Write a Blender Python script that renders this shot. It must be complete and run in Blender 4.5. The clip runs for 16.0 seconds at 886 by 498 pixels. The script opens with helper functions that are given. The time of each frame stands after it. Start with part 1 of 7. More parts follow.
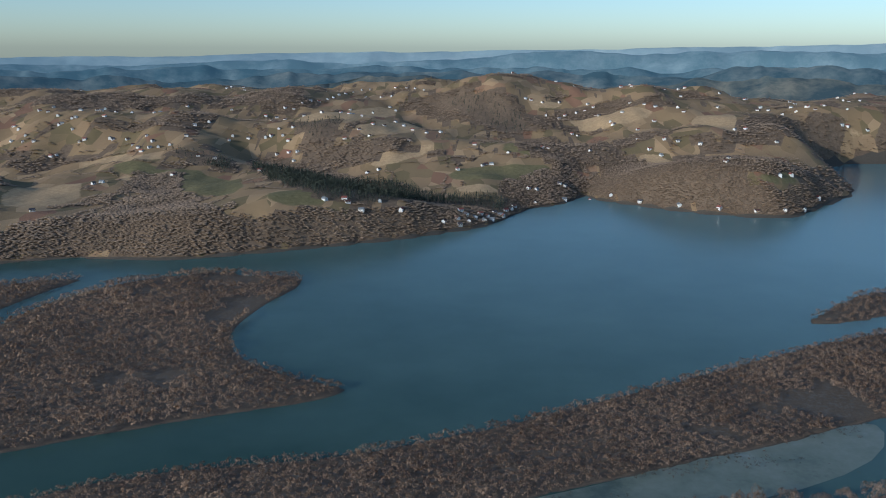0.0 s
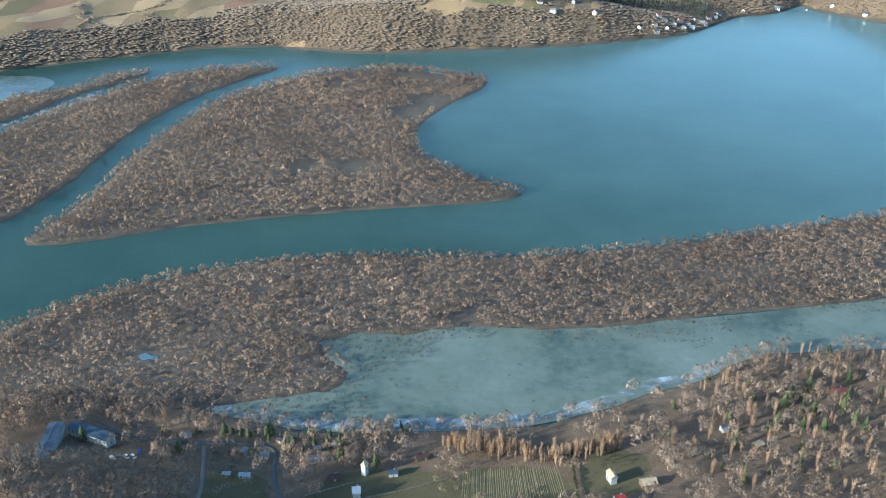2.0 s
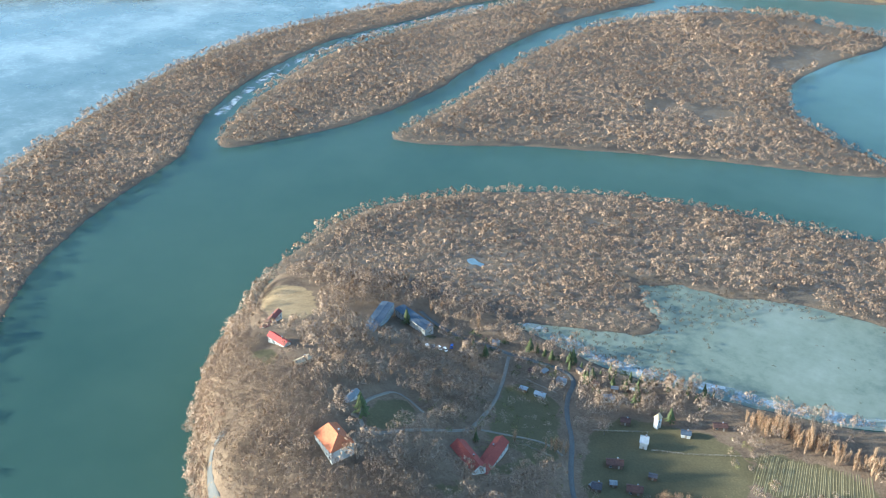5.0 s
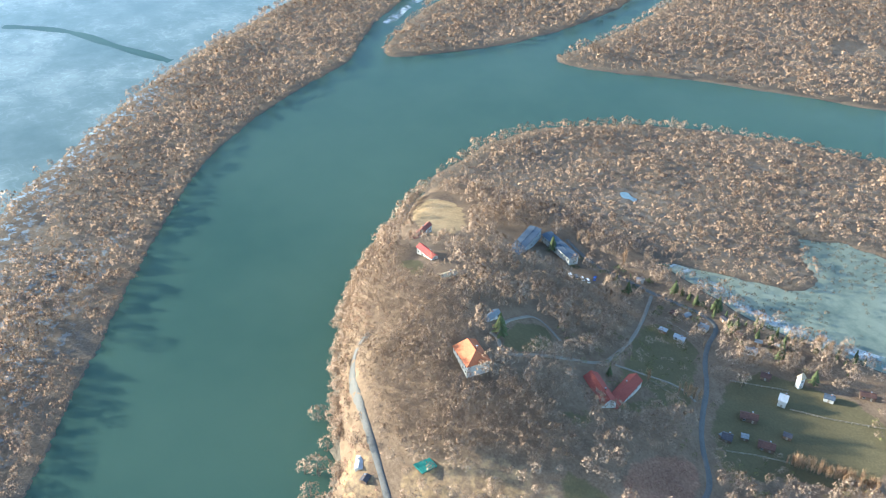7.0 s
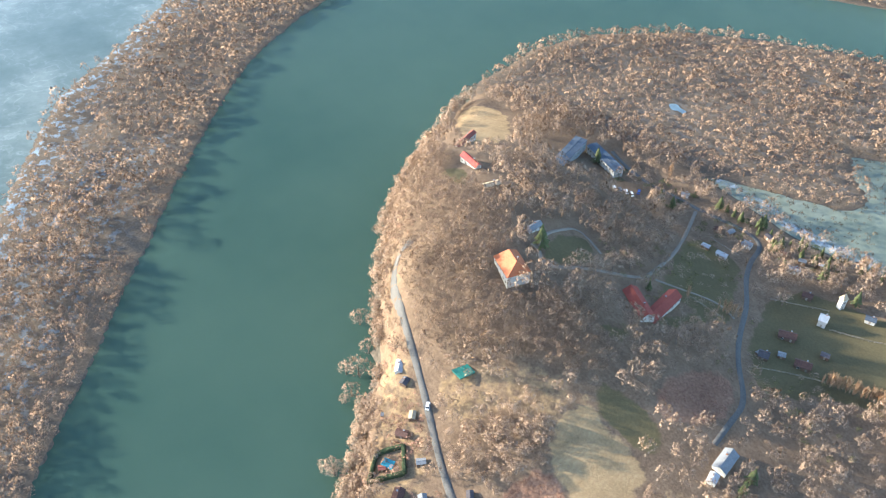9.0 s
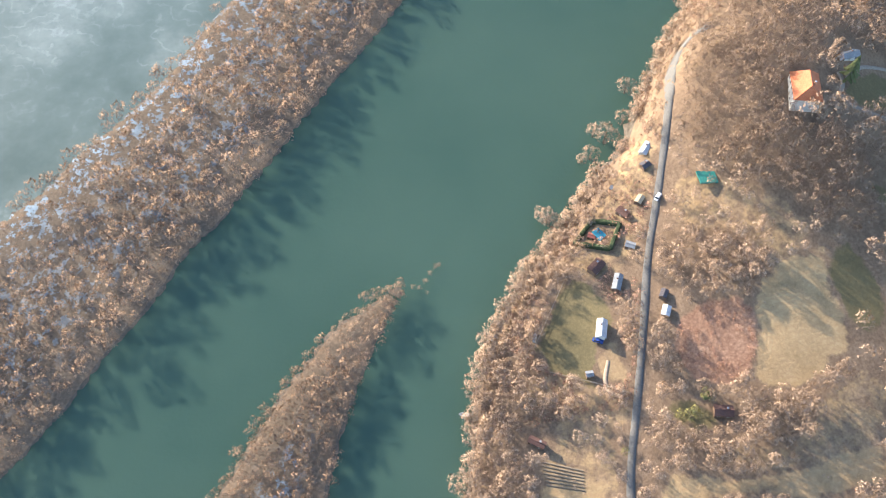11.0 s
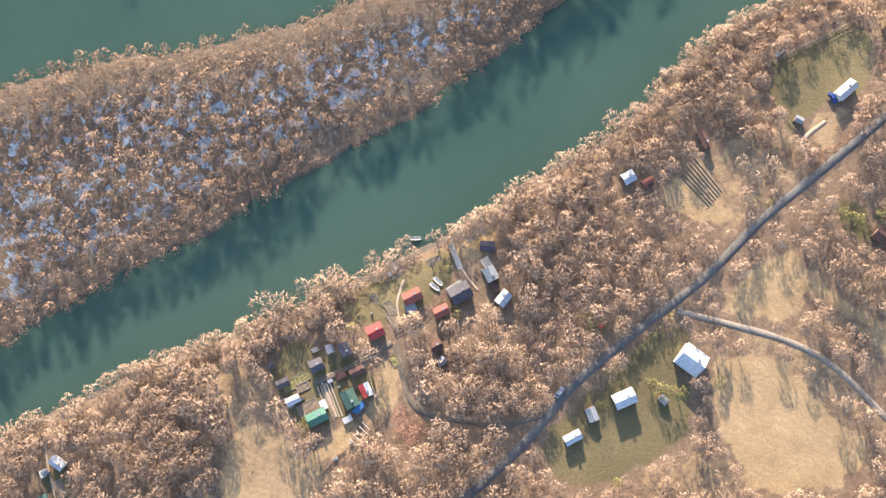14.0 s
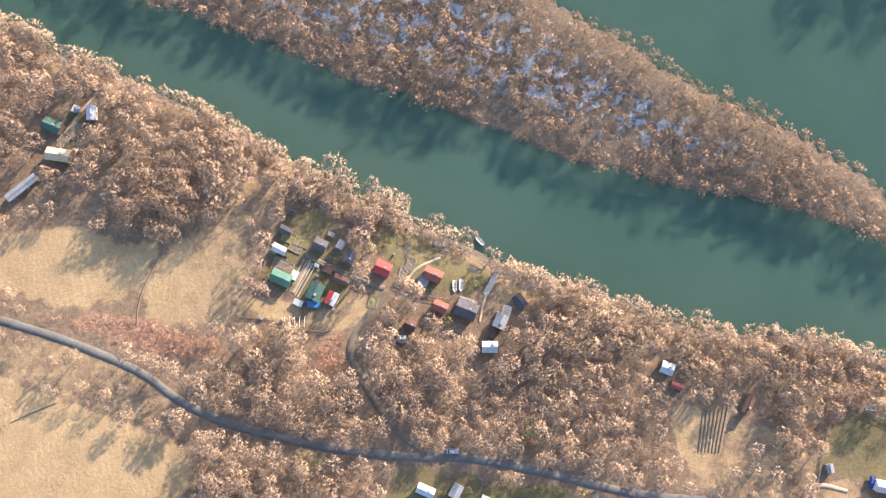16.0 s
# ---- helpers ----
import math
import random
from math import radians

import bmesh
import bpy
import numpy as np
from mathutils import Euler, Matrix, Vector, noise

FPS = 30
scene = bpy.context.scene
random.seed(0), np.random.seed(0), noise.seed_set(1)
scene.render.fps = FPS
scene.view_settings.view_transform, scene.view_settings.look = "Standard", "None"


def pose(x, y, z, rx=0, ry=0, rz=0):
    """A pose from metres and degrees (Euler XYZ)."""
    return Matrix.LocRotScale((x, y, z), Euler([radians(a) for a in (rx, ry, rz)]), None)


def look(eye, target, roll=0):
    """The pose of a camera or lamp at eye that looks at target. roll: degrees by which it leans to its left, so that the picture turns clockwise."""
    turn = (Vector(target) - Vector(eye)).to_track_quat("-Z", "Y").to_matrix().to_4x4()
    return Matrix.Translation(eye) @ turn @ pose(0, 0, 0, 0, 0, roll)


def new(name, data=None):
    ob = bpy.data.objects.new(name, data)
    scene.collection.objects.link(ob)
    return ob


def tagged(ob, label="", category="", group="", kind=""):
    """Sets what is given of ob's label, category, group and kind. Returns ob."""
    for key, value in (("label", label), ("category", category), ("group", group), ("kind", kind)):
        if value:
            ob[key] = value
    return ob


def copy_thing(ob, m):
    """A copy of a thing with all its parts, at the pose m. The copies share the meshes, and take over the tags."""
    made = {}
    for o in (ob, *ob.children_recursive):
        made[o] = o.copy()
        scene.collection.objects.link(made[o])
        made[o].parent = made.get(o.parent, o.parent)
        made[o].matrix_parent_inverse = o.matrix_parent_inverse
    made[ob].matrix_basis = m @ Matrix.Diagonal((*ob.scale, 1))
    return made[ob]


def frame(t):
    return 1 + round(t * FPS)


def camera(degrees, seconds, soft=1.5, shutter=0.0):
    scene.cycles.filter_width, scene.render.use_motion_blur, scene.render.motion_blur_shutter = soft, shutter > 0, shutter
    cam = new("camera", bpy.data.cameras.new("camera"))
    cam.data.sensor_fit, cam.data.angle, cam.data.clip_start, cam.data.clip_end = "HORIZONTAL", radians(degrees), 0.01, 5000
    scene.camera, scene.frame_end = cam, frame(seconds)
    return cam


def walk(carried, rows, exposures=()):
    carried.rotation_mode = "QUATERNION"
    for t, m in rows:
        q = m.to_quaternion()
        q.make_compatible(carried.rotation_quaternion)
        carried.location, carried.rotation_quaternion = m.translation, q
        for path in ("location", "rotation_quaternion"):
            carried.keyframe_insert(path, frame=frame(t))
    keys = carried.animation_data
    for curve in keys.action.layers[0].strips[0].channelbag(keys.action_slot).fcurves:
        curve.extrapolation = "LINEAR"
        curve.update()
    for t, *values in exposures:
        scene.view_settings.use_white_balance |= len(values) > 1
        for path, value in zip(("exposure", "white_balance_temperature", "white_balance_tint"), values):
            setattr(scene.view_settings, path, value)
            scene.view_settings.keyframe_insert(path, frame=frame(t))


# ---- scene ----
cam = camera(54.71, 16.0, 1.05)
PATH = [
    (0, -0.00, -0.00, 301.37, 76.77, -0.06, 0.00),
    (0.5, 0.08, -0.59, 301.46, 74.90, -0.03, 2.58),
    (1, 0.26, -0.77, 301.63, 71.31, -0.07, 5.53),
    (1.5, 0.55, -0.67, 301.79, 67.52, -0.06, 8.88),
    (2, 0.87, -0.55, 301.76, 63.79, -0.10, 12.77),
    (2.5, 1.06, -0.24, 301.41, 60.17, -0.12, 16.72),
    (3, 1.03, 0.16, 301.14, 59.18, -0.14, 19.91),
    (3.5, 0.90, 0.56, 300.92, 59.29, -0.11, 23.57),
    (4, 0.72, 1.25, 300.47, 59.37, -0.10, 28.19),
    (4.5, 0.38, 1.91, 299.95, 59.43, -0.07, 32.98),
    (5, -0.13, 1.97, 299.86, 59.47, 0.02, 37.58),
    (5.2, -0.33, 1.76, 300.04, 59.47, 0.07, 39.56),
    (7.3, -2.28, -2.43, 304.52, 53.64, 0.04, 49.23),
    (7.5, -2.37, -2.64, 304.81, 53.51, 0.08, 49.06),
    (8, -2.51, -2.83, 305.20, 52.66, 0.13, 48.69),
    (8.2, -2.63, -2.83, 305.40, 51.93, 0.14, 48.53),
    (10.3, -5.09, -1.46, 308.10, 37.05, 0.07, 67.74),
    (10.5, -4.95, -1.30, 307.89, 35.54, 0.04, 70.82),
    (11, -3.62, -1.14, 306.48, 31.22, -0.04, 78.25),
    (11.5, -1.69, -1.16, 305.01, 26.87, -0.07, 84.19),
    (12, 0.53, -1.32, 303.65, 22.48, 0.04, 89.85),
    (12.5, 2.02, -1.01, 302.32, 18.04, -0.07, 96.51),
    (13, 2.99, -0.22, 301.54, 13.57, -0.02, 103.59),
    (13.5, 3.55, 0.73, 301.14, 9.15, 0.05, 110.74),
    (14, 3.83, 1.70, 301.02, 4.93, 0.03, 117.68),
    (14.5, 3.69, 2.95, 300.60, 5.05, -0.01, 127.99),
    (15, 3.31, 4.65, 300.16, 5.20, -0.02, 142.06),
    (15.5, 2.65, 6.64, 299.87, 5.44, -0.08, 155.50),
    (16, 1.36, 8.65, 299.83, 5.69, 0.03, 168.27),
]
EXPOSURES = [(0.0, -0.42, 5200, 3), (0.5, -0.22, 5150, 0), (1.0, 0.2, 5050, -3), (1.5, 0.72, 5050, -5), (2.0, 1.13, 5200, -6), (2.5, 1.46, 5350, -5), (3.0, 1.64, 5400, -5), (3.5, 1.73, 5400, -5),
             (5.2, 1.8, 5500, -5), (8.0, 2.03, 5950, 1), (10.5, 2.03, 6450, 8), (12.5, 1.98, 6650, 12), (16.0, 2.02, 6700, 14)]
walk(cam, [(t, pose(x, y, z, rx, ry, rz)) for t, x, y, z, rx, ry, rz in PATH], EXPOSURES)

# ---- world and sun: a low, clear winter sun ----
SUN = Vector((-0.79, -0.62, 0.0)).normalized()
SUN_UP = radians(17)
world = bpy.data.worlds.new("sky")
scene.world = world
world.use_nodes = True
wn = world.node_tree
sky = wn.nodes.new("ShaderNodeTexSky")
sky.sky_type, sky.sun_disc = "NISHITA", False
sky.sun_elevation, sky.sun_rotation = SUN_UP, math.atan2(SUN.x, SUN.y)
sky.air_density, sky.dust_density, sky.ozone_density, sky.altitude = 0.8, 0.8, 1.2, 300
wn.links.new(sky.outputs["Color"], wn.nodes["Background"].inputs["Color"])
wn.nodes["Background"].inputs["Strength"].default_value = 0.16
sun = new("sun", bpy.data.lights.new("sun", "SUN"))
sun.data.energy, sun.data.angle, sun.data.color = 4.0, radians(0.9), (1.0, 0.87, 0.72)
sun.matrix_world = look(SUN * 100 + Vector((0, 0, 100 * math.tan(SUN_UP))), (0, 0, 0))


# ---- materials ----
def mat(name, rough=0.85, metal=0.0, spec=0.3):
    m = bpy.data.materials.new(name)
    m.use_nodes = True
    b = m.node_tree.nodes["Principled BSDF"]
    b.inputs["Roughness"].default_value, b.inputs["Metallic"].default_value = rough, metal
    b.inputs["Specular IOR Level"].default_value = spec
    return m, m.node_tree, b


def node(nt, kind, **sets):
    n = nt.nodes.new("ShaderNode" + kind)
    for k, v in sets.items():
        if k == "op":
            n.operation = v
        elif k == "kind":
            n.data_type = v
        elif k == "blend":
            n.blend_type = v
        else:
            n.inputs[k.replace("_", " ")].default_value = v
    return n


def coords(nt):
    return nt.nodes.new("ShaderNodeNewGeometry").outputs["Position"]


def noise_of(nt, scale, detail=4.0, rough=0.6, vec=None):
    n = node(nt, "TexNoise", Scale=scale, Detail=detail, Roughness=rough)
    nt.links.new(vec or coords(nt), n.inputs["Vector"])
    return n.outputs["Fac"]


def ramp(nt, fac, *stops):
    r = nt.nodes.new("ShaderNodeValToRGB")
    e = r.color_ramp.elements
    while len(e) < len(stops):
        e.new(0.5)
    for el, (p, c) in zip(e, stops):
        el.position, el.color = p, (*c, 1)
    nt.links.new(fac, r.inputs["Fac"])
    return r.outputs["Color"]


def math_of(nt, op, a, b=0.0, clamp=False):
    n = nt.nodes.new("ShaderNodeMath")
    n.operation, n.use_clamp = op, clamp
    for i, v in enumerate((a, b)):
        if isinstance(v, (int, float)):
            n.inputs[i].default_value = v
        else:
            nt.links.new(v, n.inputs[i])
    return n.outputs[0]


def mix(nt, fac, a, b):
    n = nt.nodes.new("ShaderNodeMix")
    n.data_type = "RGBA"
    for i, v in ((0, fac), (6, a), (7, b)):
        if isinstance(v, (int, float)):
            n.inputs[i].default_value = v
        elif isinstance(v, tuple):
            n.inputs[i].default_value = (*v, 1)
        else:
            nt.links.new(v, n.inputs[i])
    return n.outputs[2]


def bump(nt, b, height, strength, distance):
    n = node(nt, "Bump", Strength=strength, Distance=distance)
    nt.links.new(height, n.inputs["Height"])
    nt.links.new(n.outputs["Normal"], b.inputs["Normal"])


def attr(nt, name):
    n = nt.nodes.new("ShaderNodeAttribute")
    n.attribute_name = name
    return n.outputs["Fac"]


def simple(name, dark, light, scale, rough=0.85, metal=0.0, bumpy=0.3, dist=0.02, vary=0.0):
    m, nt, b = mat(name, rough, metal)
    n = noise_of(nt, scale)
    big = noise_of(nt, scale * 0.13, 3)
    c = ramp(nt, math_of(nt, "ADD", math_of(nt, "MULTIPLY", n, 0.65), math_of(nt, "MULTIPLY", big, 0.35)), (0.32, dark), (0.68, light))
    if vary:
        r = nt.nodes.new("ShaderNodeObjectInfo").outputs["Random"]
        hs = nt.nodes.new("ShaderNodeHueSaturation")
        nt.links.new(math_of(nt, "ADD", math_of(nt, "MULTIPLY", r, 2 * vary), 1 - vary), hs.inputs["Value"])
        nt.links.new(c, hs.inputs["Color"])
        c = hs.outputs["Color"]
    nt.links.new(c, b.inputs["Base Color"])
    if bumpy:
        bump(nt, b, n, bumpy, dist)
    return m


def ground_material():
    m, nt, b = mat("ground_soil", 0.95, 0, 0.1)
    fine, mid, big = noise_of(nt, 0.9, 6, 0.7), noise_of(nt, 0.12, 5, 0.65), noise_of(nt, 0.018, 4)
    blur = math_of(nt, "MULTIPLY", math_of(nt, "SUBTRACT", mid, 0.5), 9.0)
    litter = ramp(nt, math_of(nt, "ADD", math_of(nt, "MULTIPLY", fine, 0.6), math_of(nt, "MULTIPLY", mid, 0.4)),
                  (0.3, (0.096, 0.066, 0.045)), (0.5, (0.18, 0.125, 0.083)), (0.72, (0.295, 0.21, 0.14)))
    dry = ramp(nt, math_of(nt, "ADD", math_of(nt, "MULTIPLY", fine, 0.45), math_of(nt, "MULTIPLY", mid, 0.55)),
               (0.3, (0.2, 0.138, 0.074)), (0.52, (0.335, 0.235, 0.128)), (0.75, (0.455, 0.33, 0.187)))
    green = ramp(nt, math_of(nt, "ADD", math_of(nt, "MULTIPLY", fine, 0.4), math_of(nt, "MULTIPLY", big, 0.6)),
                 (0.3, (0.075, 0.063, 0.034)), (0.55, (0.135, 0.11, 0.058)), (0.75, (0.23, 0.18, 0.098)))
    # mowing lines and worn patches
    wave = node(nt, "TexWave", Scale=0.12, Distortion=14.0, Detail=3.0)
    nt.links.new(coords(nt), wave.inputs["Vector"])
    dry = mix(nt, math_of(nt, "MULTIPLY", math_of(nt, "MULTIPLY", wave.outputs["Fac"], mid), 0.7), dry, (0.27, 0.18, 0.1))
    dry = mix(nt, math_of(nt, "MULTIPLY", math_of(nt, "SUBTRACT", big, 0.52), 2.2, True), dry, litter)
    # matted stalks among tussocks
    rough = mix(nt, math_of(nt, "MULTIPLY", math_of(nt, "SUBTRACT", noise_of(nt, 0.3, 6, 0.75), 0.42), 5.0, True), litter, dry)
    rust = ramp(nt, math_of(nt, "ADD", math_of(nt, "MULTIPLY", fine, 0.7), math_of(nt, "MULTIPLY", mid, 0.3)),
                (0.3, (0.12, 0.066, 0.045)), (0.52, (0.25, 0.145, 0.095)), (0.72, (0.42, 0.28, 0.185)))
    mud = ramp(nt, fine, (0.3, (0.06, 0.055, 0.045)), (0.7, (0.16, 0.13, 0.1)))
    snow = ramp(nt, mid, (0.35, (0.15, 0.23, 0.3)), (0.65, (0.3, 0.4, 0.48)))
    vor = node(nt, "TexVoronoi", Scale=0.03)
    squeeze = node(nt, "Mapping", Rotation=(0, 0, 0.5), Scale=(1.0, 0.36, 1.0))
    nt.links.new(coords(nt), squeeze.inputs["Vector"])
    nt.links.new(squeeze.outputs["Vector"], vor.inputs["Vector"])
    sep = nt.nodes.new("ShaderNodeSeparateColor")
    nt.links.new(vor.outputs["Color"], sep.inputs[0])
    plots = ramp(nt, sep.outputs[0], (0.1, (0.21, 0.16, 0.08)), (0.35, (0.4, 0.265, 0.145)), (0.6, (0.3, 0.205, 0.105)), (0.85, (0.52, 0.35, 0.19)), (0.95, (0.3, 0.165, 0.1)))
    tan = ramp(nt, mid, (0.35, (0.46, 0.31, 0.165)), (0.65, (0.6, 0.42, 0.235)))
    meadow = ramp(nt, mid, (0.35, (0.17, 0.15, 0.068)), (0.65, (0.25, 0.21, 0.098)))

    def edge(name, soft=1.2):
        return math_of(nt, "DIVIDE", math_of(nt, "ADD", attr(nt, name), blur), soft, True)

    plots = mix(nt, edge("tan", 4.0), plots, tan)
    plots = mix(nt, edge("meadow", 4.0), plots, meadow)
    plots = mix(nt, math_of(nt, "MULTIPLY", fine, 0.3), plots, litter)
    c = mix(nt, edge("rough"), litter, rough)
    c = mix(nt, edge("dry"), c, dry)
    c = mix(nt, edge("green"), c, green)
    c = mix(nt, edge("rust"), c, rust)
    floor = ramp(nt, mid, (0.3, (0.14, 0.1, 0.068)), (0.7, (0.25, 0.178, 0.118)))
    plots = mix(nt, math_of(nt, "GREATER_THAN", math_of(nt, "ADD", attr(nt, "wooded"), math_of(nt, "MULTIPLY", blur, 0.06)), 0.5), plots, floor)
    c = mix(nt, math_of(nt, "GREATER_THAN", attr(nt, "distant"), 0.5), c, plots)
    # marsh mud, also painting the shade in gaps of the wetland scrub
    c = mix(nt, math_of(nt, "MULTIPLY", attr(nt, "wet"), 0.7), c, mud)
    c = mix(nt, math_of(nt, "LESS_THAN", attr(nt, "shore"), 1.5), c, mud)
    patch = math_of(nt, "MULTIPLY", math_of(nt, "GREATER_THAN", math_of(nt, "ADD", math_of(nt, "MULTIPLY", noise_of(nt, 0.2, 6, 0.75), 1.0), math_of(nt, "MULTIPLY", fine, 0.25)), 0.67), math_of(nt, "MULTIPLY", attr(nt, "frost"), 0.8))
    c = mix(nt, patch, c, snow)
    nt.links.new(c, b.inputs["Base Color"])
    bump(nt, b, fine, 0.6, 0.35)
    return m


def water_material():
    m, nt, b = mat("lake_water", 0.2, 0, 0.22)
    b.inputs["IOR"].default_value = 1.33
    big = noise_of(nt, 0.006, 4)
    c = ramp(nt, big, (0.3, (0.032, 0.066, 0.052)), (0.7, (0.05, 0.087, 0.066)))
    # the open lake pales to the north-east: sky sheen painted into the colour
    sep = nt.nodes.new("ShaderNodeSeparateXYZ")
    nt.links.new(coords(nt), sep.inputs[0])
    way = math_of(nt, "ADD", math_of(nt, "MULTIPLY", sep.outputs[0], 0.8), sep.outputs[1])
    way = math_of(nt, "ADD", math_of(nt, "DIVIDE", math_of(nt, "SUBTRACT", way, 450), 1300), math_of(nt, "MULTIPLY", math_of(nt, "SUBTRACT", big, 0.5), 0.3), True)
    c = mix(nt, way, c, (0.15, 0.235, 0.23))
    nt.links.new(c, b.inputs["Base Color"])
    # silty water scatters the light and blurs the shadows on it
    b.subsurface_method = "BURLEY"
    b.inputs["Subsurface Weight"].default_value = 1.0
    b.inputs["Subsurface Radius"].default_value = (1.0, 1.0, 1.0)
    b.inputs["Subsurface Scale"].default_value = 4.5
    fine = noise_of(nt, 0.5, 5, 0.6)
    bump(nt, b, fine, 0.2, 0.3)
    return m


def ice_material():
    m, nt, b = mat("lake_ice", 0.5, 0, 0.3)
    big, mid = noise_of(nt, 0.012, 6, 0.65), noise_of(nt, 0.15, 5, 0.7)
    v = math_of(nt, "ADD", math_of(nt, "MULTIPLY", big, 0.75), math_of(nt, "MULTIPLY", mid, 0.25))
    c = ramp(nt, v, (0.36, (0.07, 0.095, 0.08)), (0.48, (0.155, 0.18, 0.14)), (0.6, (0.2, 0.225, 0.185)), (0.72, (0.29, 0.315, 0.285)))
    nt.links.new(c, b.inputs["Base Color"])
    bump(nt, b, mid, 0.2, 0.1)
    return m


def wet_ice_material():
    """Grey-green wet ice with wind-blown snow lines."""
    m, nt, b = mat("wet_lake_ice", 0.2, 0, 0.5)
    big, mid = noise_of(nt, 0.009, 6, 0.65), noise_of(nt, 0.2, 5, 0.7)
    c = ramp(nt, big, (0.35, (0.062, 0.09, 0.073)), (0.5, (0.105, 0.135, 0.115)), (0.66, (0.21, 0.24, 0.215)))
    wave = node(nt, "TexWave", Scale=0.022, Distortion=26.0, Detail=6.0)
    wave.inputs["Detail Scale"].default_value = 1.4
    turn = node(nt, "Mapping", Rotation=(0, 0, 0.9))
    nt.links.new(coords(nt), turn.inputs["Vector"])
    nt.links.new(turn.outputs["Vector"], wave.inputs["Vector"])
    lines = math_of(nt, "MULTIPLY", math_of(nt, "SUBTRACT", wave.outputs["Fac"], 0.82), 5.0, True)
    lines = math_of(nt, "MULTIPLY", lines, math_of(nt, "MULTIPLY", math_of(nt, "SUBTRACT", mid, 0.35), 2.6, True))
    lines = math_of(nt, "MULTIPLY", lines, math_of(nt, "MULTIPLY", math_of(nt, "SUBTRACT", big, 0.42), 4.0, True))
    c = mix(nt, math_of(nt, "MULTIPLY", lines, 0.6), c, (0.4, 0.43, 0.41))
    nt.links.new(c, b.inputs["Base Color"])
    bump(nt, b, mid, 0.15, 0.1)
    return m


def twig_material(name, dark, light, grain=1.6, cover=0.68):
    m, nt, b = mat(name, 0.9, 0, 0.15)
    r = nt.nodes.new("ShaderNodeNewGeometry").outputs["Random Per Island"]
    v = math_of(nt, "ADD", math_of(nt, "MULTIPLY", r, 0.3), math_of(nt, "MULTIPLY", attr(nt, "tone"), 0.7))
    fine = noise_of(nt, grain, 5, 0.75)
    v = math_of(nt, "ADD", math_of(nt, "MULTIPLY", v, 0.75), math_of(nt, "MULTIPLY", math_of(nt, "SUBTRACT", math_of(nt, "MULTIPLY", fine, 2.0), 0.5), 0.25))
    nt.links.new(ramp(nt, v, (0.12, dark), (0.8, light)), b.inputs["Base Color"])
    bump(nt, b, fine, 0.3, 0.3 / grain)
    if cover < 1:  # fine twigs with gaps between them
        net = noise_of(nt, 2.3, 4, 0.75)
        nt.links.new(math_of(nt, "MULTIPLY", math_of(nt, "MULTIPLY", math_of(nt, "SUBTRACT", net, 0.6 - 0.2 * cover), 9.0, True), 0.92), b.inputs["Alpha"])
    return m


POOL_ICE = simple("pool_ice", (0.1, 0.16, 0.2), (0.2, 0.28, 0.33), 0.25, 0.5)
GROUND, WATER, ICE, LAKE_ICE = ground_material(), water_material(), ice_material(), wet_ice_material()
TWIG = twig_material("bare_twigs", (0.255, 0.172, 0.119), (0.47, 0.33, 0.231), cover=0.74)
WILLOW = twig_material("willow_twigs", (0.205, 0.13, 0.086), (0.46, 0.306, 0.2), cover=0.85)
REED = twig_material("dark_reeds", (0.075, 0.055, 0.038), (0.19, 0.135, 0.09), cover=0.9)
RUST = twig_material("rusty_scrub_twigs", (0.2, 0.1, 0.07), (0.45, 0.26, 0.18), cover=0.9)
PALE_TWIG = twig_material("poplar_twigs", (0.32, 0.19, 0.11), (0.58, 0.385, 0.235), cover=0.8)
FAR_TWIG = twig_material("distant_twigs", (0.2, 0.14, 0.092), (0.4, 0.28, 0.18), 0.3, 1.0)
NEEDLES = twig_material("evergreen_needles", (0.04, 0.055, 0.028), (0.13, 0.14, 0.06), cover=1.0)
FAR_NEEDLES = twig_material("distant_needles", (0.03, 0.038, 0.03), (0.075, 0.08, 0.058), 0.3, 1.0)
SHRUB = twig_material("evergreen_shrub", (0.1, 0.1, 0.03), (0.3, 0.26, 0.1), cover=0.8)
BARK = simple("bark", (0.07, 0.05, 0.04), (0.2, 0.15, 0.11), 3.0)
ASPHALT = simple("road_asphalt", (0.085, 0.081, 0.075), (0.15, 0.144, 0.134), 1.6, 0.9)
GRAVEL = simple("track_gravel", (0.16, 0.135, 0.108), (0.28, 0.24, 0.192), 1.4, 0.95)
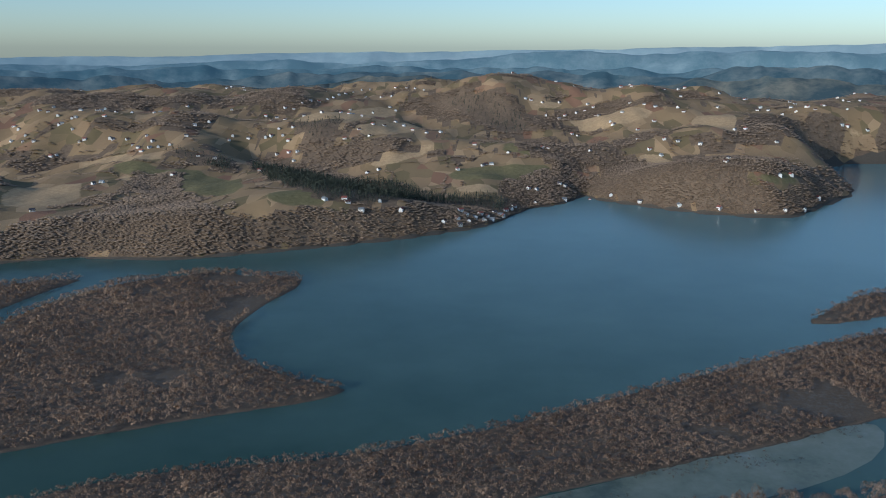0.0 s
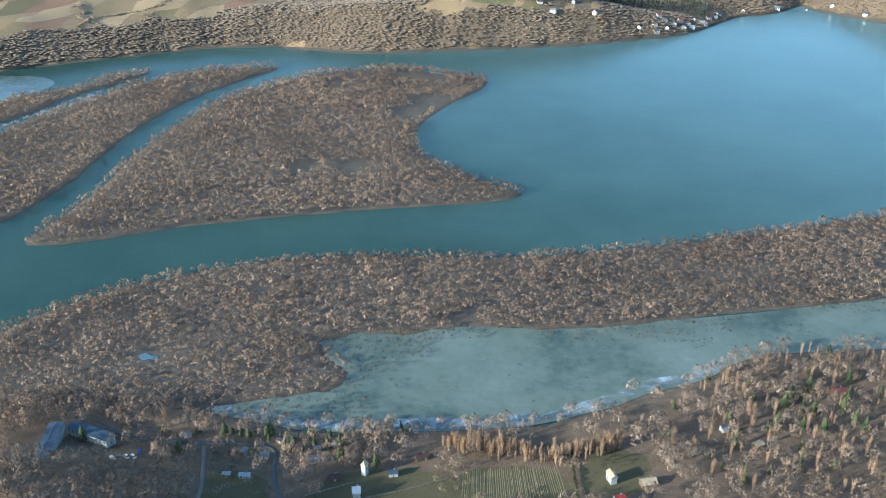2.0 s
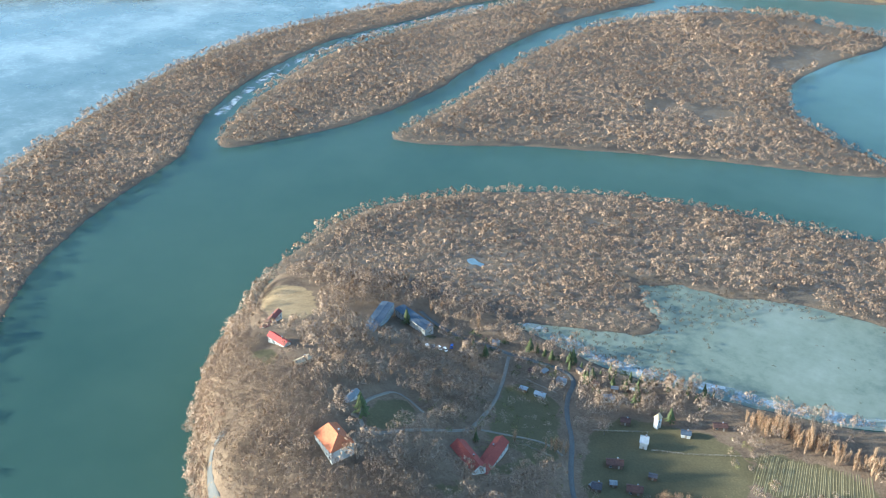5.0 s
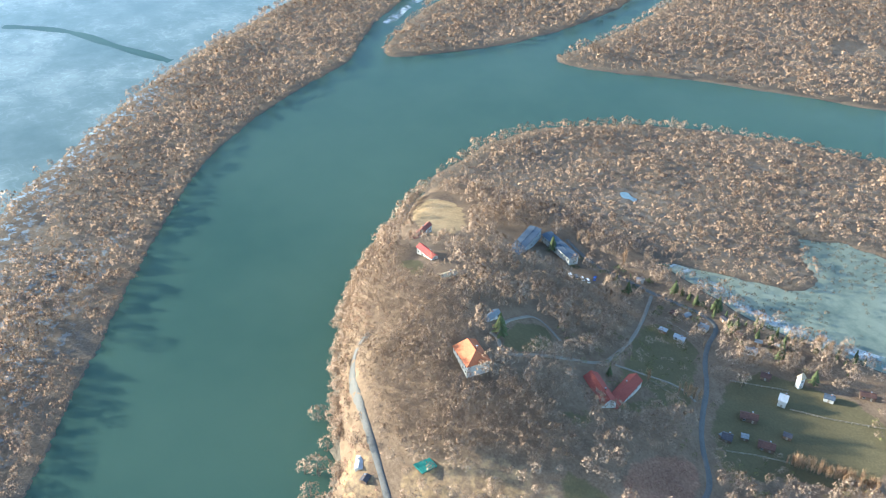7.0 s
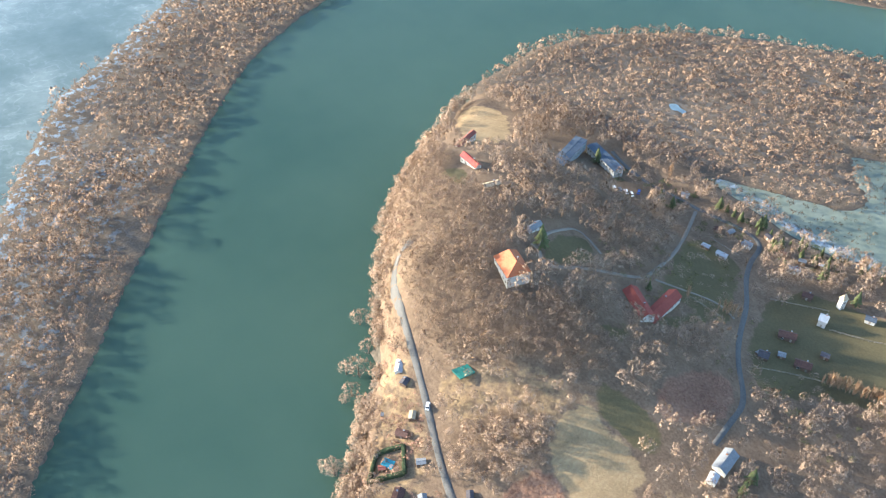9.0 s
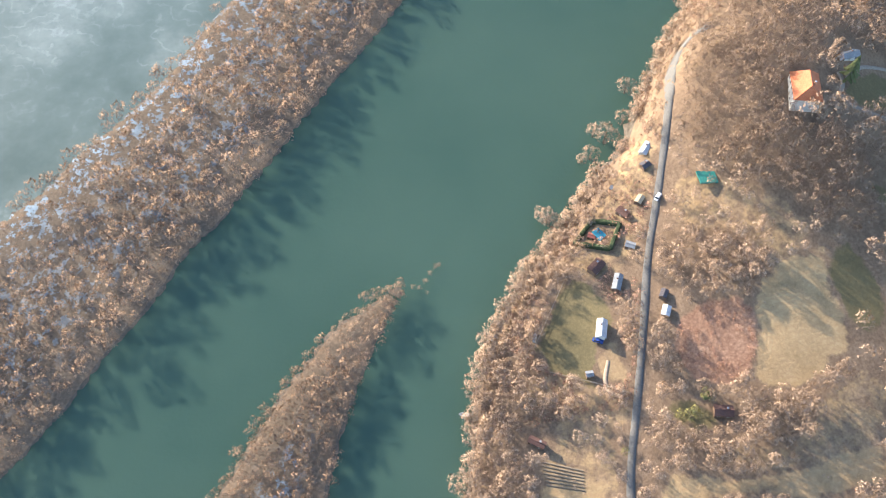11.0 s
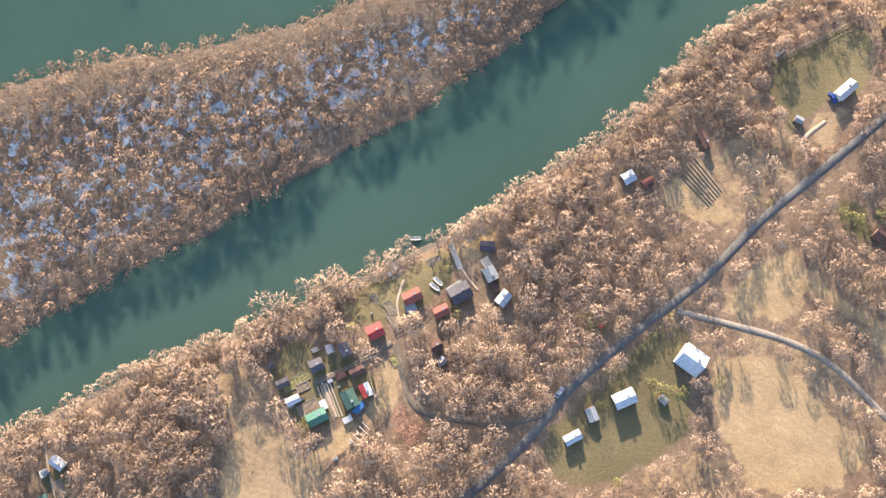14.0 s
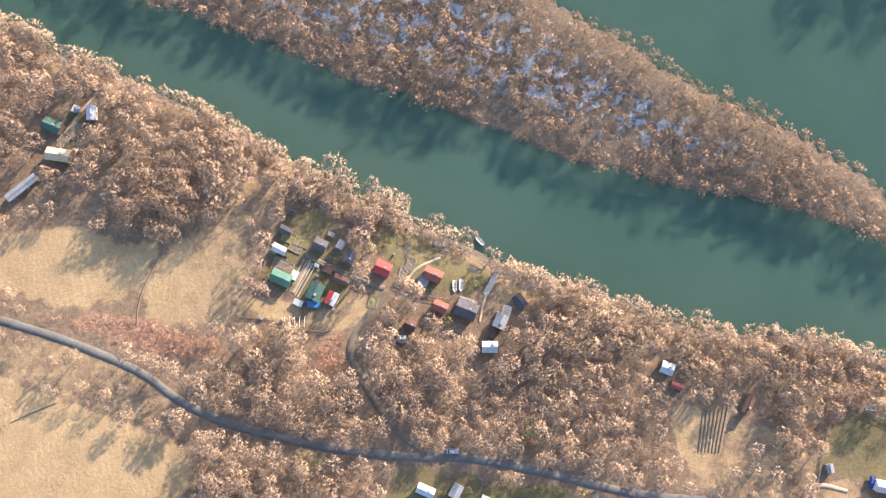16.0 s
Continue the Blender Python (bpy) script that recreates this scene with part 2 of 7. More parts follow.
ROOFS = {
    "red": simple("red_sheet", (0.3, 0.035, 0.03), (0.45, 0.07, 0.055), 1.5, 0.5),
    "red_faded": simple("faded_red_tiles", (0.19, 0.06, 0.047), (0.31, 0.115, 0.082), 2.0),
    "red_bright": simple("orange_clay_tiles", (0.34, 0.1, 0.045), (0.52, 0.19, 0.09), 1.6),
    "red_deep": simple("deep_red_tiles", (0.19, 0.045, 0.035), (0.32, 0.085, 0.06), 1.6),
    "slate": simple("dark_roofing", (0.05, 0.045, 0.05), (0.13, 0.115, 0.12), 2.0),
    "grey": simple("grey_roofing", (0.14, 0.147, 0.155), (0.27, 0.28, 0.29), 2.0, 0.7),
    "blue_grey": simple("blue_grey_sheet", (0.04, 0.052, 0.072), (0.09, 0.115, 0.15), 1.2, 0.6),
    "green": simple("green_sheet", (0.04, 0.12, 0.085), (0.09, 0.2, 0.14), 1.5, 0.6),
    "green_dark": simple("dark_green_felt", (0.03, 0.075, 0.055), (0.075, 0.13, 0.1), 1.5, 0.8),
    "white": simple("pale_sheet", (0.32, 0.335, 0.35), (0.52, 0.53, 0.54), 0.8, 0.5),
    "brown": simple("brown_sheet", (0.075, 0.04, 0.033), (0.15, 0.08, 0.06), 1.6),
    "tan": simple("straw_felt", (0.35, 0.27, 0.17), (0.55, 0.43, 0.28), 1.8),
}
WALLS = {
    "white": simple("white_render", (0.42, 0.4, 0.36), (0.64, 0.62, 0.57), 0.8),
    "grey": simple("grey_render", (0.2, 0.21, 0.22), (0.32, 0.33, 0.34), 0.8),
    "wood": simple("brown_boards", (0.1, 0.065, 0.045), (0.24, 0.16, 0.11), 2.5),
}
GLASS, _nt, _b = mat("window_glass", 0.08, 0, 0.5)
_b.inputs["Base Color"].default_value = (0.03, 0.035, 0.04, 1)
BRICK = simple("chimney_brick", (0.2, 0.09, 0.06), (0.36, 0.18, 0.12), 4.0)
PLANK = simple("weathered_boards", (0.2, 0.16, 0.12), (0.42, 0.36, 0.29), 3.0, vary=0.25)


# ---- plan: outlines in metres ----
SHORE = [(135, -134), (117, -118), (89, -100), (62, -79), (41, -60), (27, -47), (9, -35), (-8, -22), (-20, -12), (-36, -2), (-62, 11), (-79, 23), (-98, 29), (-111, 34), (-129, 40), (-147, 52), (-170, 70), (-184, 90), (-194, 99), (-206, 110), (-218, 126), (-243, 143), (-265, 158), (-281, 170), (-312, 198), (-333, 229), (-334, 234), (-351, 263), (-371, 295), (-377, 320)]
BAY_SHORE = [(-242, 360), (-197, 358), (-151, 355), (-105, 369), (-73, 375), (-28, 391), (1, 411), (32, 440), (61, 455), (81, 483), (116, 501), (90, 488), (129, 506), (200, 524), (260, 526)]
MARSH = [(-384, 313), (-389, 345), (-397, 380), (-387, 430), (-362, 468), (-331, 500), (-277, 539), (-217, 566), (-153, 580), (-92, 590), (-76, 596), (11, 629), (108, 682), (219, 746), (340, 817), (417, 863), (480, 885), (371, 668), (273, 620), (174, 582), (85, 543), (-18, 499), (-68, 489), (-119, 475), (-153, 463), (-185, 453), (-221, 442), (-165, 434), (-150, 415), (-161, 393), (-208, 372), (-227, 357), (-232, 340), (-295, 318), (-339, 292)]
ISLAND = [(-470, 522), (-466, 567), (-472, 645), (-476, 665), (-486, 717), (-494, 765), (-497, 845), (-493, 953), (-456, 1046), (-399, 1108), (-329, 1145), (-246, 1129), (-171, 1115), (-222, 964), (-232, 881), (-208, 813), (-163, 768), (-103, 736), (-83, 725), (-107, 700), (-192, 669), (-282, 628), (-367, 584), (-421, 541)]
ISLAND_B = [(-568, 418), (-598, 451), (-634, 520), (-678, 658), (-675, 730), (-668, 828), (-657, 874), (-628, 997), (-583, 1080), (-467, 1130), (-506, 1038), (-536, 901), (-532, 808), (-519, 715), (-505, 653), (-509, 548), (-527, 493), (-550, 446)]
STRIP = [(-583, 399), (-619, 439), (-662, 508), (-697, 616), (-713, 722), (-684, 847), (-683, 907), (-658, 982), (-637, 1054), (-680, 1018), (-701, 934), (-749, 902), (-780, 792), (-797, 663), (-785, 569), (-758, 476), (-719, 386), (-687, 312), (-661, 252), (-574, 137), (-552, 105), (-537, 87), (-315, -66), (-294, -84), (-281, -98), (-239, -141), (-222, -162), (-221, -161), (-209, -186), (-84, -211), (-61, -200), (-82, -175), (-97, -159), (-130, -130), (-166, -98), (-202, -68), (-228, -44), (-259, -17), (-290, 9), (-318, 34), (-358, 70), (-483, 185), (-525, 243), (-557, 312), (-574, 379)]
SPIT = [(-175, 19), (-164, -2), (-157, -14), (-139, -31), (-119, -50), (-98, -65), (-87, -80), (-69, -93), (-56, -111), (-51, -111), (-37, -131), (-23, -151), (-10, -163), (4, -178), (65, -259), (148, -173), (98, -139), (63, -119), (13, -86), (-39, -54), (-53, -42), (-72, -34), (-90, -24), (-114, -16), (-132, -8), (-159, 12)]
ISLET = [(407, 919), (448, 961), (524, 1037), (590, 1055), (650, 1034), (574, 974), (485, 929), (433, 913)]
FAR_SHORE = [(-1119, 594), (-879, 914), (-880, 975), (-634, 1196), (-594, 1206), (-530, 1229), (-397, 1205), (-284, 1253), (-162, 1302), (-50, 1362), (6, 1406), (64, 1443), (119, 1528), (159, 1623), (242, 1672), (301, 1793), (310, 1730), (356, 1684), (446, 1598), (538, 1552), (613, 1530), (663, 1552), (755, 1669), (857, 1775), (913, 1887), (912, 2061), (919, 2160), (1011, 2257), (1189, 2313)]
ICE_BAY = [(-232, 340), (-209, 374), (-233, 440), (-173, 463), (-69, 495), (16, 514), (147, 568), (139, 575), (225, 607), (375, 675), (324, 575), (135, 500), (48, 442), (-43, 382), (-134, 355), (-195, 354)]
CREEK = [(269, 1574), (236, 1641), (120, 1543), (-25, 1576), (-168, 1755), (-286, 1928), (-432, 2082)]
ROAD = [(149, -27), (130, -17), (113, -6), (102, 2), (94, 12), (79, 23), (61, 32), (36, 42), (16, 48), (5, 49), (-30, 64), (-52, 75), (-78, 82), (-98, 91), (-133, 105), (-156, 113), (-183, 126), (-219, 141), (-239, 149), (-248, 158), (-247, 169)]
LANE_EAST = [(-37, 71), (-41, 87), (-46, 110), (-45, 127), (-37, 149)]
LANE_SHORE = [(16, 45), (25, 36), (30, 22), (34, 11), (33, 4), (24, -4), (17, -10)]
VILLAGE_ROAD = [(-96, 205), (-99, 219), (-102, 234), (-119, 250), (-130, 267), (-140, 287), (-151, 300), (-160, 316), (-164, 333), (-178, 336), (-195, 332), (-208, 329), (-225, 327), (-240, 324), (-255, 326), (-272, 331)]
POPLAR_WOOD = [(70, 467), (124, 499), (212, 519), (222, 475), (186, 369), (72, 351), (31, 380), (39, 424)]
POPLAR_BELT = [(-77, 357), (-55, 358), (-27, 357), (-7, 364), (13, 376)]
VILLAGE_LANE = [(-204, 327), (-193, 305), (-183, 281), (-178, 260), (-176, 252)]
DRIVE = [(-206, 209), (-212, 218), (-213, 229), (-214, 241), (-207, 243), (-194, 240)]
DRIVE_MANOR = [(-209, 207), (-205, 208), (-198, 203), (-193, 208), (-189, 222), (-183, 235), (-178, 244), (-176, 252)]
LANE_FIELD = [(-173, 256), (-159, 268), (-147, 275), (-136, 272)]
DRY_GRASS = [
    [(157, -54), (145, -55), (137, -57), (123, -56), (114, -51), (101, -46), (88, -43), (94, -35), (102, -25), (110, -23), (129, -27), (140, -33), (147, -39), (159, -42)],
    [(85, -42), (72, -47), (64, -39), (58, -32), (68, -19), (70, -12), (67, -8), (79, -11), (87, -13), (99, -10), (102, -19), (102, -24), (95, -34)],
    [(30, -13), (23, -8), (31, 1), (41, 1), (50, -5), (62, -9), (71, -12), (67, -18), (56, -17), (40, -6)],
    [(-26, 87), (-37, 99), (-40, 113), (-34, 123), (-28, 147), (-20, 151), (-7, 143), (8, 120), (-3, 107), (-10, 97)],
    [(-45, 79), (-61, 88), (-74, 95), (-72, 108), (-60, 109), (-50, 106), (-45, 93)],
    [(166, -16), (151, -9), (126, 7), (102, 21), (93, 24), (90, 45), (120, 42), (171, 32)],
    [(-141, 172), (-143, 180), (-131, 173), (-116, 174), (-101, 175), (-103, 165), (-92, 157), (-95, 135), (-106, 136), (-115, 143), (-126, 143), (-137, 153)],
    [(-127, 85), (-127, 94), (-107, 91), (-114, 80)],
    [(-361, 280), (-359, 303), (-338, 308), (-306, 283), (-296, 261), (-300, 243)],
    [(-24, -10), (-39, 0), (-31, 7), (-22, 3), (-19, -5)],
    [(-76, 95), (-69, 107), (-65, 136), (-70, 173), (-50, 165), (-67, 90)],
    [(-71, 46), (-82, 50), (-79, 70), (-72, 74), (-66, 58)],
]
GREEN_GRASS = [
    [(-158, 81), (-149, 92), (-136, 96), (-127, 85), (-114, 80), (-109, 80), (-126, 59), (-143, 70)],
    [(-142, 180), (-137, 189), (-119, 193), (-105, 188), (-105, 177), (-120, 174), (-131, 173)],
    [(41, -50), (29, -37), (33, -28), (26, -18), (35, -5), (49, -13), (61, -25)],
    [(20, -33), (11, -32), (2, -28), (-8, -17), (-21, -11), (-17, -4), (-12, 0), (1, -6), (13, -15), (18, -22)],
    [(20, 49), (-10, 61), (-32, 69), (-33, 80), (-21, 77), (-16, 88), (2, 94), (12, 85), (25, 78), (35, 64), (28, 50)],
    [(120, -92), (109, -96), (101, -94), (111, -83), (116, -80), (122, -82)],
    [(-204, 206), (-211, 227), (-208, 239), (-194, 238), (-190, 223), (-195, 208)],
    [(-161, 222), (-159, 229), (-153, 236), (-149, 259), (-143, 259), (-145, 240), (-153, 225)],
    [(-163, 205), (-159, 214), (-151, 215), (-151, 208), (-157, 199)],
    [(-289, 217), (-269, 221), (-259, 207), (-273, 206)],
    [(-246, 304), (-229, 310), (-227, 300), (-239, 297)],
    [(-165, 243), (-183, 293), (-161, 302), (-150, 294), (-150, 277), (-154, 260)],
    [(-128, 269), (-132, 299), (-77, 343), (-60, 309), (-78, 298), (-87, 275), (-88, 257), (-105, 243)],
    [(-101, 103), (-96, 114), (-87, 124), (-83, 118), (-91, 102)],
    [(-70, 344), (-13, 353), (-6, 327), (-59, 309)],
    [(-182, 278), (-193, 311), (-160, 311), (-154, 297), (-173, 270)],
    [(-109, 320), (-70, 337), (-61, 307), (-95, 285)],
    [(-117, 263), (-58, 291), (-57, 288), (-110, 249)],
    [(-128, 278), (-93, 325), (-69, 321), (-86, 283), (-117, 267)],
    [(-147, 315), (-71, 345), (-54, 290), (-111, 248)],
    [(-175, 276), (-157, 304), (-134, 266), (-143, 258), (-165, 255)],
    [(-8, 361), (10, 376), (33, 371), (23, 337), (-3, 329)],
]
RUST_SCRUB = [
    [(-134, 117), (-130, 144), (-115, 143), (-98, 134), (-105, 108)],
    [(-130, 204), (-122, 237), (-108, 237), (-99, 214), (-113, 193)],
    [(43, 1), (29, 0), (36, 6), (35, 16), (46, 15), (49, 6)],
    [(143, -28), (129, -25), (103, -21), (87, -9), (74, -6), (72, 3), (89, 0), (112, -11)],
]
ROUGH_GRASS = [
    [(-218, 129), (-201, 131), (-185, 124), (-165, 114), (-151, 103), (-153, 93), (-160, 82), (-170, 87), (-187, 103), (-200, 114)],
    [(-82, 47), (-93, 58), (-107, 66), (-100, 81), (-88, 81), (-68, 75), (-69, 66)],
    [(61, -60), (44, -53), (56, -31), (64, -38), (71, -48)],
    [(161, -25), (127, -15), (102, 0), (95, 14), (101, 20), (126, 6), (162, -15)],
    [(-188, 133), (-178, 151), (-156, 173), (-145, 174), (-137, 153), (-157, 147), (-163, 125)],
    [(-31, 81), (-43, 94), (-50, 112), (-39, 148), (-30, 152), (-34, 123), (-37, 99)],
    [(-81, 119), (-73, 143), (-89, 156), (-95, 184), (-69, 173), (-65, 136), (-71, 116)],
    [(-3, 107), (8, 120), (28, 82), (13, 85), (3, 97)],
    [(-112, 50), (-125, 58), (-101, 91), (-91, 88), (-106, 66)],
]
HILL_WOOD = [(-205, 130), (-243, 145), (-281, 172), (-312, 200), (-340, 245), (-312, 232), (-290, 222), (-262, 224), (-242, 216), (-212, 202), (-206, 180), (-189, 181), (-170, 218), (-140, 190), (-148, 164), (-176, 152), (-192, 138)]
FAR_WOODS = [
    [(-684, 1299), (-566, 1331), (-577, 1533), (-466, 1542), (-352, 1301), (-268, 1316), (-199, 1320), (-164, 1326), (-79, 1401), (-32, 1414), (1, 1404), (-22, 1352), (-158, 1271), (-255, 1198), (-434, 1196), (-635, 1193)],
    [(-150, 2737), (-44, 2818), (166, 2668), (242, 2543), (241, 2348), (174, 2279), (74, 2446), (-75, 2630)],
    [(-372, 2141), (-272, 2138), (-87, 2070), (-32, 2030), (-173, 1948), (-296, 1999), (-333, 2068)],
    [(-1370, 2681), (-1286, 2810), (-823, 2614), (-449, 3090), (-447, 2602), (-648, 2590), (-841, 2415), (-1033, 2315)],
    [(112, 2239), (252, 2311), (372, 2203), (380, 1941), (305, 1866), (201, 1713), (149, 1639), (106, 1647), (135, 1748), (241, 1852), (188, 1954)],
    [(332, 1882), (414, 1983), (460, 1899), (512, 1658), (563, 1682), (592, 1633), (778, 1847), (807, 1826), (1182, 2308), (1156, 2226), (754, 1728), (551, 1601), (318, 1723)],
    [(553, 2025), (642, 1969), (812, 2276), (1010, 2316), (1173, 2326), (1191, 2300), (1032, 2242), (837, 2000), (700, 1945), (594, 1931)],
    [(237, 2485), (362, 2565), (530, 2579), (659, 2430), (509, 2467), (344, 2434), (255, 2340)],
    [(-894, 2153), (-735, 2230), (-555, 2470), (-632, 2124), (-818, 2134)],
    [(-1065, 2061), (-929, 2057), (-716, 1997), (-767, 1988), (-963, 2011), (-1042, 2013)],
    [(-613, 1604), (-645, 1789), (-538, 1788), (-494, 1598), (-511, 1489)],
]
FAR_CONIFERS_AND_SHADE = [
    # the first outline is a valley's shadow, drawn as dark conifers
    [(-444, 1950), (-334, 1907), (-199, 1831), (-99, 1775), (7, 1599), (126, 1625), (110, 1539), (-4, 1539), (-80, 1422), (-206, 1377), (-284, 1504)],
    [(-411, 2294), (-275, 2289), (-248, 2173), (-314, 2134), (-382, 2206)],
    [(-7, 2726), (132, 2676), (231, 2509), (235, 2367), (177, 2319), (91, 2491)],
    [(-640, 1964), (-470, 1955), (-465, 1825), (-564, 1878)],
]
FAR_TAN = [
    [(-916, 2057), (-619, 1936), (-621, 1860), (-819, 1950)],
    [(-684, 1795), (-563, 1752), (-554, 1684), (-640, 1690)],
    [(-216, 1994), (-59, 2053), (-5, 2019), (-131, 1899)],
    [(356, 2522), (489, 2532), (610, 2356), (462, 2303), (357, 2406)],
    [(650, 2332), (793, 2352), (704, 2037), (625, 2043)],
    [(422, 1957), (506, 1933), (520, 1685), (461, 1712)],
    [(1065, 2335), (1224, 2386), (1210, 2346), (1124, 2321)],
    [(18, 1685), (108, 1681), (117, 1646), (28, 1617)],
    [(-432, 2326), (-246, 2625), (-113, 2714), (-217, 2300), (-319, 2173)],
    [(-818, 1566), (-725, 1719), (-640, 1484), (-724, 1378)],
    [(-213, 2256), (-39, 2484), (-91, 2167), (-233, 2161)],
    [(248, 2606), (391, 2659), (365, 2593), (260, 2547)],
]
FAR_GREEN = [
    [(-304, 1406), (-228, 1461), (-170, 1384), (-272, 1334)],
    [(-792, 1883), (-437, 1807), (-336, 1462), (-452, 1491), (-543, 1687)],
    [(8, 1846), (144, 1876), (266, 1853), (133, 1714), (18, 1709)],
    [(580, 1627), (688, 1681), (726, 1688), (637, 1602)],
    [(101, 2007), (240, 2070), (357, 1953), (222, 1902)],
]


def curve(pts, closed=True, times=3):
    """An outline rounded by cutting its corners."""
    p = np.array(pts, float)
    for _ in range(times):
        q = np.roll(p, -1, 0) if closed else p[1:]
        a = p if closed else p[:-1]
        mids = np.stack([0.75 * a + 0.25 * q, 0.25 * a + 0.75 * q], 1).reshape(-1, 2)
        p = mids if closed else np.concatenate([p[:1], mids, p[-1:]])
    return p


def fbm(x, y, scale, octaves=4, seed=0):
    """Smooth value noise about 0, by interpolated random lattices."""
    out, amp = np.zeros_like(np.asarray(x, float)), 1.0
    for o in range(octaves):
        rng = np.random.RandomState(seed * 31 + o)
        table = rng.rand(64, 64) - 0.5
        u, v = x / scale * 2**o + 97.3, y / scale * 2**o + 41.7
        i, j = np.floor(u).astype(int), np.floor(v).astype(int)
        fu, fv = u - i, v - j
        fu, fv = fu * fu * (3 - 2 * fu), fv * fv * (3 - 2 * fv)
        g = lambda a, b: table[a % 64, b % 64]
        out += amp * ((g(i, j) * (1 - fu) + g(i + 1, j) * fu) * (1 - fv) + (g(i, j + 1) * (1 - fu) + g(i + 1, j + 1) * fu) * fv)
        amp *= 0.5
    return out


def inside(poly, x, y, reach=60.0):
    """The distance from an outline, positive within, cut off at reach."""
    x, y = np.asarray(x, float), np.asarray(y, float)
    out = np.full(x.shape, -reach)
    lo, hi = poly.min(0) - reach, poly.max(0) + reach
    pick = np.where((x > lo[0]) & (x < hi[0]) & (y > lo[1]) & (y < hi[1]))
    px, py = x[pick], y[pick]
    best, odd = np.full(px.shape, 1e18), np.zeros(px.shape, bool)
    for a, b in zip(poly, np.roll(poly, -1, 0)):
        dx, dy = b - a
        s = np.clip(((px - a[0]) * dx + (py - a[1]) * dy) / (dx * dx + dy * dy + 1e-9), 0, 1)
        best = np.minimum(best, (px - a[0] - s * dx) ** 2 + (py - a[1] - s * dy) ** 2)
        odd ^= ((a[1] > py) != (b[1] > py)) & (px < dx * (py - a[1]) / (dy + 1e-12) + a[0])
    out[pick] = np.clip(np.where(odd, 1, -1) * np.sqrt(best), -reach, reach)
    return out


def near_line(pts, x, y, reach=60.0):
    p = curve(pts, False, 2)
    best = np.full(np.shape(x), reach**2)
    for a, b in zip(p[:-1], p[1:]):
        dx, dy = b - a
        s = np.clip(((x - a[0]) * dx + (y - a[1]) * dy) / (dx * dx + dy * dy + 1e-9), 0, 1)
        best = np.minimum(best, (x - a[0] - s * dx) ** 2 + (y - a[1] - s * dy) ** 2)
    return np.sqrt(best)


MAINLAND = curve([(1500, -600), (800, -640), (300, -260), (200, -184)] + SHORE + [(-340, 345), (-290, 350)] + BAY_SHORE + [(380, 560), (700, 640), (1500, 700)], True, 2)
FAR_LAND = curve([(-4980, 200), (-2200, 300)] + FAR_SHORE + [(1600, 2350), (4980, 2100), (4980, 4980), (-4980, 4980)], True, 2)
MARSH_EDGE = MARSH[:17] + [(620, 960), (900, 1060), (900, 860), (620, 770)] + MARSH[17:]
WETLANDS = [curve(p, True, 2) for p in (MARSH_EDGE, ISLAND, ISLAND_B, STRIP, SPIT, ISLET)]
BUMPS = [(-295, 245, 42, 18), (-238, 190, 50, 36), (-150, 185, 60, 20), (150, 150, 110, 12)]
FAR_BUMPS = [(600, 1690, 170, 80, 78), (-420, 1380, 260, 110, 30), (300, 3000, 420, 260, 45), (-900, 2600, 400, 300, 30), (-150, 2850, 300, 180, 50), (1300, 2700, 400, 250, 35)]


def low_hills(x, y):
    return 3 + sum(a * np.exp(-((x - bx) ** 2 + (y - by) ** 2) / (2 * s * s)) for bx, by, s, a in BUMPS)


def heights(x, y):
    """The ground's height, how far it lies from water, and which land it is."""
    wob = 3.0 * fbm(x, y, 22, 3, 5)
    d_main, d_far = inside(MAINLAND, x, y) + wob, inside(FAR_LAND, x, y, 400) + 2 * wob
    d_wet = np.max([inside(p, x, y) for p in WETLANDS], 0) + wob
    d_wet = d_wet + 22 * fbm(x, y, 30, 3, 15) * np.exp(-(((x + 150) / 110) ** 2 + ((y - 440) / 60) ** 2))
    z = np.full(np.shape(x), -4.0)
    z = np.maximum(z, np.clip(d_wet * 0.35, -4, 0.7) + 0.25 * fbm(x, y, 9, 2, 3))
    ramp_in = np.clip(d_main / 14, 0, 1)
    z = np.maximum(z, np.where(d_main > 0, (low_hills(x, y) + 0.5 * fbm(x, y, 18, 3, 8)) * (ramp_in * (2 - ramp_in)), np.clip(d_main * 0.35, -4, 0)))
    r = np.hypot(x, y)
    rise = np.interp(r, [1100, 1400, 2000, 2600, 3200, 4000, 4900], [26, 40, 66, 92, 128, 96, 60])
    rise = rise + np.interp(r, [1200, 2200, 4500], [26, 95, 95]) * fbm(x, y, 430, 5, 11)
    for bx, by, sx, sy, a in FAR_BUMPS:
        rise = rise + a * np.exp(-(((x - bx) / sx) ** 2 + ((y - by) / sy) ** 2) / 2)
    vale = near_line(CREEK, x, y, 400)
    rise = rise - 0.8 * np.maximum(rise - 12, 0) * np.exp(-((vale / 130) ** 2))
    jut = np.clip((x - 250) / 60, 0, 1) * np.clip((980 - x) / 60, 0, 1) * np.clip((2000 - y) / 200, 0, 1)
    own = 78 * np.exp(-(((x - 590) / 190) ** 2 + ((y - 1720) / 120) ** 2) / 2) + 10
    rise = rise * (1 - jut) + own * jut
    t = np.clip(d_far / np.where(jut > 0.5, 110, 120), 0, 1)
    z = np.maximum(z, np.where(d_far > 0, np.maximum(rise, 4) * (t * (2 - t)) ** 0.9 + 0.3, np.clip(d_far * 0.3, -4, 0)))
    return z, np.maximum(np.maximum(d_wet, d_main), d_far), d_far > 0, d_main > 0, d_wet


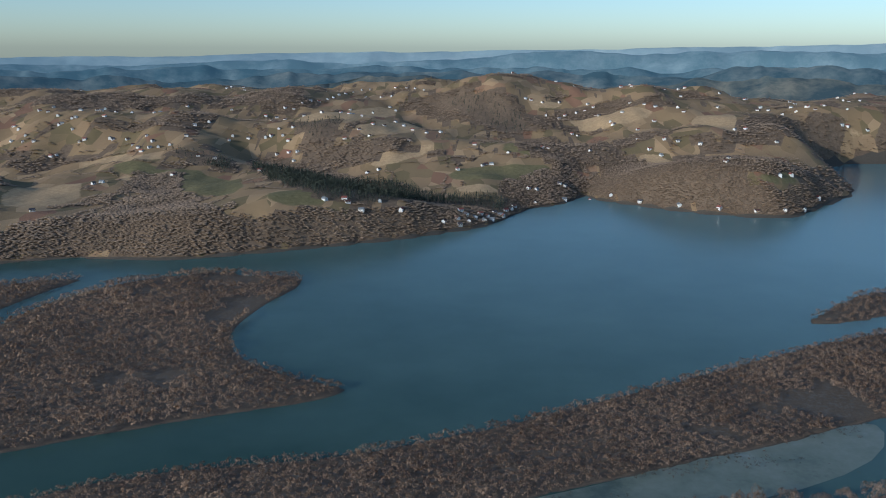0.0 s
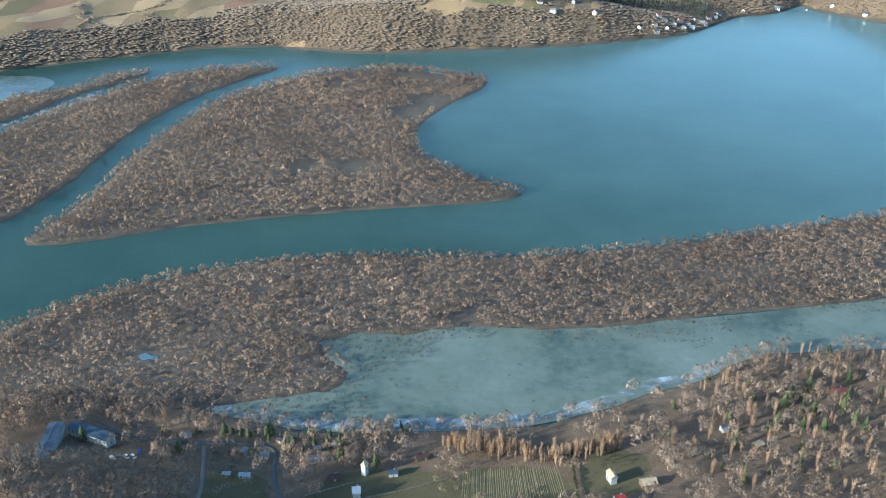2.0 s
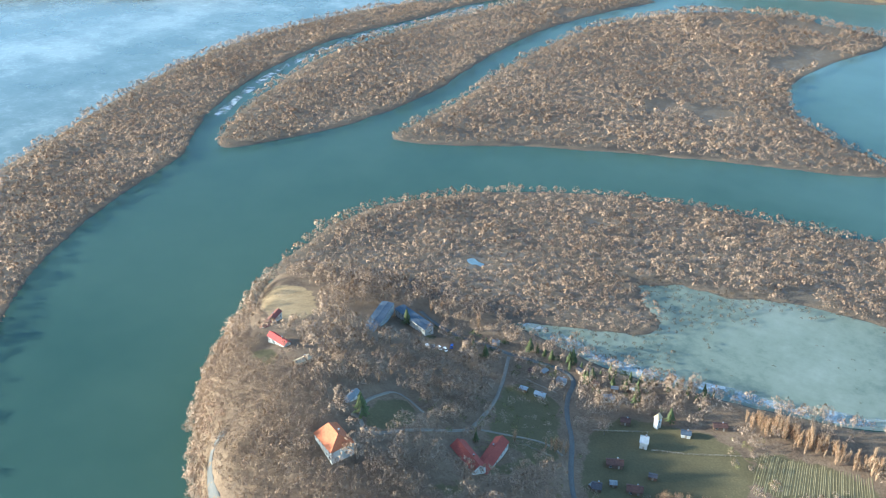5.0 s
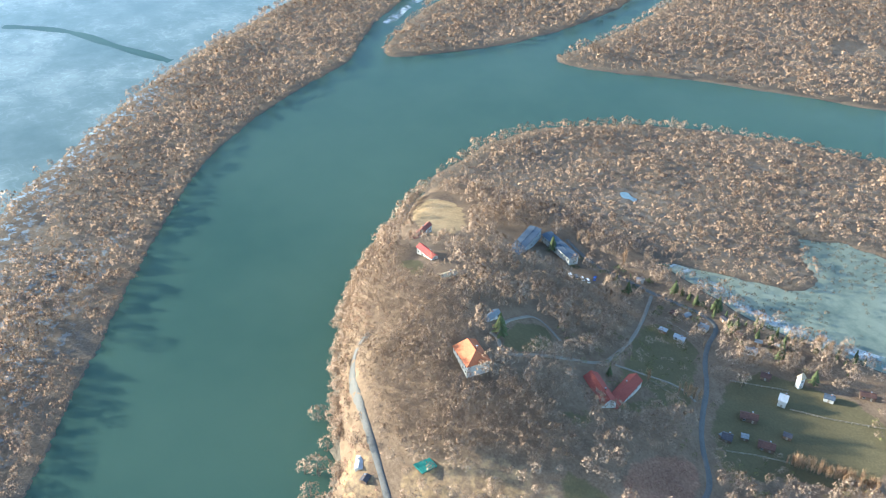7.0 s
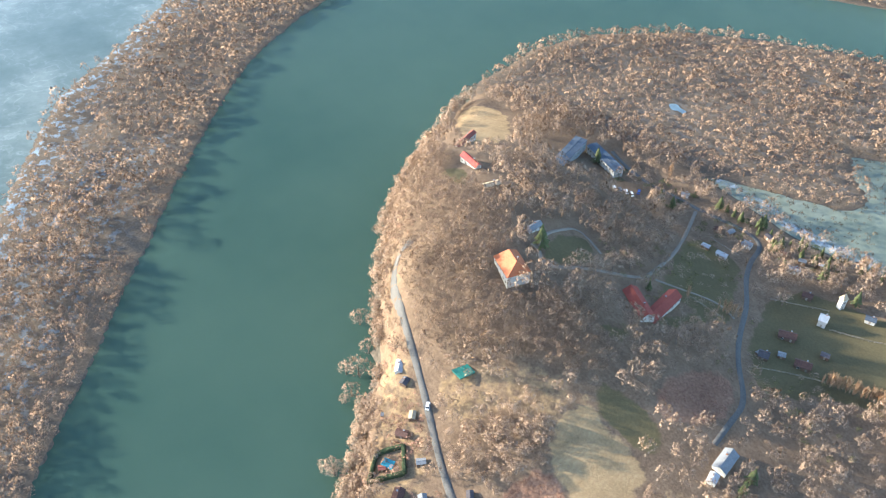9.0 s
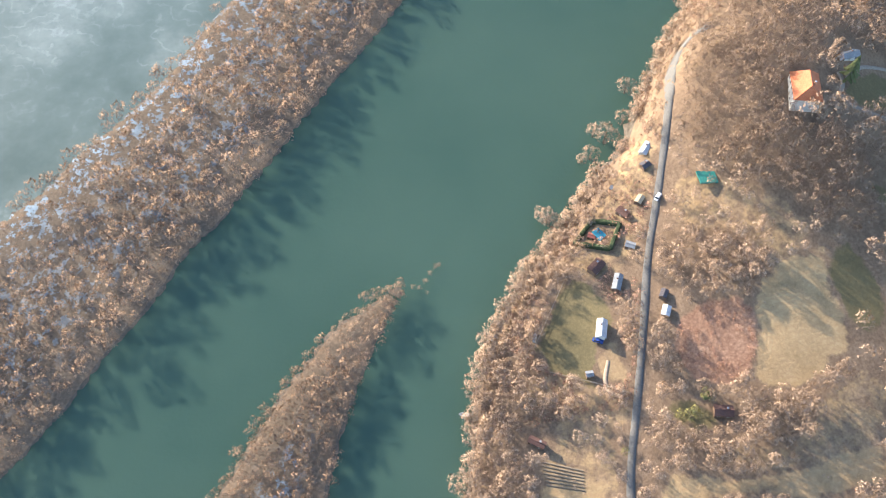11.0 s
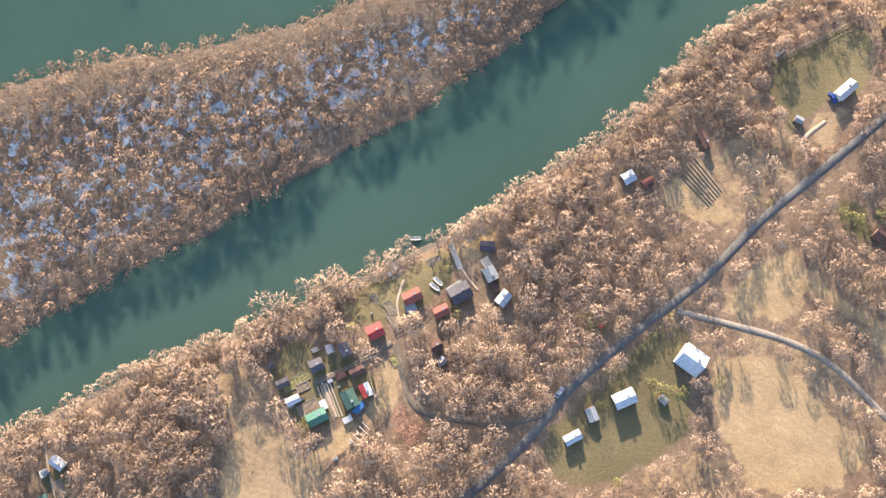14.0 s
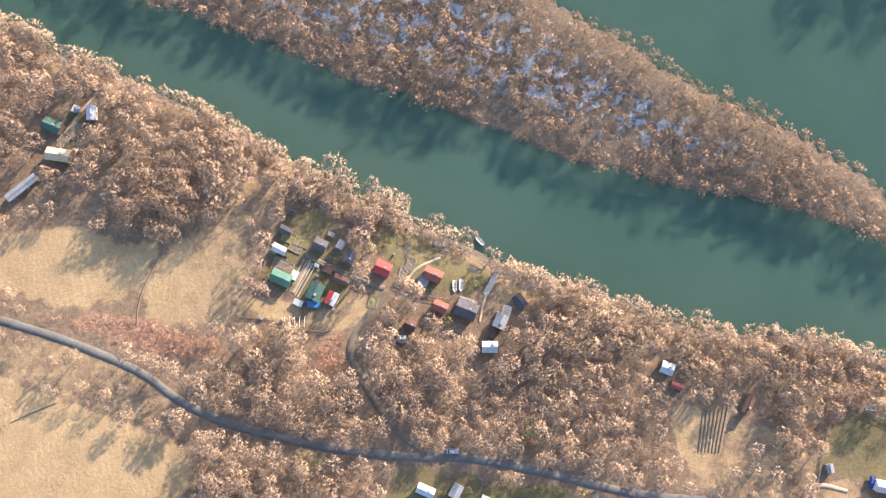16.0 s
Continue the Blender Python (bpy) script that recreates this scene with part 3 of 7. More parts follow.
def axis(fine_lo, fine_hi, step, lo, hi, grow):
    v = list(np.arange(fine_lo, fine_hi + 1e-6, step))
    s = step
    while v[-1] < hi:
        s = min(s * grow, 54)
        v.append(v[-1] + s)
    s = step
    while v[0] > lo:
        s = min(s * grow, 140)
        v.insert(0, v[0] - s)
    return np.array(v)


XS, YS = axis(-720, 400, 5, -4980, 4980, 1.05), axis(-260, 620, 5, -1500, 4980, 1.03)
GX, GY = np.meshgrid(XS, YS)
GZ, SHORE_D, IS_FAR, IS_MAIN, WET_D = heights(GX, GY)


def ground(x, y):
    """The height of the ground sheet, and of still water where it is drowned."""
    x, y = np.asarray(x, float), np.asarray(y, float)
    i, j = np.clip(np.searchsorted(XS, x) - 1, 0, len(XS) - 2), np.clip(np.searchsorted(YS, y) - 1, 0, len(YS) - 2)
    u, v = (x - XS[i]) / (XS[i + 1] - XS[i]), (y - YS[j]) / (YS[j + 1] - YS[j])
    return (GZ[j, i] * (1 - u) + GZ[j, i + 1] * u) * (1 - v) + (GZ[j + 1, i] * (1 - u) + GZ[j + 1, i + 1] * u) * v


def mesh_of(name, verts, faces, material, attributes=(), smooth=False, normals=None):
    """A mesh from arrays of places and of triangles or quads."""
    me = bpy.data.meshes.new(name)
    n, k = faces.shape
    me.vertices.add(len(verts))
    me.vertices.foreach_set("co", np.ascontiguousarray(verts, np.float32).ravel())
    me.loops.add(n * k)
    me.loops.foreach_set("vertex_index", np.ascontiguousarray(faces, np.int32).ravel())
    me.polygons.add(n)
    me.polygons.foreach_set("loop_start", np.arange(0, n * k, k, dtype=np.int32))
    me.polygons.foreach_set("use_smooth", np.full(n, smooth))
    for key, values in attributes:
        me.attributes.new(key, "FLOAT", "POINT").data.foreach_set("value", np.ascontiguousarray(values, np.float32).ravel())
    if normals is not None:
        me.attributes.new("custom_normal", "FLOAT_VECTOR", "POINT").data.foreach_set("vector", np.ascontiguousarray(normals, np.float32).ravel())
    me.materials.append(material)
    me.update(calc_edges=True)
    return me


def part(name, bm, material, parent=None, label=""):
    me = bpy.data.meshes.new(name)
    bm.to_mesh(me)
    bm.free()
    me.materials.append(material)
    ob = new(name, me)
    ob.parent = parent
    if label:
        ob["label"] = label
    return ob


# ---- ground, water, ice ----
ny, nx = GX.shape
ids = np.arange(nx * ny).reshape(ny, nx)
quads = np.stack([ids[:-1, :-1], ids[:-1, 1:], ids[1:, 1:], ids[1:, :-1]], -1).reshape(-1, 4)


def zone(outlines):
    return np.max([inside(curve(p, True, 1), GX, GY, 20) for p in outlines], 0)


def hill_wood(x, y):
    """Where woods stand on the far hills: the large woods, hedgerows and copses."""
    shore = inside(FAR_LAND, x, y, 260)
    wood = np.max([inside(np.array(p, float), x, y, 30) for p in FAR_WOODS + FAR_CONIFERS_AND_SHADE], 0) + 26 * fbm(x, y, 60, 3, 61) > 0
    field = np.max([inside(np.array(p, float), x, y, 30) for p in FAR_TAN + FAR_GREEN], 0) > -3
    jut = ((x - 600) / 300) ** 2 + ((y - 1700) / 170) ** 2 < 1
    copse = (near_line(CREEK, x, y, 100) < 40) | (fbm(x, y, 130, 3, 77) > 0.33) | (np.abs(fbm(x, y, 150, 3, 85)) < 0.016) | (np.abs(fbm(x, y, 210, 2, 86)) < 0.009)
    return (shore > 1) & (wood | ((copse | jut | (shore < 60 + 60 * fbm(x, y, 160, 3, 64))) & ~field))


WOODED = hill_wood(GX, GY).astype(float)
frost = 0.12 * np.clip((WET_D - 6) / 10, 0, 1)
for outline, depth in ((WETLANDS[4], 11.0), (WETLANDS[3], 16.0)):
    core = inside(outline, GX, GY, 40)
    frost = np.maximum(frost, np.clip((core - depth) / 6, 0, 1) * np.where(np.hypot(GX, GY) < 480, 1.0, 0.15) * (1.0 if depth < 12 else 0.45))
# snow lies thickest along the strip's lake side
frost = np.maximum(frost, np.clip(1.15 - near_line(STRIP[18:27], GX, GY, 60) / 34, 0, 1) * (WET_D > 0))
frost = np.where(IS_MAIN & (SHORE_D > 8), 0.0, frost)
tagged(new("ground", mesh_of("ground", np.stack([GX, GY, GZ], -1).reshape(-1, 3), quads, GROUND, [
    ("dry", zone(DRY_GRASS)), ("green", zone(GREEN_GRASS)), ("distant", IS_FAR.astype(float)), ("shore", SHORE_D), ("frost", frost), ("wet", np.clip(WET_D / 3, 0, 1) * ~IS_MAIN), ("wooded", WOODED), ("rust", zone(RUST_SCRUB)), ("rough", zone(ROUGH_GRASS)), ("tan", zone(FAR_TAN)), ("meadow", zone(FAR_GREEN))], True)),
    "brown winter ground with leaf litter, dry grass and fields", "ground", kind="structure")

bm = bmesh.new()
bmesh.ops.create_grid(bm, x_segments=2, y_segments=2, size=4990)
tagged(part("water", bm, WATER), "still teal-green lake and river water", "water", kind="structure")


def flat_sheet(name, outline, z, material, label, category):
    bm = bmesh.new()
    bm.faces.new([bm.verts.new((x, y, z)) for x, y in curve(outline, True, 2)])
    bmesh.ops.triangulate(bm, faces=bm.faces)
    return tagged(part(name, bm, material), label, category, kind="structure")


flat_sheet("ice_bay", ICE_BAY, 0.03, ICE, "thin grey-green ice covering the shallow bay", "ice")
for pool in ([(-289, 402), (-285, 407), (-280, 404), (-275, 405), (-274, 400), (-279, 401), (-282, 398)],):
    flat_sheet("marsh_pool", pool, 1.15, POOL_ICE, "small pool of pale blue ice in the marsh", "ice")
flat_sheet("ice_lake", [(-555, 160), (-600, 240), (-690, 380), (-760, 560), (-770, 700), (-760, 860), (-720, 960), (-800, 1000), (-1000, 900), (-1500, 700), (-2200, 500), (-2200, -300), (-900, -600), (-300, -500), (-190, -215), (-215, -150), (-280, -82), (-305, -60), (-520, 105)], 0.03, LAKE_ICE, "wide sheet of wet grey-green lake ice with snow lines", "ice")


# ---- roads ----
def strip(name, pts, width, material, label, lift=0.17):
    p = curve(pts, False, 3)
    seg = np.r_[0, np.cumsum(np.hypot(*np.diff(p, axis=0).T))]
    s = np.arange(0, seg[-1], 2.0)
    c = np.stack([np.interp(s, seg, p[:, 0]), np.interp(s, seg, p[:, 1])], 1)
    t = np.gradient(c, axis=0)
    side = np.stack([-t[:, 1], t[:, 0]], 1) / np.hypot(t[:, 0], t[:, 1])[:, None]
    rows = []
    wob = 0.25 * fbm(c[:, 0], c[:, 1], 7, 2, 21)
    for k, drop in ((-0.62, 0.5), (-0.5, 0.0), (0.0, -0.05), (0.5, 0.0), (0.62, 0.5)):
        q = c + side * (width * k + (wob * np.sign(k)))[:, None]
        rows.append(np.c_[q, np.maximum(ground(q[:, 0], q[:, 1]), 0.05) + lift - drop])
    v = np.stack(rows, 1)
    n, m = v.shape[:2]
    i = np.arange(n * m).reshape(n, m)
    f = np.stack([i[:-1, :-1], i[1:, :-1], i[1:, 1:], i[:-1, 1:]], -1).reshape(-1, 4)[:, ::-1]
    return tagged(new(name, mesh_of(name, v.reshape(-1, 3), f, material, (), True)), label, "road", kind="structure")


strip("road_main", ROAD, 2.7, ASPHALT, "narrow grey asphalt lane along the river bank")
strip("road_farm", LANE_EAST, 2.0, GRAVEL, "pale gravel track between dry fields")
strip("road_shore", LANE_SHORE, 2.6, simple("trodden_earth", (0.1, 0.078, 0.057), (0.2, 0.155, 0.11), 1.6), "rutted gravel track to the riverside cabins")
strip("road_village", VILLAGE_ROAD, 2.3, ASPHALT, "grey village road")
strip("road_lane", VILLAGE_LANE, 1.7, GRAVEL, "pale gravel lane beside a lawn")
strip("road_drive", DRIVE, 1.5, GRAVEL, "pale gravel drive through the park")
strip("road_field", LANE_FIELD, 1.3, GRAVEL, "pale gravel path behind the red-roofed house")
strip("road_manor", DRIVE_MANOR, 1.9, GRAVEL, "pale gravel drive before the manor")


# ---- bare winter trees ----
KNOT = (np.array([(1, 0, 0), (0, 1, 0), (-1, 0, 0), (0, -1, 0), (0, 0, 1), (0, 0, -1)], float),
        [(0, 1, 4), (1, 2, 4), (2, 3, 4), (3, 0, 4), (1, 0, 5), (2, 1, 5), (3, 2, 5), (0, 3, 5)])


def tree_shape(seed, twigs, limbs, width, tall=1.5, flat=0.5, reach=0.45, upward=0.35, lumps=6, bulk=0.0, tangle=0.6):
    """Verts and triangles of a leafless tree of crown radius 1: trunk, limbs and many twigs."""
    rng = np.random.RandomState(seed)
    verts, tris, norms = [], [], []

    def spike(a, b, w0, w1, sides=3):
        a, b = np.array(a, float), np.array(b, float)
        d = (b - a) / (np.linalg.norm(b - a) + 1e-9)
        u = np.cross(d, [0.3, 0.2, 0.93])
        u /= np.linalg.norm(u) + 1e-9
        w = np.cross(d, u)
        n = len(verts)
        for k in range(sides):
            g = 2 * math.pi * k / sides
            verts.append(a + w0 * (math.cos(g) * u + math.sin(g) * w))
        for k in range(sides):
            g = 2 * math.pi * k / sides
            verts.append(b + w1 * (math.cos(g) * u + math.sin(g) * w))
        norms.extend([math.cos(2 * math.pi * k / sides) * u + math.sin(2 * math.pi * k / sides) * w for k in range(sides)] * 2)
        for k in range(sides):
            j = (k + 1) % sides
            tris.extend([(n + k, n + j, n + sides + j), (n + k, n + sides + j, n + sides + k)])

    mid = tall * 0.62
    if limbs:
        spike((0, 0, -0.3), (0, 0, mid), 0.07, 0.04, 4)
    ends = []
    for k in range(max(limbs, 5)):
        g = 2 * math.pi * (k + rng.rand()) / max(limbs, 5)
        r = math.sqrt(rng.uniform(0.1, 0.9))
        top = mid + tall * 0.42 * math.sqrt(1 - min(r * r, 0.95)) * rng.uniform(0.7, 1.0)
        ends.append((np.array([0, 0, mid * rng.uniform(0.35, 0.8)]), np.array([r * math.cos(g) * 0.85, r * math.sin(g) * 0.85, top])))
        if k < limbs:
            spike(*ends[-1], 0.035, 0.012)
    if bulk:
        # dense branchwood at the heart of the crown
        n = len(verts)
        for p in KNOT[0]:
            verts.append(np.array([0, 0, mid]) + p * [bulk, bulk, 0.32 * tall * bulk] * rng.uniform(0.8, 1.2))
            norms.append(p * 0.35 + [0, 0, 0.6])
        tris.extend([(n + a, n + b, n + c) for a, b, c in KNOT[1][:4]])
    # sprays of twigs over rounded clumps that make an uneven dome
    hubs, size = [], []
    for k in range(lumps):
        g, c = 2.4 * k + rng.uniform(-0.5, 0.5), 1 - 1.05 * (k + 0.5) / lumps
        ring = math.sqrt(max(1 - c * c, 0)) * rng.uniform(0.45, 0.68)
        hubs.append(np.array([0, 0, mid]) + [ring * math.cos(g), ring * math.sin(g), 0.3 * tall * c * rng.uniform(0.7, 1.15)])
        size.append(rng.uniform(0.34, 0.52))
    hubs, size = np.array(hubs), np.array(size)
    made = 0
    while made < twigs:
        k = rng.randint(lumps)
        g, c = rng.uniform(0, 6.283), rng.uniform(-0.35, 1.0)
        ring = math.sqrt(max(1 - c * c, 0))
        out = np.array([ring * math.cos(g), ring * math.sin(g), c])
        o = hubs[k] + out * size[k] * rng.uniform(0.6, 1.0) ** 0.5
        gap = np.linalg.norm(o - hubs, axis=1) / size
        gap[k] = 9
        if gap.min() < 0.72:
            continue
        made += 1
        dome = o - np.array([0, 0, mid * 0.8])
        lean = 0.5 * out + 0.35 * dome / np.linalg.norm(dome) + [0, 0, 0.32] + rng.normal(0, 0.15, 3)
        d = 0.7 * out + [0, 0, upward] + rng.normal(0, flat, 3)
        d /= np.linalg.norm(d)
        e = o + d * reach * rng.uniform(0.6, 1.25)
        w = np.cross(d, lean / np.linalg.norm(lean) + rng.normal(0, tangle, 3))
        w *= width * rng.uniform(0.7, 1.3) / np.linalg.norm(w)
        n = len(verts)
        if np.dot(np.cross(-2 * w, e - o - w), lean) < 0:
            w = -w
        verts.extend([o + w, o - w, e])
        norms.extend([lean / np.linalg.norm(lean)] * 3)
        tris.append((n, n + 1, n + 2))
    return np.array(verts), np.array(tris), np.array(norms)


def broom_shape(seed, n=130):
    """An upright, broom-like bare tree one metre high: long thin rods rising from the trunk."""
    rng = np.random.RandomState(seed)
    verts, tris, norms = [], [], []
    for _ in range(n):
        g, h, r = rng.uniform(0, 6.283), rng.uniform(0.05, 0.6), rng.uniform(0.02, 0.12)
        o = np.array([0.25 * r * math.cos(g), 0.25 * r * math.sin(g), h])
        e = np.array([r * (1 + h) * math.cos(g), r * (1 + h) * math.sin(g), min(h + rng.uniform(0.25, 0.5), 1.0)])
        g += rng.uniform(-1.2, 1.2)
        w = np.array([-math.sin(g), math.cos(g), 0]) * 0.012
        k = len(verts)
        lean = np.array([math.cos(g), math.sin(g), 0.35])
        if np.dot(np.cross(-2 * w, e - o - w), lean) < 0:
            w = -w
        verts.extend([o + w, o - w, e])
        tris.append((k, k + 1, k + 2))
        norms.extend([lean / np.linalg.norm(lean)] * 3)
    return np.array(verts), np.array(tris), np.array(norms)


def conifer_shape(seed, n=110):
    rng = np.random.RandomState(seed)
    verts, tris, norms = [], [], []
    for _ in range(n):
        h = rng.uniform(0.1, 1.0) ** 0.8
        g, r = rng.uniform(0, 6.283), (1 - h) * rng.uniform(0.6, 1.0) + 0.06
        o = np.array([0.15 * r * math.cos(g), 0.15 * r * math.sin(g), 2.6 * h])
        e = np.array([r * math.cos(g), r * math.sin(g), 2.6 * h - 0.25])
        w = np.cross(e - o, [0, 0, 1])
        w *= 0.16 / np.linalg.norm(w)
        k = len(verts)
        verts.extend([e + w * 0.9, e - w * 0.9, o + [0, 0, 0.12], e + (e - o) * 0.25])
        lean = np.array([math.cos(g), math.sin(g), 0.7])
        for tri in ((k, k + 2, k + 1), (k, k + 1, k + 3)):
            p, q, s = (verts[i] for i in tri)
            tris.append(tri if np.dot(np.cross(q - p, s - p), lean) > 0 else tri[::-1])
        norms.extend([np.array([math.cos(g), math.sin(g), 0.7]) / 1.22] * 4)
    return np.array(verts), np.array(tris), np.array(norms)


SHAPES = {
    "near": [tree_shape(s, 230, 3, 0.085, 1.9, 0.7, 0.27, 0.3, 8, tangle=0.7) for s in range(6)],
    "mid": [tree_shape(20 + s, 92, 0, 0.1, 1.9, 0.7, 0.29, 0.3, 6, tangle=0.7) for s in range(5)],
    "village": [tree_shape(30 + s, 100, 0, 0.115, 1.9, 0.7, 0.3, 0.3, 7, tangle=0.7) for s in range(6)],
    "shrub": [tree_shape(40 + s, 34, 0, 0.19, 1.7, 0.6, 0.34, 0.3, 4, tangle=0.5) for s in range(6)],
    "far": [tree_shape(60 + s, 0, 0, 0.2, 1.8, 0.5, 0.5, bulk=0.95) for s in range(4)],
    "conifer": [conifer_shape(80 + s) for s in range(2)],
    "far_conifer": [conifer_shape(90 + s, 11) for s in range(2)],
    "poplar": [broom_shape(95 + s) for s in range(3)],
}


def spots(outline, step, seed, pad=0.0):
    """Jittered places within an outline."""
    rng = np.random.RandomState(seed)
    lo, hi = outline.min(0), outline.max(0)
    x, y = np.meshgrid(np.arange(lo[0], hi[0], step), np.arange(lo[1], hi[1], step))
    x, y = (x + rng.uniform(-0.5, 0.5, x.shape) * step).ravel(), (y + rng.uniform(-0.5, 0.5, y.shape) * step).ravel()
    keep = inside(outline, x, y, max(20, pad + 5)) > pad
    return x[keep], y[keep]


def grove(name, x, y, radius, shapes, material, label, category, seed=0, spread=0.35, stretch=1.0):
    """One mesh of many trees at the places given."""
    rng = np.random.RandomState(seed + 7)
    n = len(x)
    z = np.maximum(ground(x, y), 0.0)
    r = radius * rng.uniform(1 - spread, 1 + spread, n) * (1 + 0.45 * fbm(x, y, 24, 2, seed + 4))
    g = rng.uniform(0, 6.283, n)
    tone = np.clip(0.5 + 0.9 * fbm(x, y, 70, 3, seed + 2) + rng.normal(0, 0.16, n), 0, 1)
    which = rng.randint(len(shapes), size=n)
    vs, fs, ts, ns, base = [], [], [], [], 0
    for k, (v, f, nrm) in enumerate(shapes):
        pick = np.where(which == k)[0]
        if not len(pick):
            continue
        c, s, rr = np.cos(g[pick])[:, None], np.sin(g[pick])[:, None], r[pick][:, None]
        high = rr * stretch * rng.uniform(0.85, 1.2, (len(pick), 1))
        vx = (v[:, 0] * c - v[:, 1] * s) * rr + x[pick][:, None]
        vy = (v[:, 0] * s + v[:, 1] * c) * rr + y[pick][:, None]
        vz = v[:, 2] * high + z[pick][:, None]
        vs.append(np.stack([vx, vy, vz], -1).reshape(-1, 3))
        fs.append((f[None] + (np.arange(len(pick)) * len(v))[:, None, None] + base).reshape(-1, 3))
        ts.append(np.repeat(tone[pick], len(v)))
        ns.append(np.stack([nrm[:, 0] * c - nrm[:, 1] * s, nrm[:, 0] * s + nrm[:, 1] * c, nrm[:, 2] + 0 * c], -1).reshape(-1, 3))
        base += len(pick) * len(v)
    me = mesh_of(name, np.concatenate(vs), np.concatenate(fs), material, [("tone", np.concatenate(ts))], True, np.concatenate(ns))
    return tagged(new(name, me), label, category, kind="stuff")


BUILT = []  # plots kept free of trees: x, y, radius


# ---- houses ----
def box(bm, x0, x1, y0, y1, z0, z1):
    v = [bm.verts.new(p) for p in ((x0, y0, z0), (x1, y0, z0), (x1, y1, z0), (x0, y1, z0), (x0, y0, z1), (x1, y0, z1), (x1, y1, z1), (x0, y1, z1))]
    for f in ((3, 2, 1, 0), (4, 5, 6, 7), (0, 1, 5, 4), (1, 2, 6, 5), (2, 3, 7, 6), (3, 0, 4, 7)):
        bm.faces.new([v[i] for i in f])


def prism(bm, ring, z0s, lift):
    """A slab on the outline ring (places in space), thickened upward."""
    a = [bm.verts.new(p) for p in ring]
    b = [bm.verts.new((p[0], p[1], p[2] + lift)) for p in ring]
    bm.faces.new(a[::-1])
    bm.faces.new(b)
    for i in range(len(a)):
        j = (i + 1) % len(a)
        bm.faces.new([a[i], a[j], b[j], b[i]])


WORDS = {"red": "red", "red_faded": "faded red", "red_bright": "sunlit orange tiled", "red_deep": "deep red tiled", "slate": "dark", "grey": "grey",
         "blue_grey": "blue-grey", "green": "green", "green_dark": "dark green", "white": "pale metal", "brown": "brown", "tan": "straw-coloured"}
KINDS = {"cabin": ("cabin", 24), "shed": ("shed", 16), "house": ("house", 34), "manor": ("manor_house", 42), "block": ("guest_house", 5), "tower": ("church_tower", 58)}


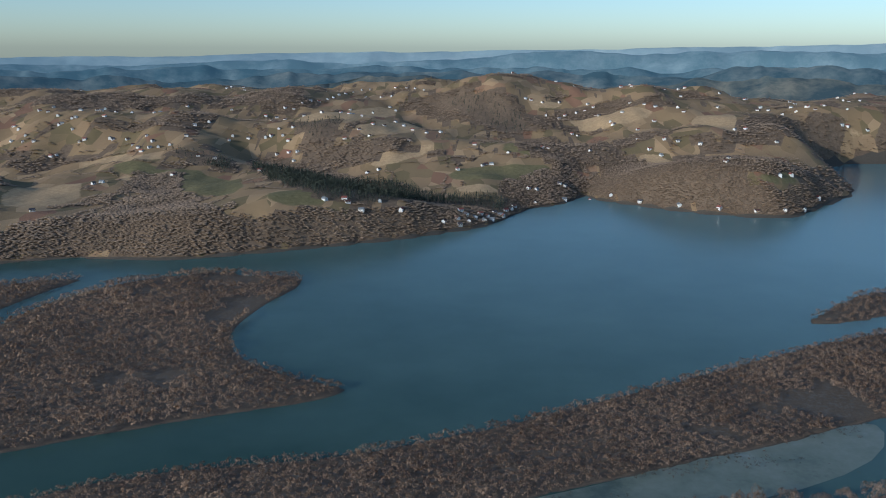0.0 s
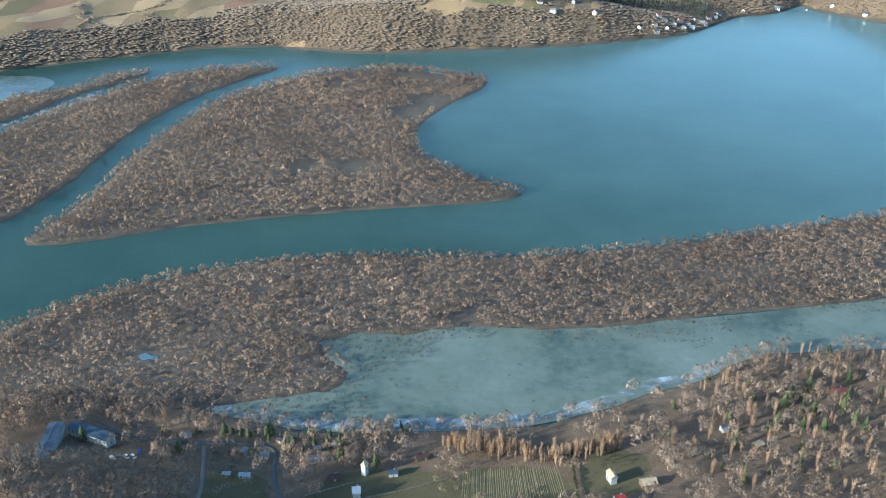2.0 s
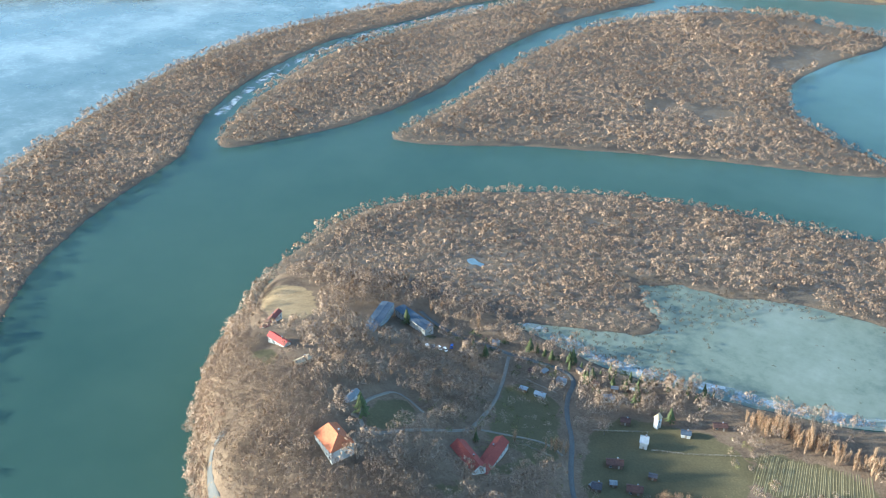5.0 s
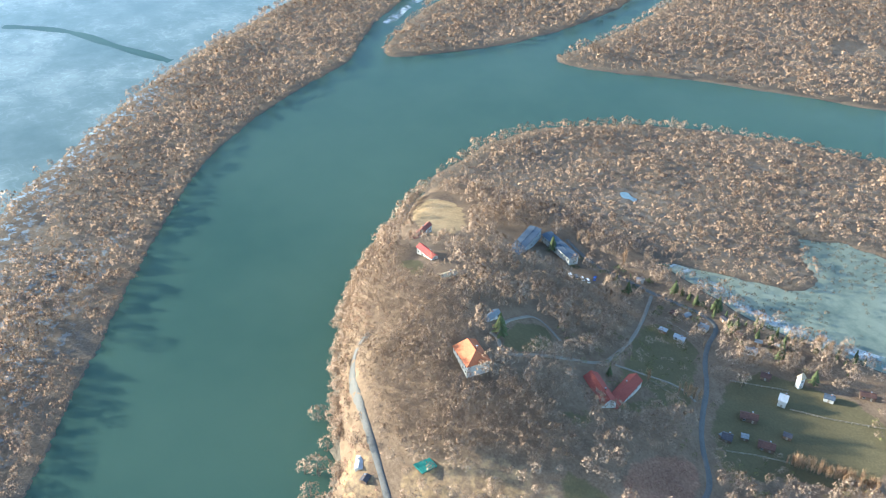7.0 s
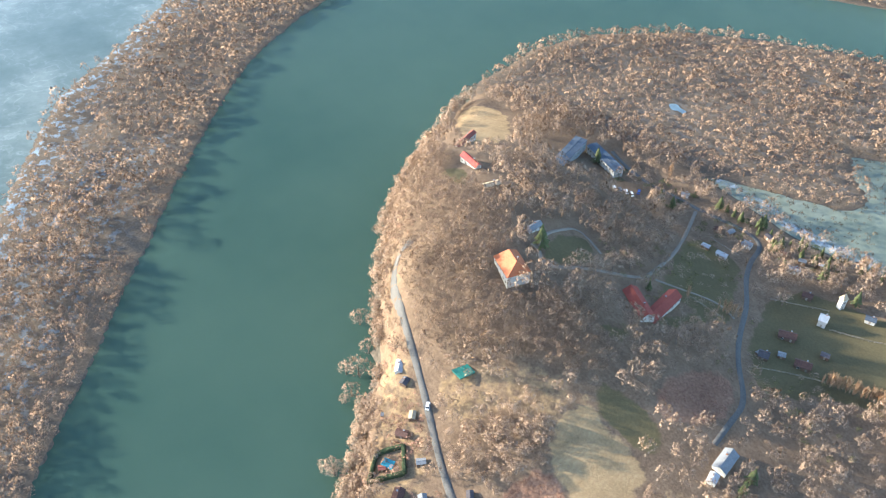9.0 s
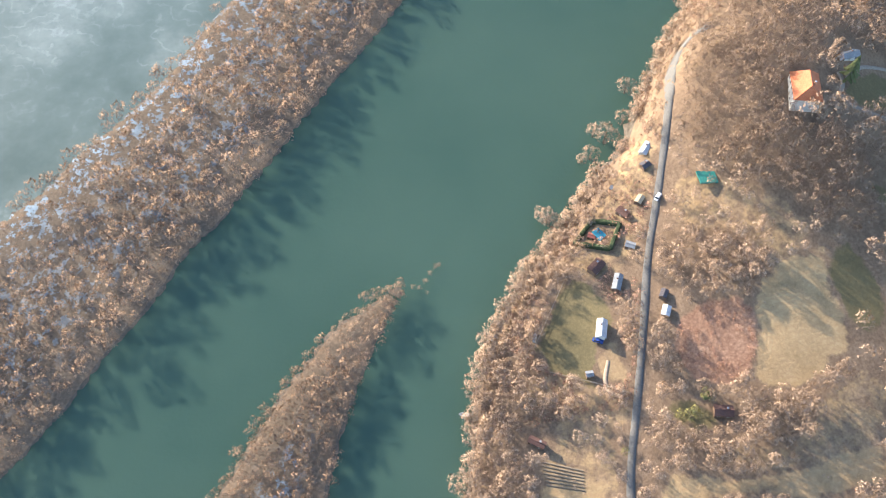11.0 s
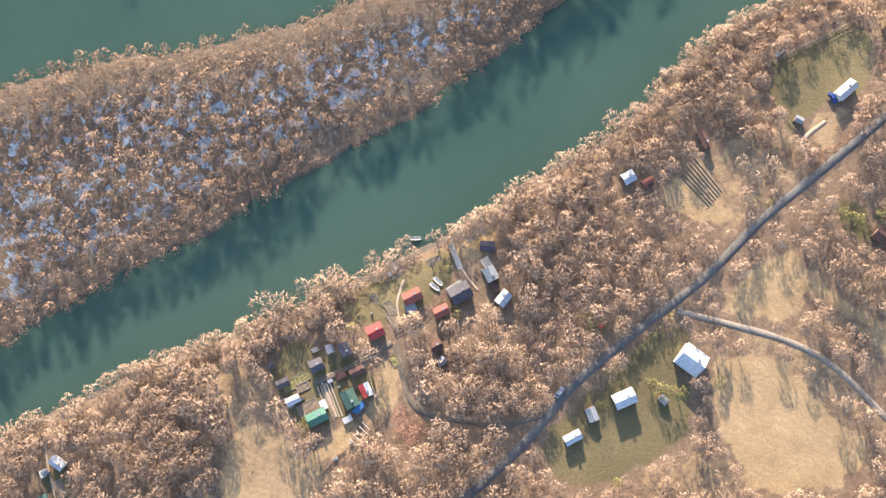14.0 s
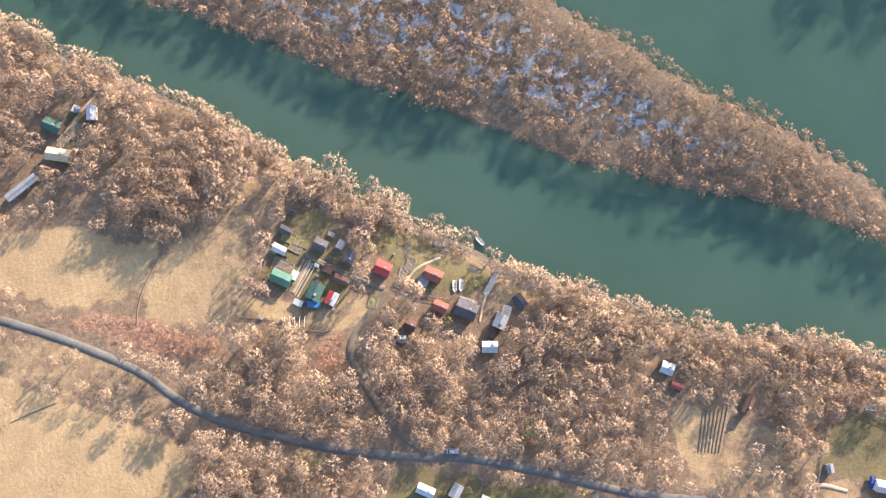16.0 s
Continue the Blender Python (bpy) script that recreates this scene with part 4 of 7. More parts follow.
def house(x, y, turn, long, wide, eave, roof, wall, kind):
    name, slope = KINDS[kind]
    shrink = 0.88 if kind in ("manor", "block") or roof == "red_deep" else 0.8 if y > 200 else 1.0
    long, wide, eave = long * shrink, wide * shrink, eave * (shrink + 1) / 2
    base = float(min(ground(x + dx, y + dy) for dx in (-2, 2) for dy in (-2, 2)))
    home = new(name)
    home.matrix_world = pose(x, y, max(base, 0.3), 0, 0, turn)
    words = name.replace("_", " ")
    tagged(home, f"{ {'white': 'white rendered', 'grey': 'shade-greyed white', 'wood': 'brown timber'}[wall]} {words} with a {WORDS[roof]} roof", words.split()[-1])
    BUILT.append((x, y, max(long, wide) * 0.5 + 2.0))
    o = 0.2 if kind == "shed" else 0.35
    a, b = long / 2 - o, wide / 2 - o
    top = b * math.tan(radians(slope))
    bm = bmesh.new()
    box(bm, -a, a, -b, b, -1.2, eave)
    if kind not in ("block", "manor", "tower"):
        for s in (-1, 1):
            v = [bm.verts.new(p) for p in ((s * a, -b, eave), (s * a, b, eave), (s * a, 0, eave + top))]
            bm.faces.new(v if s > 0 else v[::-1])
    part("wall", bm, WALLS[wall], home)
    dz = o * math.tan(radians(slope))
    hip = min(a * 0.95, b * (0.62 if kind == 'manor' else 0.9)) if kind in ("manor", "tower") else 0.0
    for s in (-1, 1):
        bm = bmesh.new()
        ring = [(-a - o, s * (b + o), eave - dz), (a + o, s * (b + o), eave - dz), (a + o - hip, 0, eave + top), (-a - o + hip, 0, eave + top)]
        prism(bm, ring if s < 0 else ring[::-1], 0, 0.14)
        part("roof", bm, ROOFS["white"] if (kind == "cabin" and roof == "red" and wall == "white" and s > 0) else ROOFS[roof], home)
    if hip:
        for s in (-1, 1):
            bm = bmesh.new()
            ring = [(s * (a + o), -b - o, eave - dz), (s * (a + o), b + o, eave - dz), (s * (a + o - hip), 0, eave + top)]
            prism(bm, ring if s > 0 else ring[::-1], 0, 0.14)
            part("roof_hip", bm, ROOFS[roof], home)
    bm = bmesh.new()
    box(bm, -a - o + hip, a + o - hip, -0.12, 0.12, eave + top + 0.06, eave + top + 0.22)
    part("ridge", bm, ROOFS[roof], home)
    if kind in ("house", "manor", "cabin"):
        bm = bmesh.new()
        cx, cy = a * 0.35, b * 0.25
        box(bm, cx - 0.3, cx + 0.3, cy - 0.3, cy + 0.3, eave + top * 0.5, eave + top + 0.8)
        stack = part("chimney", bm, BRICK, home)
        bm = bmesh.new()
        box(bm, cx - 0.38, cx + 0.38, cy - 0.38, cy + 0.38, eave + top + 0.8, eave + top + 0.92)
        part("chimney_cap", bm, WALLS["grey"], stack)
    rows = 2 if eave > 5 else 1
    count = max(1, int(a / 1.3))
    for s in (-1, 1):
        for lev in range(rows):
            z0 = 0.9 + lev * 3.0
            for k in range(count):
                cx = -a + (k + 0.5) * 2 * a / count
                if s < 0 and lev == 0 and k == count // 2:
                    bm = bmesh.new()
                    box(bm, cx - 0.45, cx + 0.45, s * b - 0.05, s * b + 0.05, 0, min(2.0, eave - 0.2))
                    part("door", bm, PLANK, home)
                    continue
                if kind == "shed" and k:
                    continue
                bm = bmesh.new()
                z1 = min(z0 + 1.2, eave - 0.3)
                box(bm, cx - 0.5, cx + 0.5, s * b - 0.04, s * b + 0.04, z0, z1)
                pane = part("window", bm, GLASS, home)
                bm = bmesh.new()
                for x0, x1, lo, hi in ((-0.58, -0.5, z0 - 0.08, z1 + 0.08), (0.5, 0.58, z0 - 0.08, z1 + 0.08), (-0.5, 0.5, z1, z1 + 0.08), (-0.62, 0.62, z0 - 0.1, z0), (-0.03, 0.03, z0, z1)):
                    box(bm, cx + x0, cx + x1, s * b - 0.07, s * b + 0.07, lo, hi)
                part("window_frame", bm, WALLS["white"], pane)
    return home


for place in ((-236, 305, 9), (-227, 309, 6), (-123, 271, 7)):
    BUILT.append(place)  # lawns and yards
house(17.1, -17.6, 144, 5.6, 5.0, 2.6, 'red', 'wood', 'cabin')
house(0.7, -12.0, 144, 6.6, 4.5, 2.6, 'red_faded', 'white', 'cabin')
house(-8.0, 2.0, 146, 7.4, 6.0, 3.0, 'slate', 'wood', 'cabin')
house(51.8, -21.4, 144, 7.1, 4.6, 2.6, 'green', 'wood', 'cabin')
house(41.2, -14.5, 54, 6.2, 5.0, 2.6, 'green_dark', 'wood', 'cabin')
house(36.2, -11.1, 54, 4.8, 3.8, 2.4, 'red', 'white', 'cabin')
house(36.6, -29.9, 143, 4.8, 4.4, 2.5, 'slate', 'wood', 'cabin')
house(29.7, -28.6, -131, 3.1, 2.6, 2.2, 'grey', 'wood', 'shed')
house(27.3, -23.9, 54, 4.8, 3.8, 2.5, 'slate', 'wood', 'cabin')
house(50.7, -31.4, 143, 5.0, 3.0, 2.3, 'white', 'wood', 'shed')
house(47.3, -37.3, 143, 4.5, 3.0, 2.2, 'slate', 'wood', 'shed')
house(43.8, -43.6, 157, 2.0, 2.0, 2.0, 'slate', 'wood', 'shed')
house(-13.2, 16.0, 168, 5.4, 4.0, 2.6, 'white', 'wood', 'cabin')
house(-18.6, 8.3, 56, 5.0, 4.4, 2.5, 'grey', 'wood', 'cabin')
house(-26.7, 2.9, 114, 5.2, 3.6, 2.4, 'slate', 'wood', 'shed')
house(11.8, 3.2, 144, 4.1, 3.7, 2.5, 'brown', 'wood', 'cabin')
house(15.2, 7.4, 168, 2.3, 2.4, 2.0, 'grey', 'wood', 'shed')
house(0.5, -0.8, 144, 5.2, 3.9, 2.5, 'red_faded', 'wood', 'cabin')
house(-70.7, 35.3, 147, 4.6, 4.2, 2.5, 'white', 'wood', 'cabin')
house(-72.5, 41.8, 148, 4.2, 2.3, 2.0, 'red_faded', 'wood', 'shed')
house(-94.8, 52.6, 52, 6.6, 3.0, 2.6, 'brown', 'wood', 'cabin')
house(120.5, -90.2, 146, 6.7, 4.6, 2.6, 'green_dark', 'wood', 'cabin')
house(120.0, -79.5, 160, 8.4, 4.6, 2.8, 'tan', 'wood', 'cabin')
house(106.5, -92.1, 81, 5.3, 3.4, 2.4, 'white', 'white', 'cabin')
house(111.2, -94.4, 168, 2.2, 2.0, 2.0, 'grey', 'wood', 'shed')
house(134.3, -70.6, -152, 12.5, 3.0, 2.4, 'grey', 'wood', 'shed')
house(31.9, -16.7, 147, 5.2, 3.0, 2.2, 'brown', 'wood', 'shed')
house(-20.3, 49.7, 168, 1.9, 2.0, 2.2, 'red', 'wood', 'shed')
house(-24.1, 81.7, 81, 8.8, 8.4, 4.0, 'white', 'white', 'house')
house(-2.0, 67.5, 141, 7.6, 5.4, 3.2, 'white', 'white', 'house')
house(17.6, 57.9, 145, 6.2, 3.6, 2.8, 'white', 'wood', 'cabin')
house(7.8, 60.3, 50, 4.8, 3.6, 2.4, 'grey', 'wood', 'shed')
house(-7.8, 79.5, 72, 3.2, 2.6, 2.2, 'grey', 'wood', 'shed')
house(-131.6, 87.5, 158, 7.8, 4.2, 3.0, 'white', 'white', 'house')
house(-115.6, 78.3, 89, 3.0, 2.4, 2.0, 'grey', 'wood', 'shed')
house(-157.7, 93.2, 127, 6.9, 4.6, 2.5, 'brown', 'wood', 'cabin')
house(-148.9, 99.0, 152, 7.3, 3.6, 2.4, 'grey', 'wood', 'cabin')
house(-139.1, 114.0, 143, 3.9, 3.0, 2.3, 'slate', 'wood', 'shed')
house(-132.2, 112.7, 150, 4.6, 3.4, 2.3, 'white', 'wood', 'shed')
house(-162.6, 108.2, 58, 4.1, 3.0, 2.2, 'grey', 'wood', 'shed')
house(-90.6, 120.3, 74, 7.0, 4.4, 2.5, 'brown', 'wood', 'cabin')
house(-171.7, 95.5, 57, 3.3, 2.6, 2.3, 'red_faded', 'wood', 'shed')
house(-177.6, 109.7, 37, 5.3, 3.6, 2.3, 'brown', 'wood', 'cabin')
house(-180.6, 117.3, 135, 4.3, 3.0, 2.2, 'tan', 'wood', 'shed')
house(-202.2, 126.5, 135, 6.9, 3.6, 2.4, 'white', 'white', 'cabin')
house(-194.5, 123.7, 114, 4.1, 3.4, 2.3, 'slate', 'wood', 'cabin')
house(-190.6, 110.2, 41, 3.2, 2.2, 2.0, 'grey', 'wood', 'shed')
house(-219.6, 132.0, 89, 3.3, 3.0, 2.2, 'tan', 'wood', 'shed')
house(-88.1, 201.9, 101, 14.3, 8.0, 3.0, 'grey', 'white', 'house')
house(-86.2, 192.1, 109, 5.1, 4.0, 2.5, 'white', 'white', 'cabin')
house(-200.5, 187.2, -17, 17.0, 13.0, 6.2, 'red_bright', 'white', 'manor')
house(-162.0, 230.4, -23, 22.0, 8.6, 3.6, 'red_deep', 'white', 'house')
house(-156.6, 240.6, 99, 27.0, 8.2, 3.4, 'red_deep', 'white', 'house')
house(-307.8, 247.9, 108, 22.5, 5.0, 4.0, 'red_faded', 'white', 'house')
house(-278.0, 227.5, -4, 17.1, 6.0, 4.0, 'red', 'white', 'house')
# this wing's white walls are greyed: shade put into the wall colour
house(-275.5, 298.5, 108, 35.0, 9.0, 5.4, 'blue_grey', 'grey', 'block')
house(-262.5, 315.1, -12, 32.0, 8.0, 6.3, 'blue_grey', 'white', 'block')
house(-251.7, 218.9, 76, 11.3, 5.0, 3.0, 'tan', 'wood', 'cabin')
house(-112.2, 307.6, 20, 5.5, 7.0, 5.0, 'white', 'white', 'house')
house(-113.4, 325.1, 73, 4.3, 4.0, 8.0, 'tan', 'white', 'tower')
house(-168.6, 324.8, 11, 7.0, 5.0, 3.0, 'grey', 'white', 'house')
house(-180.2, 305.3, 12, 5.5, 3.6, 2.4, 'white', 'wood', 'shed')
house(-171.0, 306.7, 10, 7.7, 4.0, 2.6, 'white', 'white', 'cabin')
house(-116.2, 284.5, 31, 10.3, 6.0, 3.0, 'brown', 'wood', 'house')
house(-114.6, 263.8, 25, 6.1, 6.0, 3.0, 'slate', 'wood', 'house')
house(-101.1, 274.9, 26, 9.5, 6.0, 3.0, 'brown', 'wood', 'house')
house(-142.2, 328.0, 32, 7.8, 5.0, 2.8, 'grey', 'white', 'cabin')
house(-126.8, 316.8, 23, 6.5, 5.0, 2.8, 'brown', 'wood', 'cabin')
house(-99.2, 327.7, 23, 6.5, 5.0, 2.8, 'blue_grey', 'white', 'cabin')
house(-88.0, 343.6, 31, 9.4, 5.0, 2.8, 'brown', 'wood', 'cabin')
house(-185.9, 322.5, 10, 5.0, 4.0, 2.5, 'brown', 'wood', 'shed')
house(-180.4, 326.5, 79, 5.7, 4.0, 2.5, 'grey', 'wood', 'shed')
house(-165.3, 339.6, -15, 6.7, 4.0, 2.5, 'slate', 'wood', 'shed')
house(-143.6, 337.2, 25, 5.1, 3.6, 2.4, 'grey', 'wood', 'shed')
house(-135.9, 342.9, 18, 4.0, 3.0, 2.2, 'white', 'wood', 'shed')
house(-153.5, 334.7, 12, 4.3, 3.6, 2.4, 'brown', 'wood', 'shed')
house(-174.3, 345.8, 0, 5.1, 4.0, 2.5, 'tan', 'wood', 'cabin')
house(-98.8, 289.3, 21, 5.1, 4.0, 2.4, 'slate', 'wood', 'shed')
house(-110.3, 271.9, 30, 4.5, 4.0, 2.4, 'grey', 'wood', 'shed')
house(-116.6, 263.5, 78, 4.3, 3.0, 2.4, 'grey', 'wood', 'shed')
house(-216.3, 332.3, 31, 5.7, 4.0, 2.6, 'grey', 'white', 'cabin')
house(-216.2, 214.3, 94, 11.8, 5.0, 3.0, 'grey', 'white', 'house')
house(14.5, 331.2, 26, 7.0, 7.0, 5.0, 'red', 'white', 'house')
house(10.0, 348.5, -61, 8.0, 5.0, 5.0, 'tan', 'white', 'house')
house(28.1, 349.4, 26, 10.5, 7.0, 3.0, 'tan', 'wood', 'house')
house(83.0, 335.1, 16, 8.8, 7.0, 3.0, 'red_faded', 'white', 'house')
house(70.6, 331.5, 40, 5.8, 6.0, 4.0, 'white', 'white', 'house')
house(68.6, 403.9, 27, 5.6, 5.0, 3.0, 'grey', 'white', 'cabin')
house(85.3, 392.8, 38, 7.6, 5.0, 3.0, 'tan', 'wood', 'cabin')
house(31.7, 329.4, 6, 4.7, 4.0, 2.4, 'grey', 'wood', 'shed')
house(-11.5, 292.1, 2, 5.9, 5.0, 2.6, 'tan', 'wood', 'cabin')
house(135.6, 455.0, 18, 14.5, 6.0, 3.0, 'red_faded', 'wood', 'house')
HAMLETS = [
    [(-466, 2558), (-441, 2560), (-422, 2599), (-404, 2649), (-381, 2668), (-364, 2740), (-357, 2831), (-345, 2883), (-357, 3196), (-336, 3255), (-312, 3342), (-282, 3363), (-182, 3344), (-139, 3342), (-106, 3327), (-73, 3306)],
    [(-510, 2485), (-469, 2358), (-480, 2497), (-611, 2504), (-535, 2187), (-538, 2156), (-496, 2191), (-454, 2199), (-440, 2204), (-411, 2206), (-619, 2074), (-630, 2189), (-604, 2230), (-712, 2067), (-689, 2038), (-686, 2005), (-701, 1989), (-742, 2052), (-717, 2016), (-668, 2010), (-645, 2024), (-774, 2106), (-811, 2111)],
    [(-820, 2116), (-878, 2104), (-890, 2100), (-922, 2142), (-959, 2172), (-1084, 2326), (-1048, 2296), (-1064, 2367), (-907, 2300), (-861, 2197), (-1022, 2087), (-992, 2081), (-1059, 2106), (-937, 2043), (-928, 2054), (-677, 1644), (-666, 1657), (-557, 1752), (-554, 1934), (-514, 1924), (-194, 1388), (-163, 1400), (-157, 1392), (-106, 1420), (-133, 1376), (-69, 1402)],
    [(-168, 1892), (-143, 1900), (-360, 2064), (-184, 2262), (-155, 2280), (-130, 2370), (-106, 2343), (-81, 2293), (-80, 2069), (-42, 2229), (-6, 2270), (-244, 2133), (-214, 2194), (-166, 2711), (-146, 2663), (-224, 2381), (-276, 2579), (-209, 2579), (250, 2624), (266, 2618), (299, 2608), (352, 2620), (431, 2581), (443, 2552)],
    [(416, 2538), (445, 2463), (457, 2358), (459, 2327), (439, 2476), (391, 2531), (337, 2498), (356, 2522), (542, 2512), (569, 2452), (593, 2417), (652, 2402), (658, 2364), (780, 2460), (708, 2089), (735, 2090), (894, 2461), (925, 2460), (986, 2452), (1009, 2393), (1056, 2395), (1121, 2400), (1081, 2336), (1098, 2339), (1155, 2342)],
    [(767, 1970), (653, 1647), (683, 1669), (558, 1683), (569, 1701), (492, 1926), (475, 1967), (475, 2088), (541, 1975), (587, 1955), (233, 2008), (247, 2010), (342, 1985), (189, 1707), (172, 1705), (95, 1879), (88, 1869), (107, 1879), (32, 1836), (150, 1956), (242, 1760), (253, 1758), (75, 2033)],
    [(25, 1442), (41, 1466), (56, 1471), (67, 1499), (79, 1500), (94, 1530), (104, 1526), (117, 1566), (45, 1449), (129, 1584), (87, 1492), (31, 1482)],
]


# ---- woods ----
def clear_of(x, y, seed, openness):
    """Where trees may stand: off roads, fields and plots, thinned by noise."""
    keep = np.ones(len(x), bool)
    for pts, w in ((ROAD, 3.4), (LANE_EAST, 3.2), (LANE_SHORE, 3.0), (VILLAGE_ROAD, 4.5), (VILLAGE_LANE, 3.5), (DRIVE, 3.0), (DRIVE_MANOR, 3.0), (LANE_FIELD, 2.6)):
        keep &= near_line(pts, x, y, 20) > w
    for group in (DRY_GRASS, GREEN_GRASS, RUST_SCRUB):
        for p in group:
            keep &= inside(curve(p, True, 1), x, y, 10) < -0.5
    rough = np.max([inside(curve(p, True, 1), x, y, 10) for p in ROUGH_GRASS], 0) > 0
    keep &= ~rough | (np.random.RandomState(seed + 1).rand(len(x)) < 0.22)
    for bx, by, r in BUILT:
        keep &= (x - bx) ** 2 + (y - by) ** 2 > (r + 1.0) ** 2
    keep &= near_line(POPLAR_BELT, x, y, 30) > 8
    keep &= (inside(np.array(POPLAR_WOOD), x, y, 10) < 0) | (np.random.RandomState(seed).rand(len(x)) < 0.75)
    return keep & (fbm(x, y, 45, 3, seed) > openness)


x, y = spots(MAINLAND, 3.8, 1, -1.6)
keep = clear_of(x, y, 4, np.where((x < -100) & (y > 60), -0.6, -0.34)) & (x > -420) & (x < 330) & (y < 560) & ((x < 60) | (y < 60) | (y > 250))
x, y = x[keep], y[keep]
# the trees of the bank by the cabins stand singly
single = np.where((x > -70) & (x < 70) & (y > -80) & (y < 40))[0][:280]
rest = np.ones(len(x), bool)
rest[single] = False
hill = rest & (inside(np.array(HILL_WOOD, float), x, y, 10) > 0)
near = rest & ~hill & (np.hypot(x, y) < 228) & (y < 170)
grove("wood_bank", x[near], y[near], 2.8, SHAPES["near"], TWIG, "leafless brown riverside wood on the bank", "woods", 1)
sparse = rest & ~near & ~hill & (np.random.RandomState(2).rand(len(x)) < np.where((x < -120) & (y < 345), 0.62, 0.42))
grove("wood_village", x[sparse], y[sparse], 2.9, SHAPES["village"], TWIG, "leafless brown trees round the village", "woods", 2, 0.45, 1.35)
x2, y2 = spots(np.array(HILL_WOOD, float), 2.5, 5)
keep = clear_of(x2, y2, 6, -0.6)
grove("wood_hill", x2[keep], y2[keep], 2.15, SHAPES["mid"], TWIG, "tall leafless brown wood on the castle hill", "woods", 3, 0.3, 1.6)

# low rusty scrub on the fallow plots
xs, ys = [], []
for k, outline in enumerate(RUST_SCRUB):
    a, b = spots(curve(outline, True, 1), 1.9, 130 + k, 0.3)
    xs.append(a)
    ys.append(b)
x2, y2 = np.concatenate(xs), np.concatenate(ys)
keep = (near_line(ROAD, x2, y2, 20) > 3) & (near_line(LANE_SHORE, x2, y2, 20) > 2.2) & (fbm(x2, y2, 14, 3, 134) > -0.25)
grove("rusty_scrub", x2[keep], y2[keep], 1.05, SHAPES["shrub"], RUST, "low rust-brown scrub on a fallow plot", "scrub", 135, 0.4, 0.55)

p = curve(POPLAR_BELT, False, 2)
seg = np.r_[0, np.cumsum(np.hypot(*np.diff(p, axis=0).T))]
rng = np.random.RandomState(14)
s = np.arange(0, seg[-1], 0.55)
grove("poplar_belt", np.interp(s, seg, p[:, 0]) + rng.normal(0, 2.2, len(s)), np.interp(s, seg, p[:, 1]) + rng.normal(0, 2.2, len(s)), 8.5, SHAPES["poplar"], PALE_TWIG, "belt of slim leafless poplars along the frozen shore", "woods", 19, 0.35)
x2, y2 = spots(np.array(POPLAR_WOOD, float), 9.5, 15)
pick = np.random.RandomState(16).rand(len(x2)) < 0.16
grove("poplar_stand", x2[~pick], y2[~pick], 9.0, SHAPES["poplar"], PALE_TWIG, "stand of slim leafless poplars glowing orange in low sun", "woods", 17, 0.35)
grove("pine_stand", x2[pick], y2[pick], 2.6, SHAPES["conifer"], NEEDLES, "dark green pines among bare poplars", "woods", 18, 0.3, 1.2)

crowns = []
for k, (v, f, nrm) in enumerate(SHAPES["near"]):
    crowns.append((mesh_of("crown", v[8:], f[8:] - 8, TWIG, [("tone", np.full(len(v) - 8, 0.3 + 0.12 * k))], True, nrm[8:]), mesh_of("trunk", v[:8], f[:8], BARK)))
rng = np.random.RandomState(3)
for i in single:
    r = 3.1 * rng.uniform(0.65, 1.45)
    tree = new("bare_tree")
    tree.matrix_world = Matrix.Translation((x[i], y[i], max(float(ground(x[i], y[i])), 0.0))) @ pose(0, 0, 0, 0, 0, rng.uniform(0, 360)) @ Matrix.Diagonal((r, r, r * rng.uniform(0.85, 1.15), 1))
    tagged(tree, "leafless brown tree on the river bank", "tree", "bank trees")
    crown, trunk = crowns[rng.randint(5)]
    for name, me in (("crown", crown), ("trunk", trunk)):
        new(name, me).parent = tree

for k, (outline, step, radius, name, label) in enumerate((
        (WETLANDS[0], 4.4, 2.7, "marsh_scrub", "dense leafless willow scrub on the marsh"),
        (WETLANDS[1], 5.4, 3.2, "island_scrub", "dense grey-brown willow scrub covering the island"),
        (WETLANDS[2], 5.4, 3.2, "islet_scrub", "grey-brown scrub covering the narrow island"),
        (WETLANDS[3], 4.8, 3.0, "strip_scrub", "leafless scrub on the long strip of land"),
        (WETLANDS[5], 6.0, 3.0, "reed_islet", "brown reeds on a low islet"))):
    x, y = spots(outline, step, 30 + k, -0.8)
    keep = (fbm(x, y, 60, 3, 40 + k) > -0.42) & (inside(MAINLAND, x, y, 20) < 4) & (np.hypot(x + 282, y - 402) > 8)
    x, y = x[keep], y[keep]
    if name == "strip_scrub":
        thin = (near_line(STRIP[18:27], x, y, 60) > 26) | (np.random.RandomState(61).rand(len(x)) < 0.5)
        x, y = x[thin], y[thin]
        close = np.hypot(x, y) < 430
        grove("strip_wood", x[close], y[close], 2.9, SHAPES["mid"], WILLOW, "leafless willow wood on the river strip", "woods", 60, 0.35, 1.35)
        x, y = x[~close], y[~close]
    grove(name, x, y, radius, SHAPES["shrub"], WILLOW, label, "scrub", 50 + k)
x, y = spots(WETLANDS[4], 3.1, 44, -0.3)
keep = fbm(x, y, 28, 3, 47) > -0.5
grove("spit_wood", x[keep], y[keep], 2.1, SHAPES["mid"], WILLOW, "leafless scrub wood on the spit in the river", "woods", 55, 0.4, 1.15)

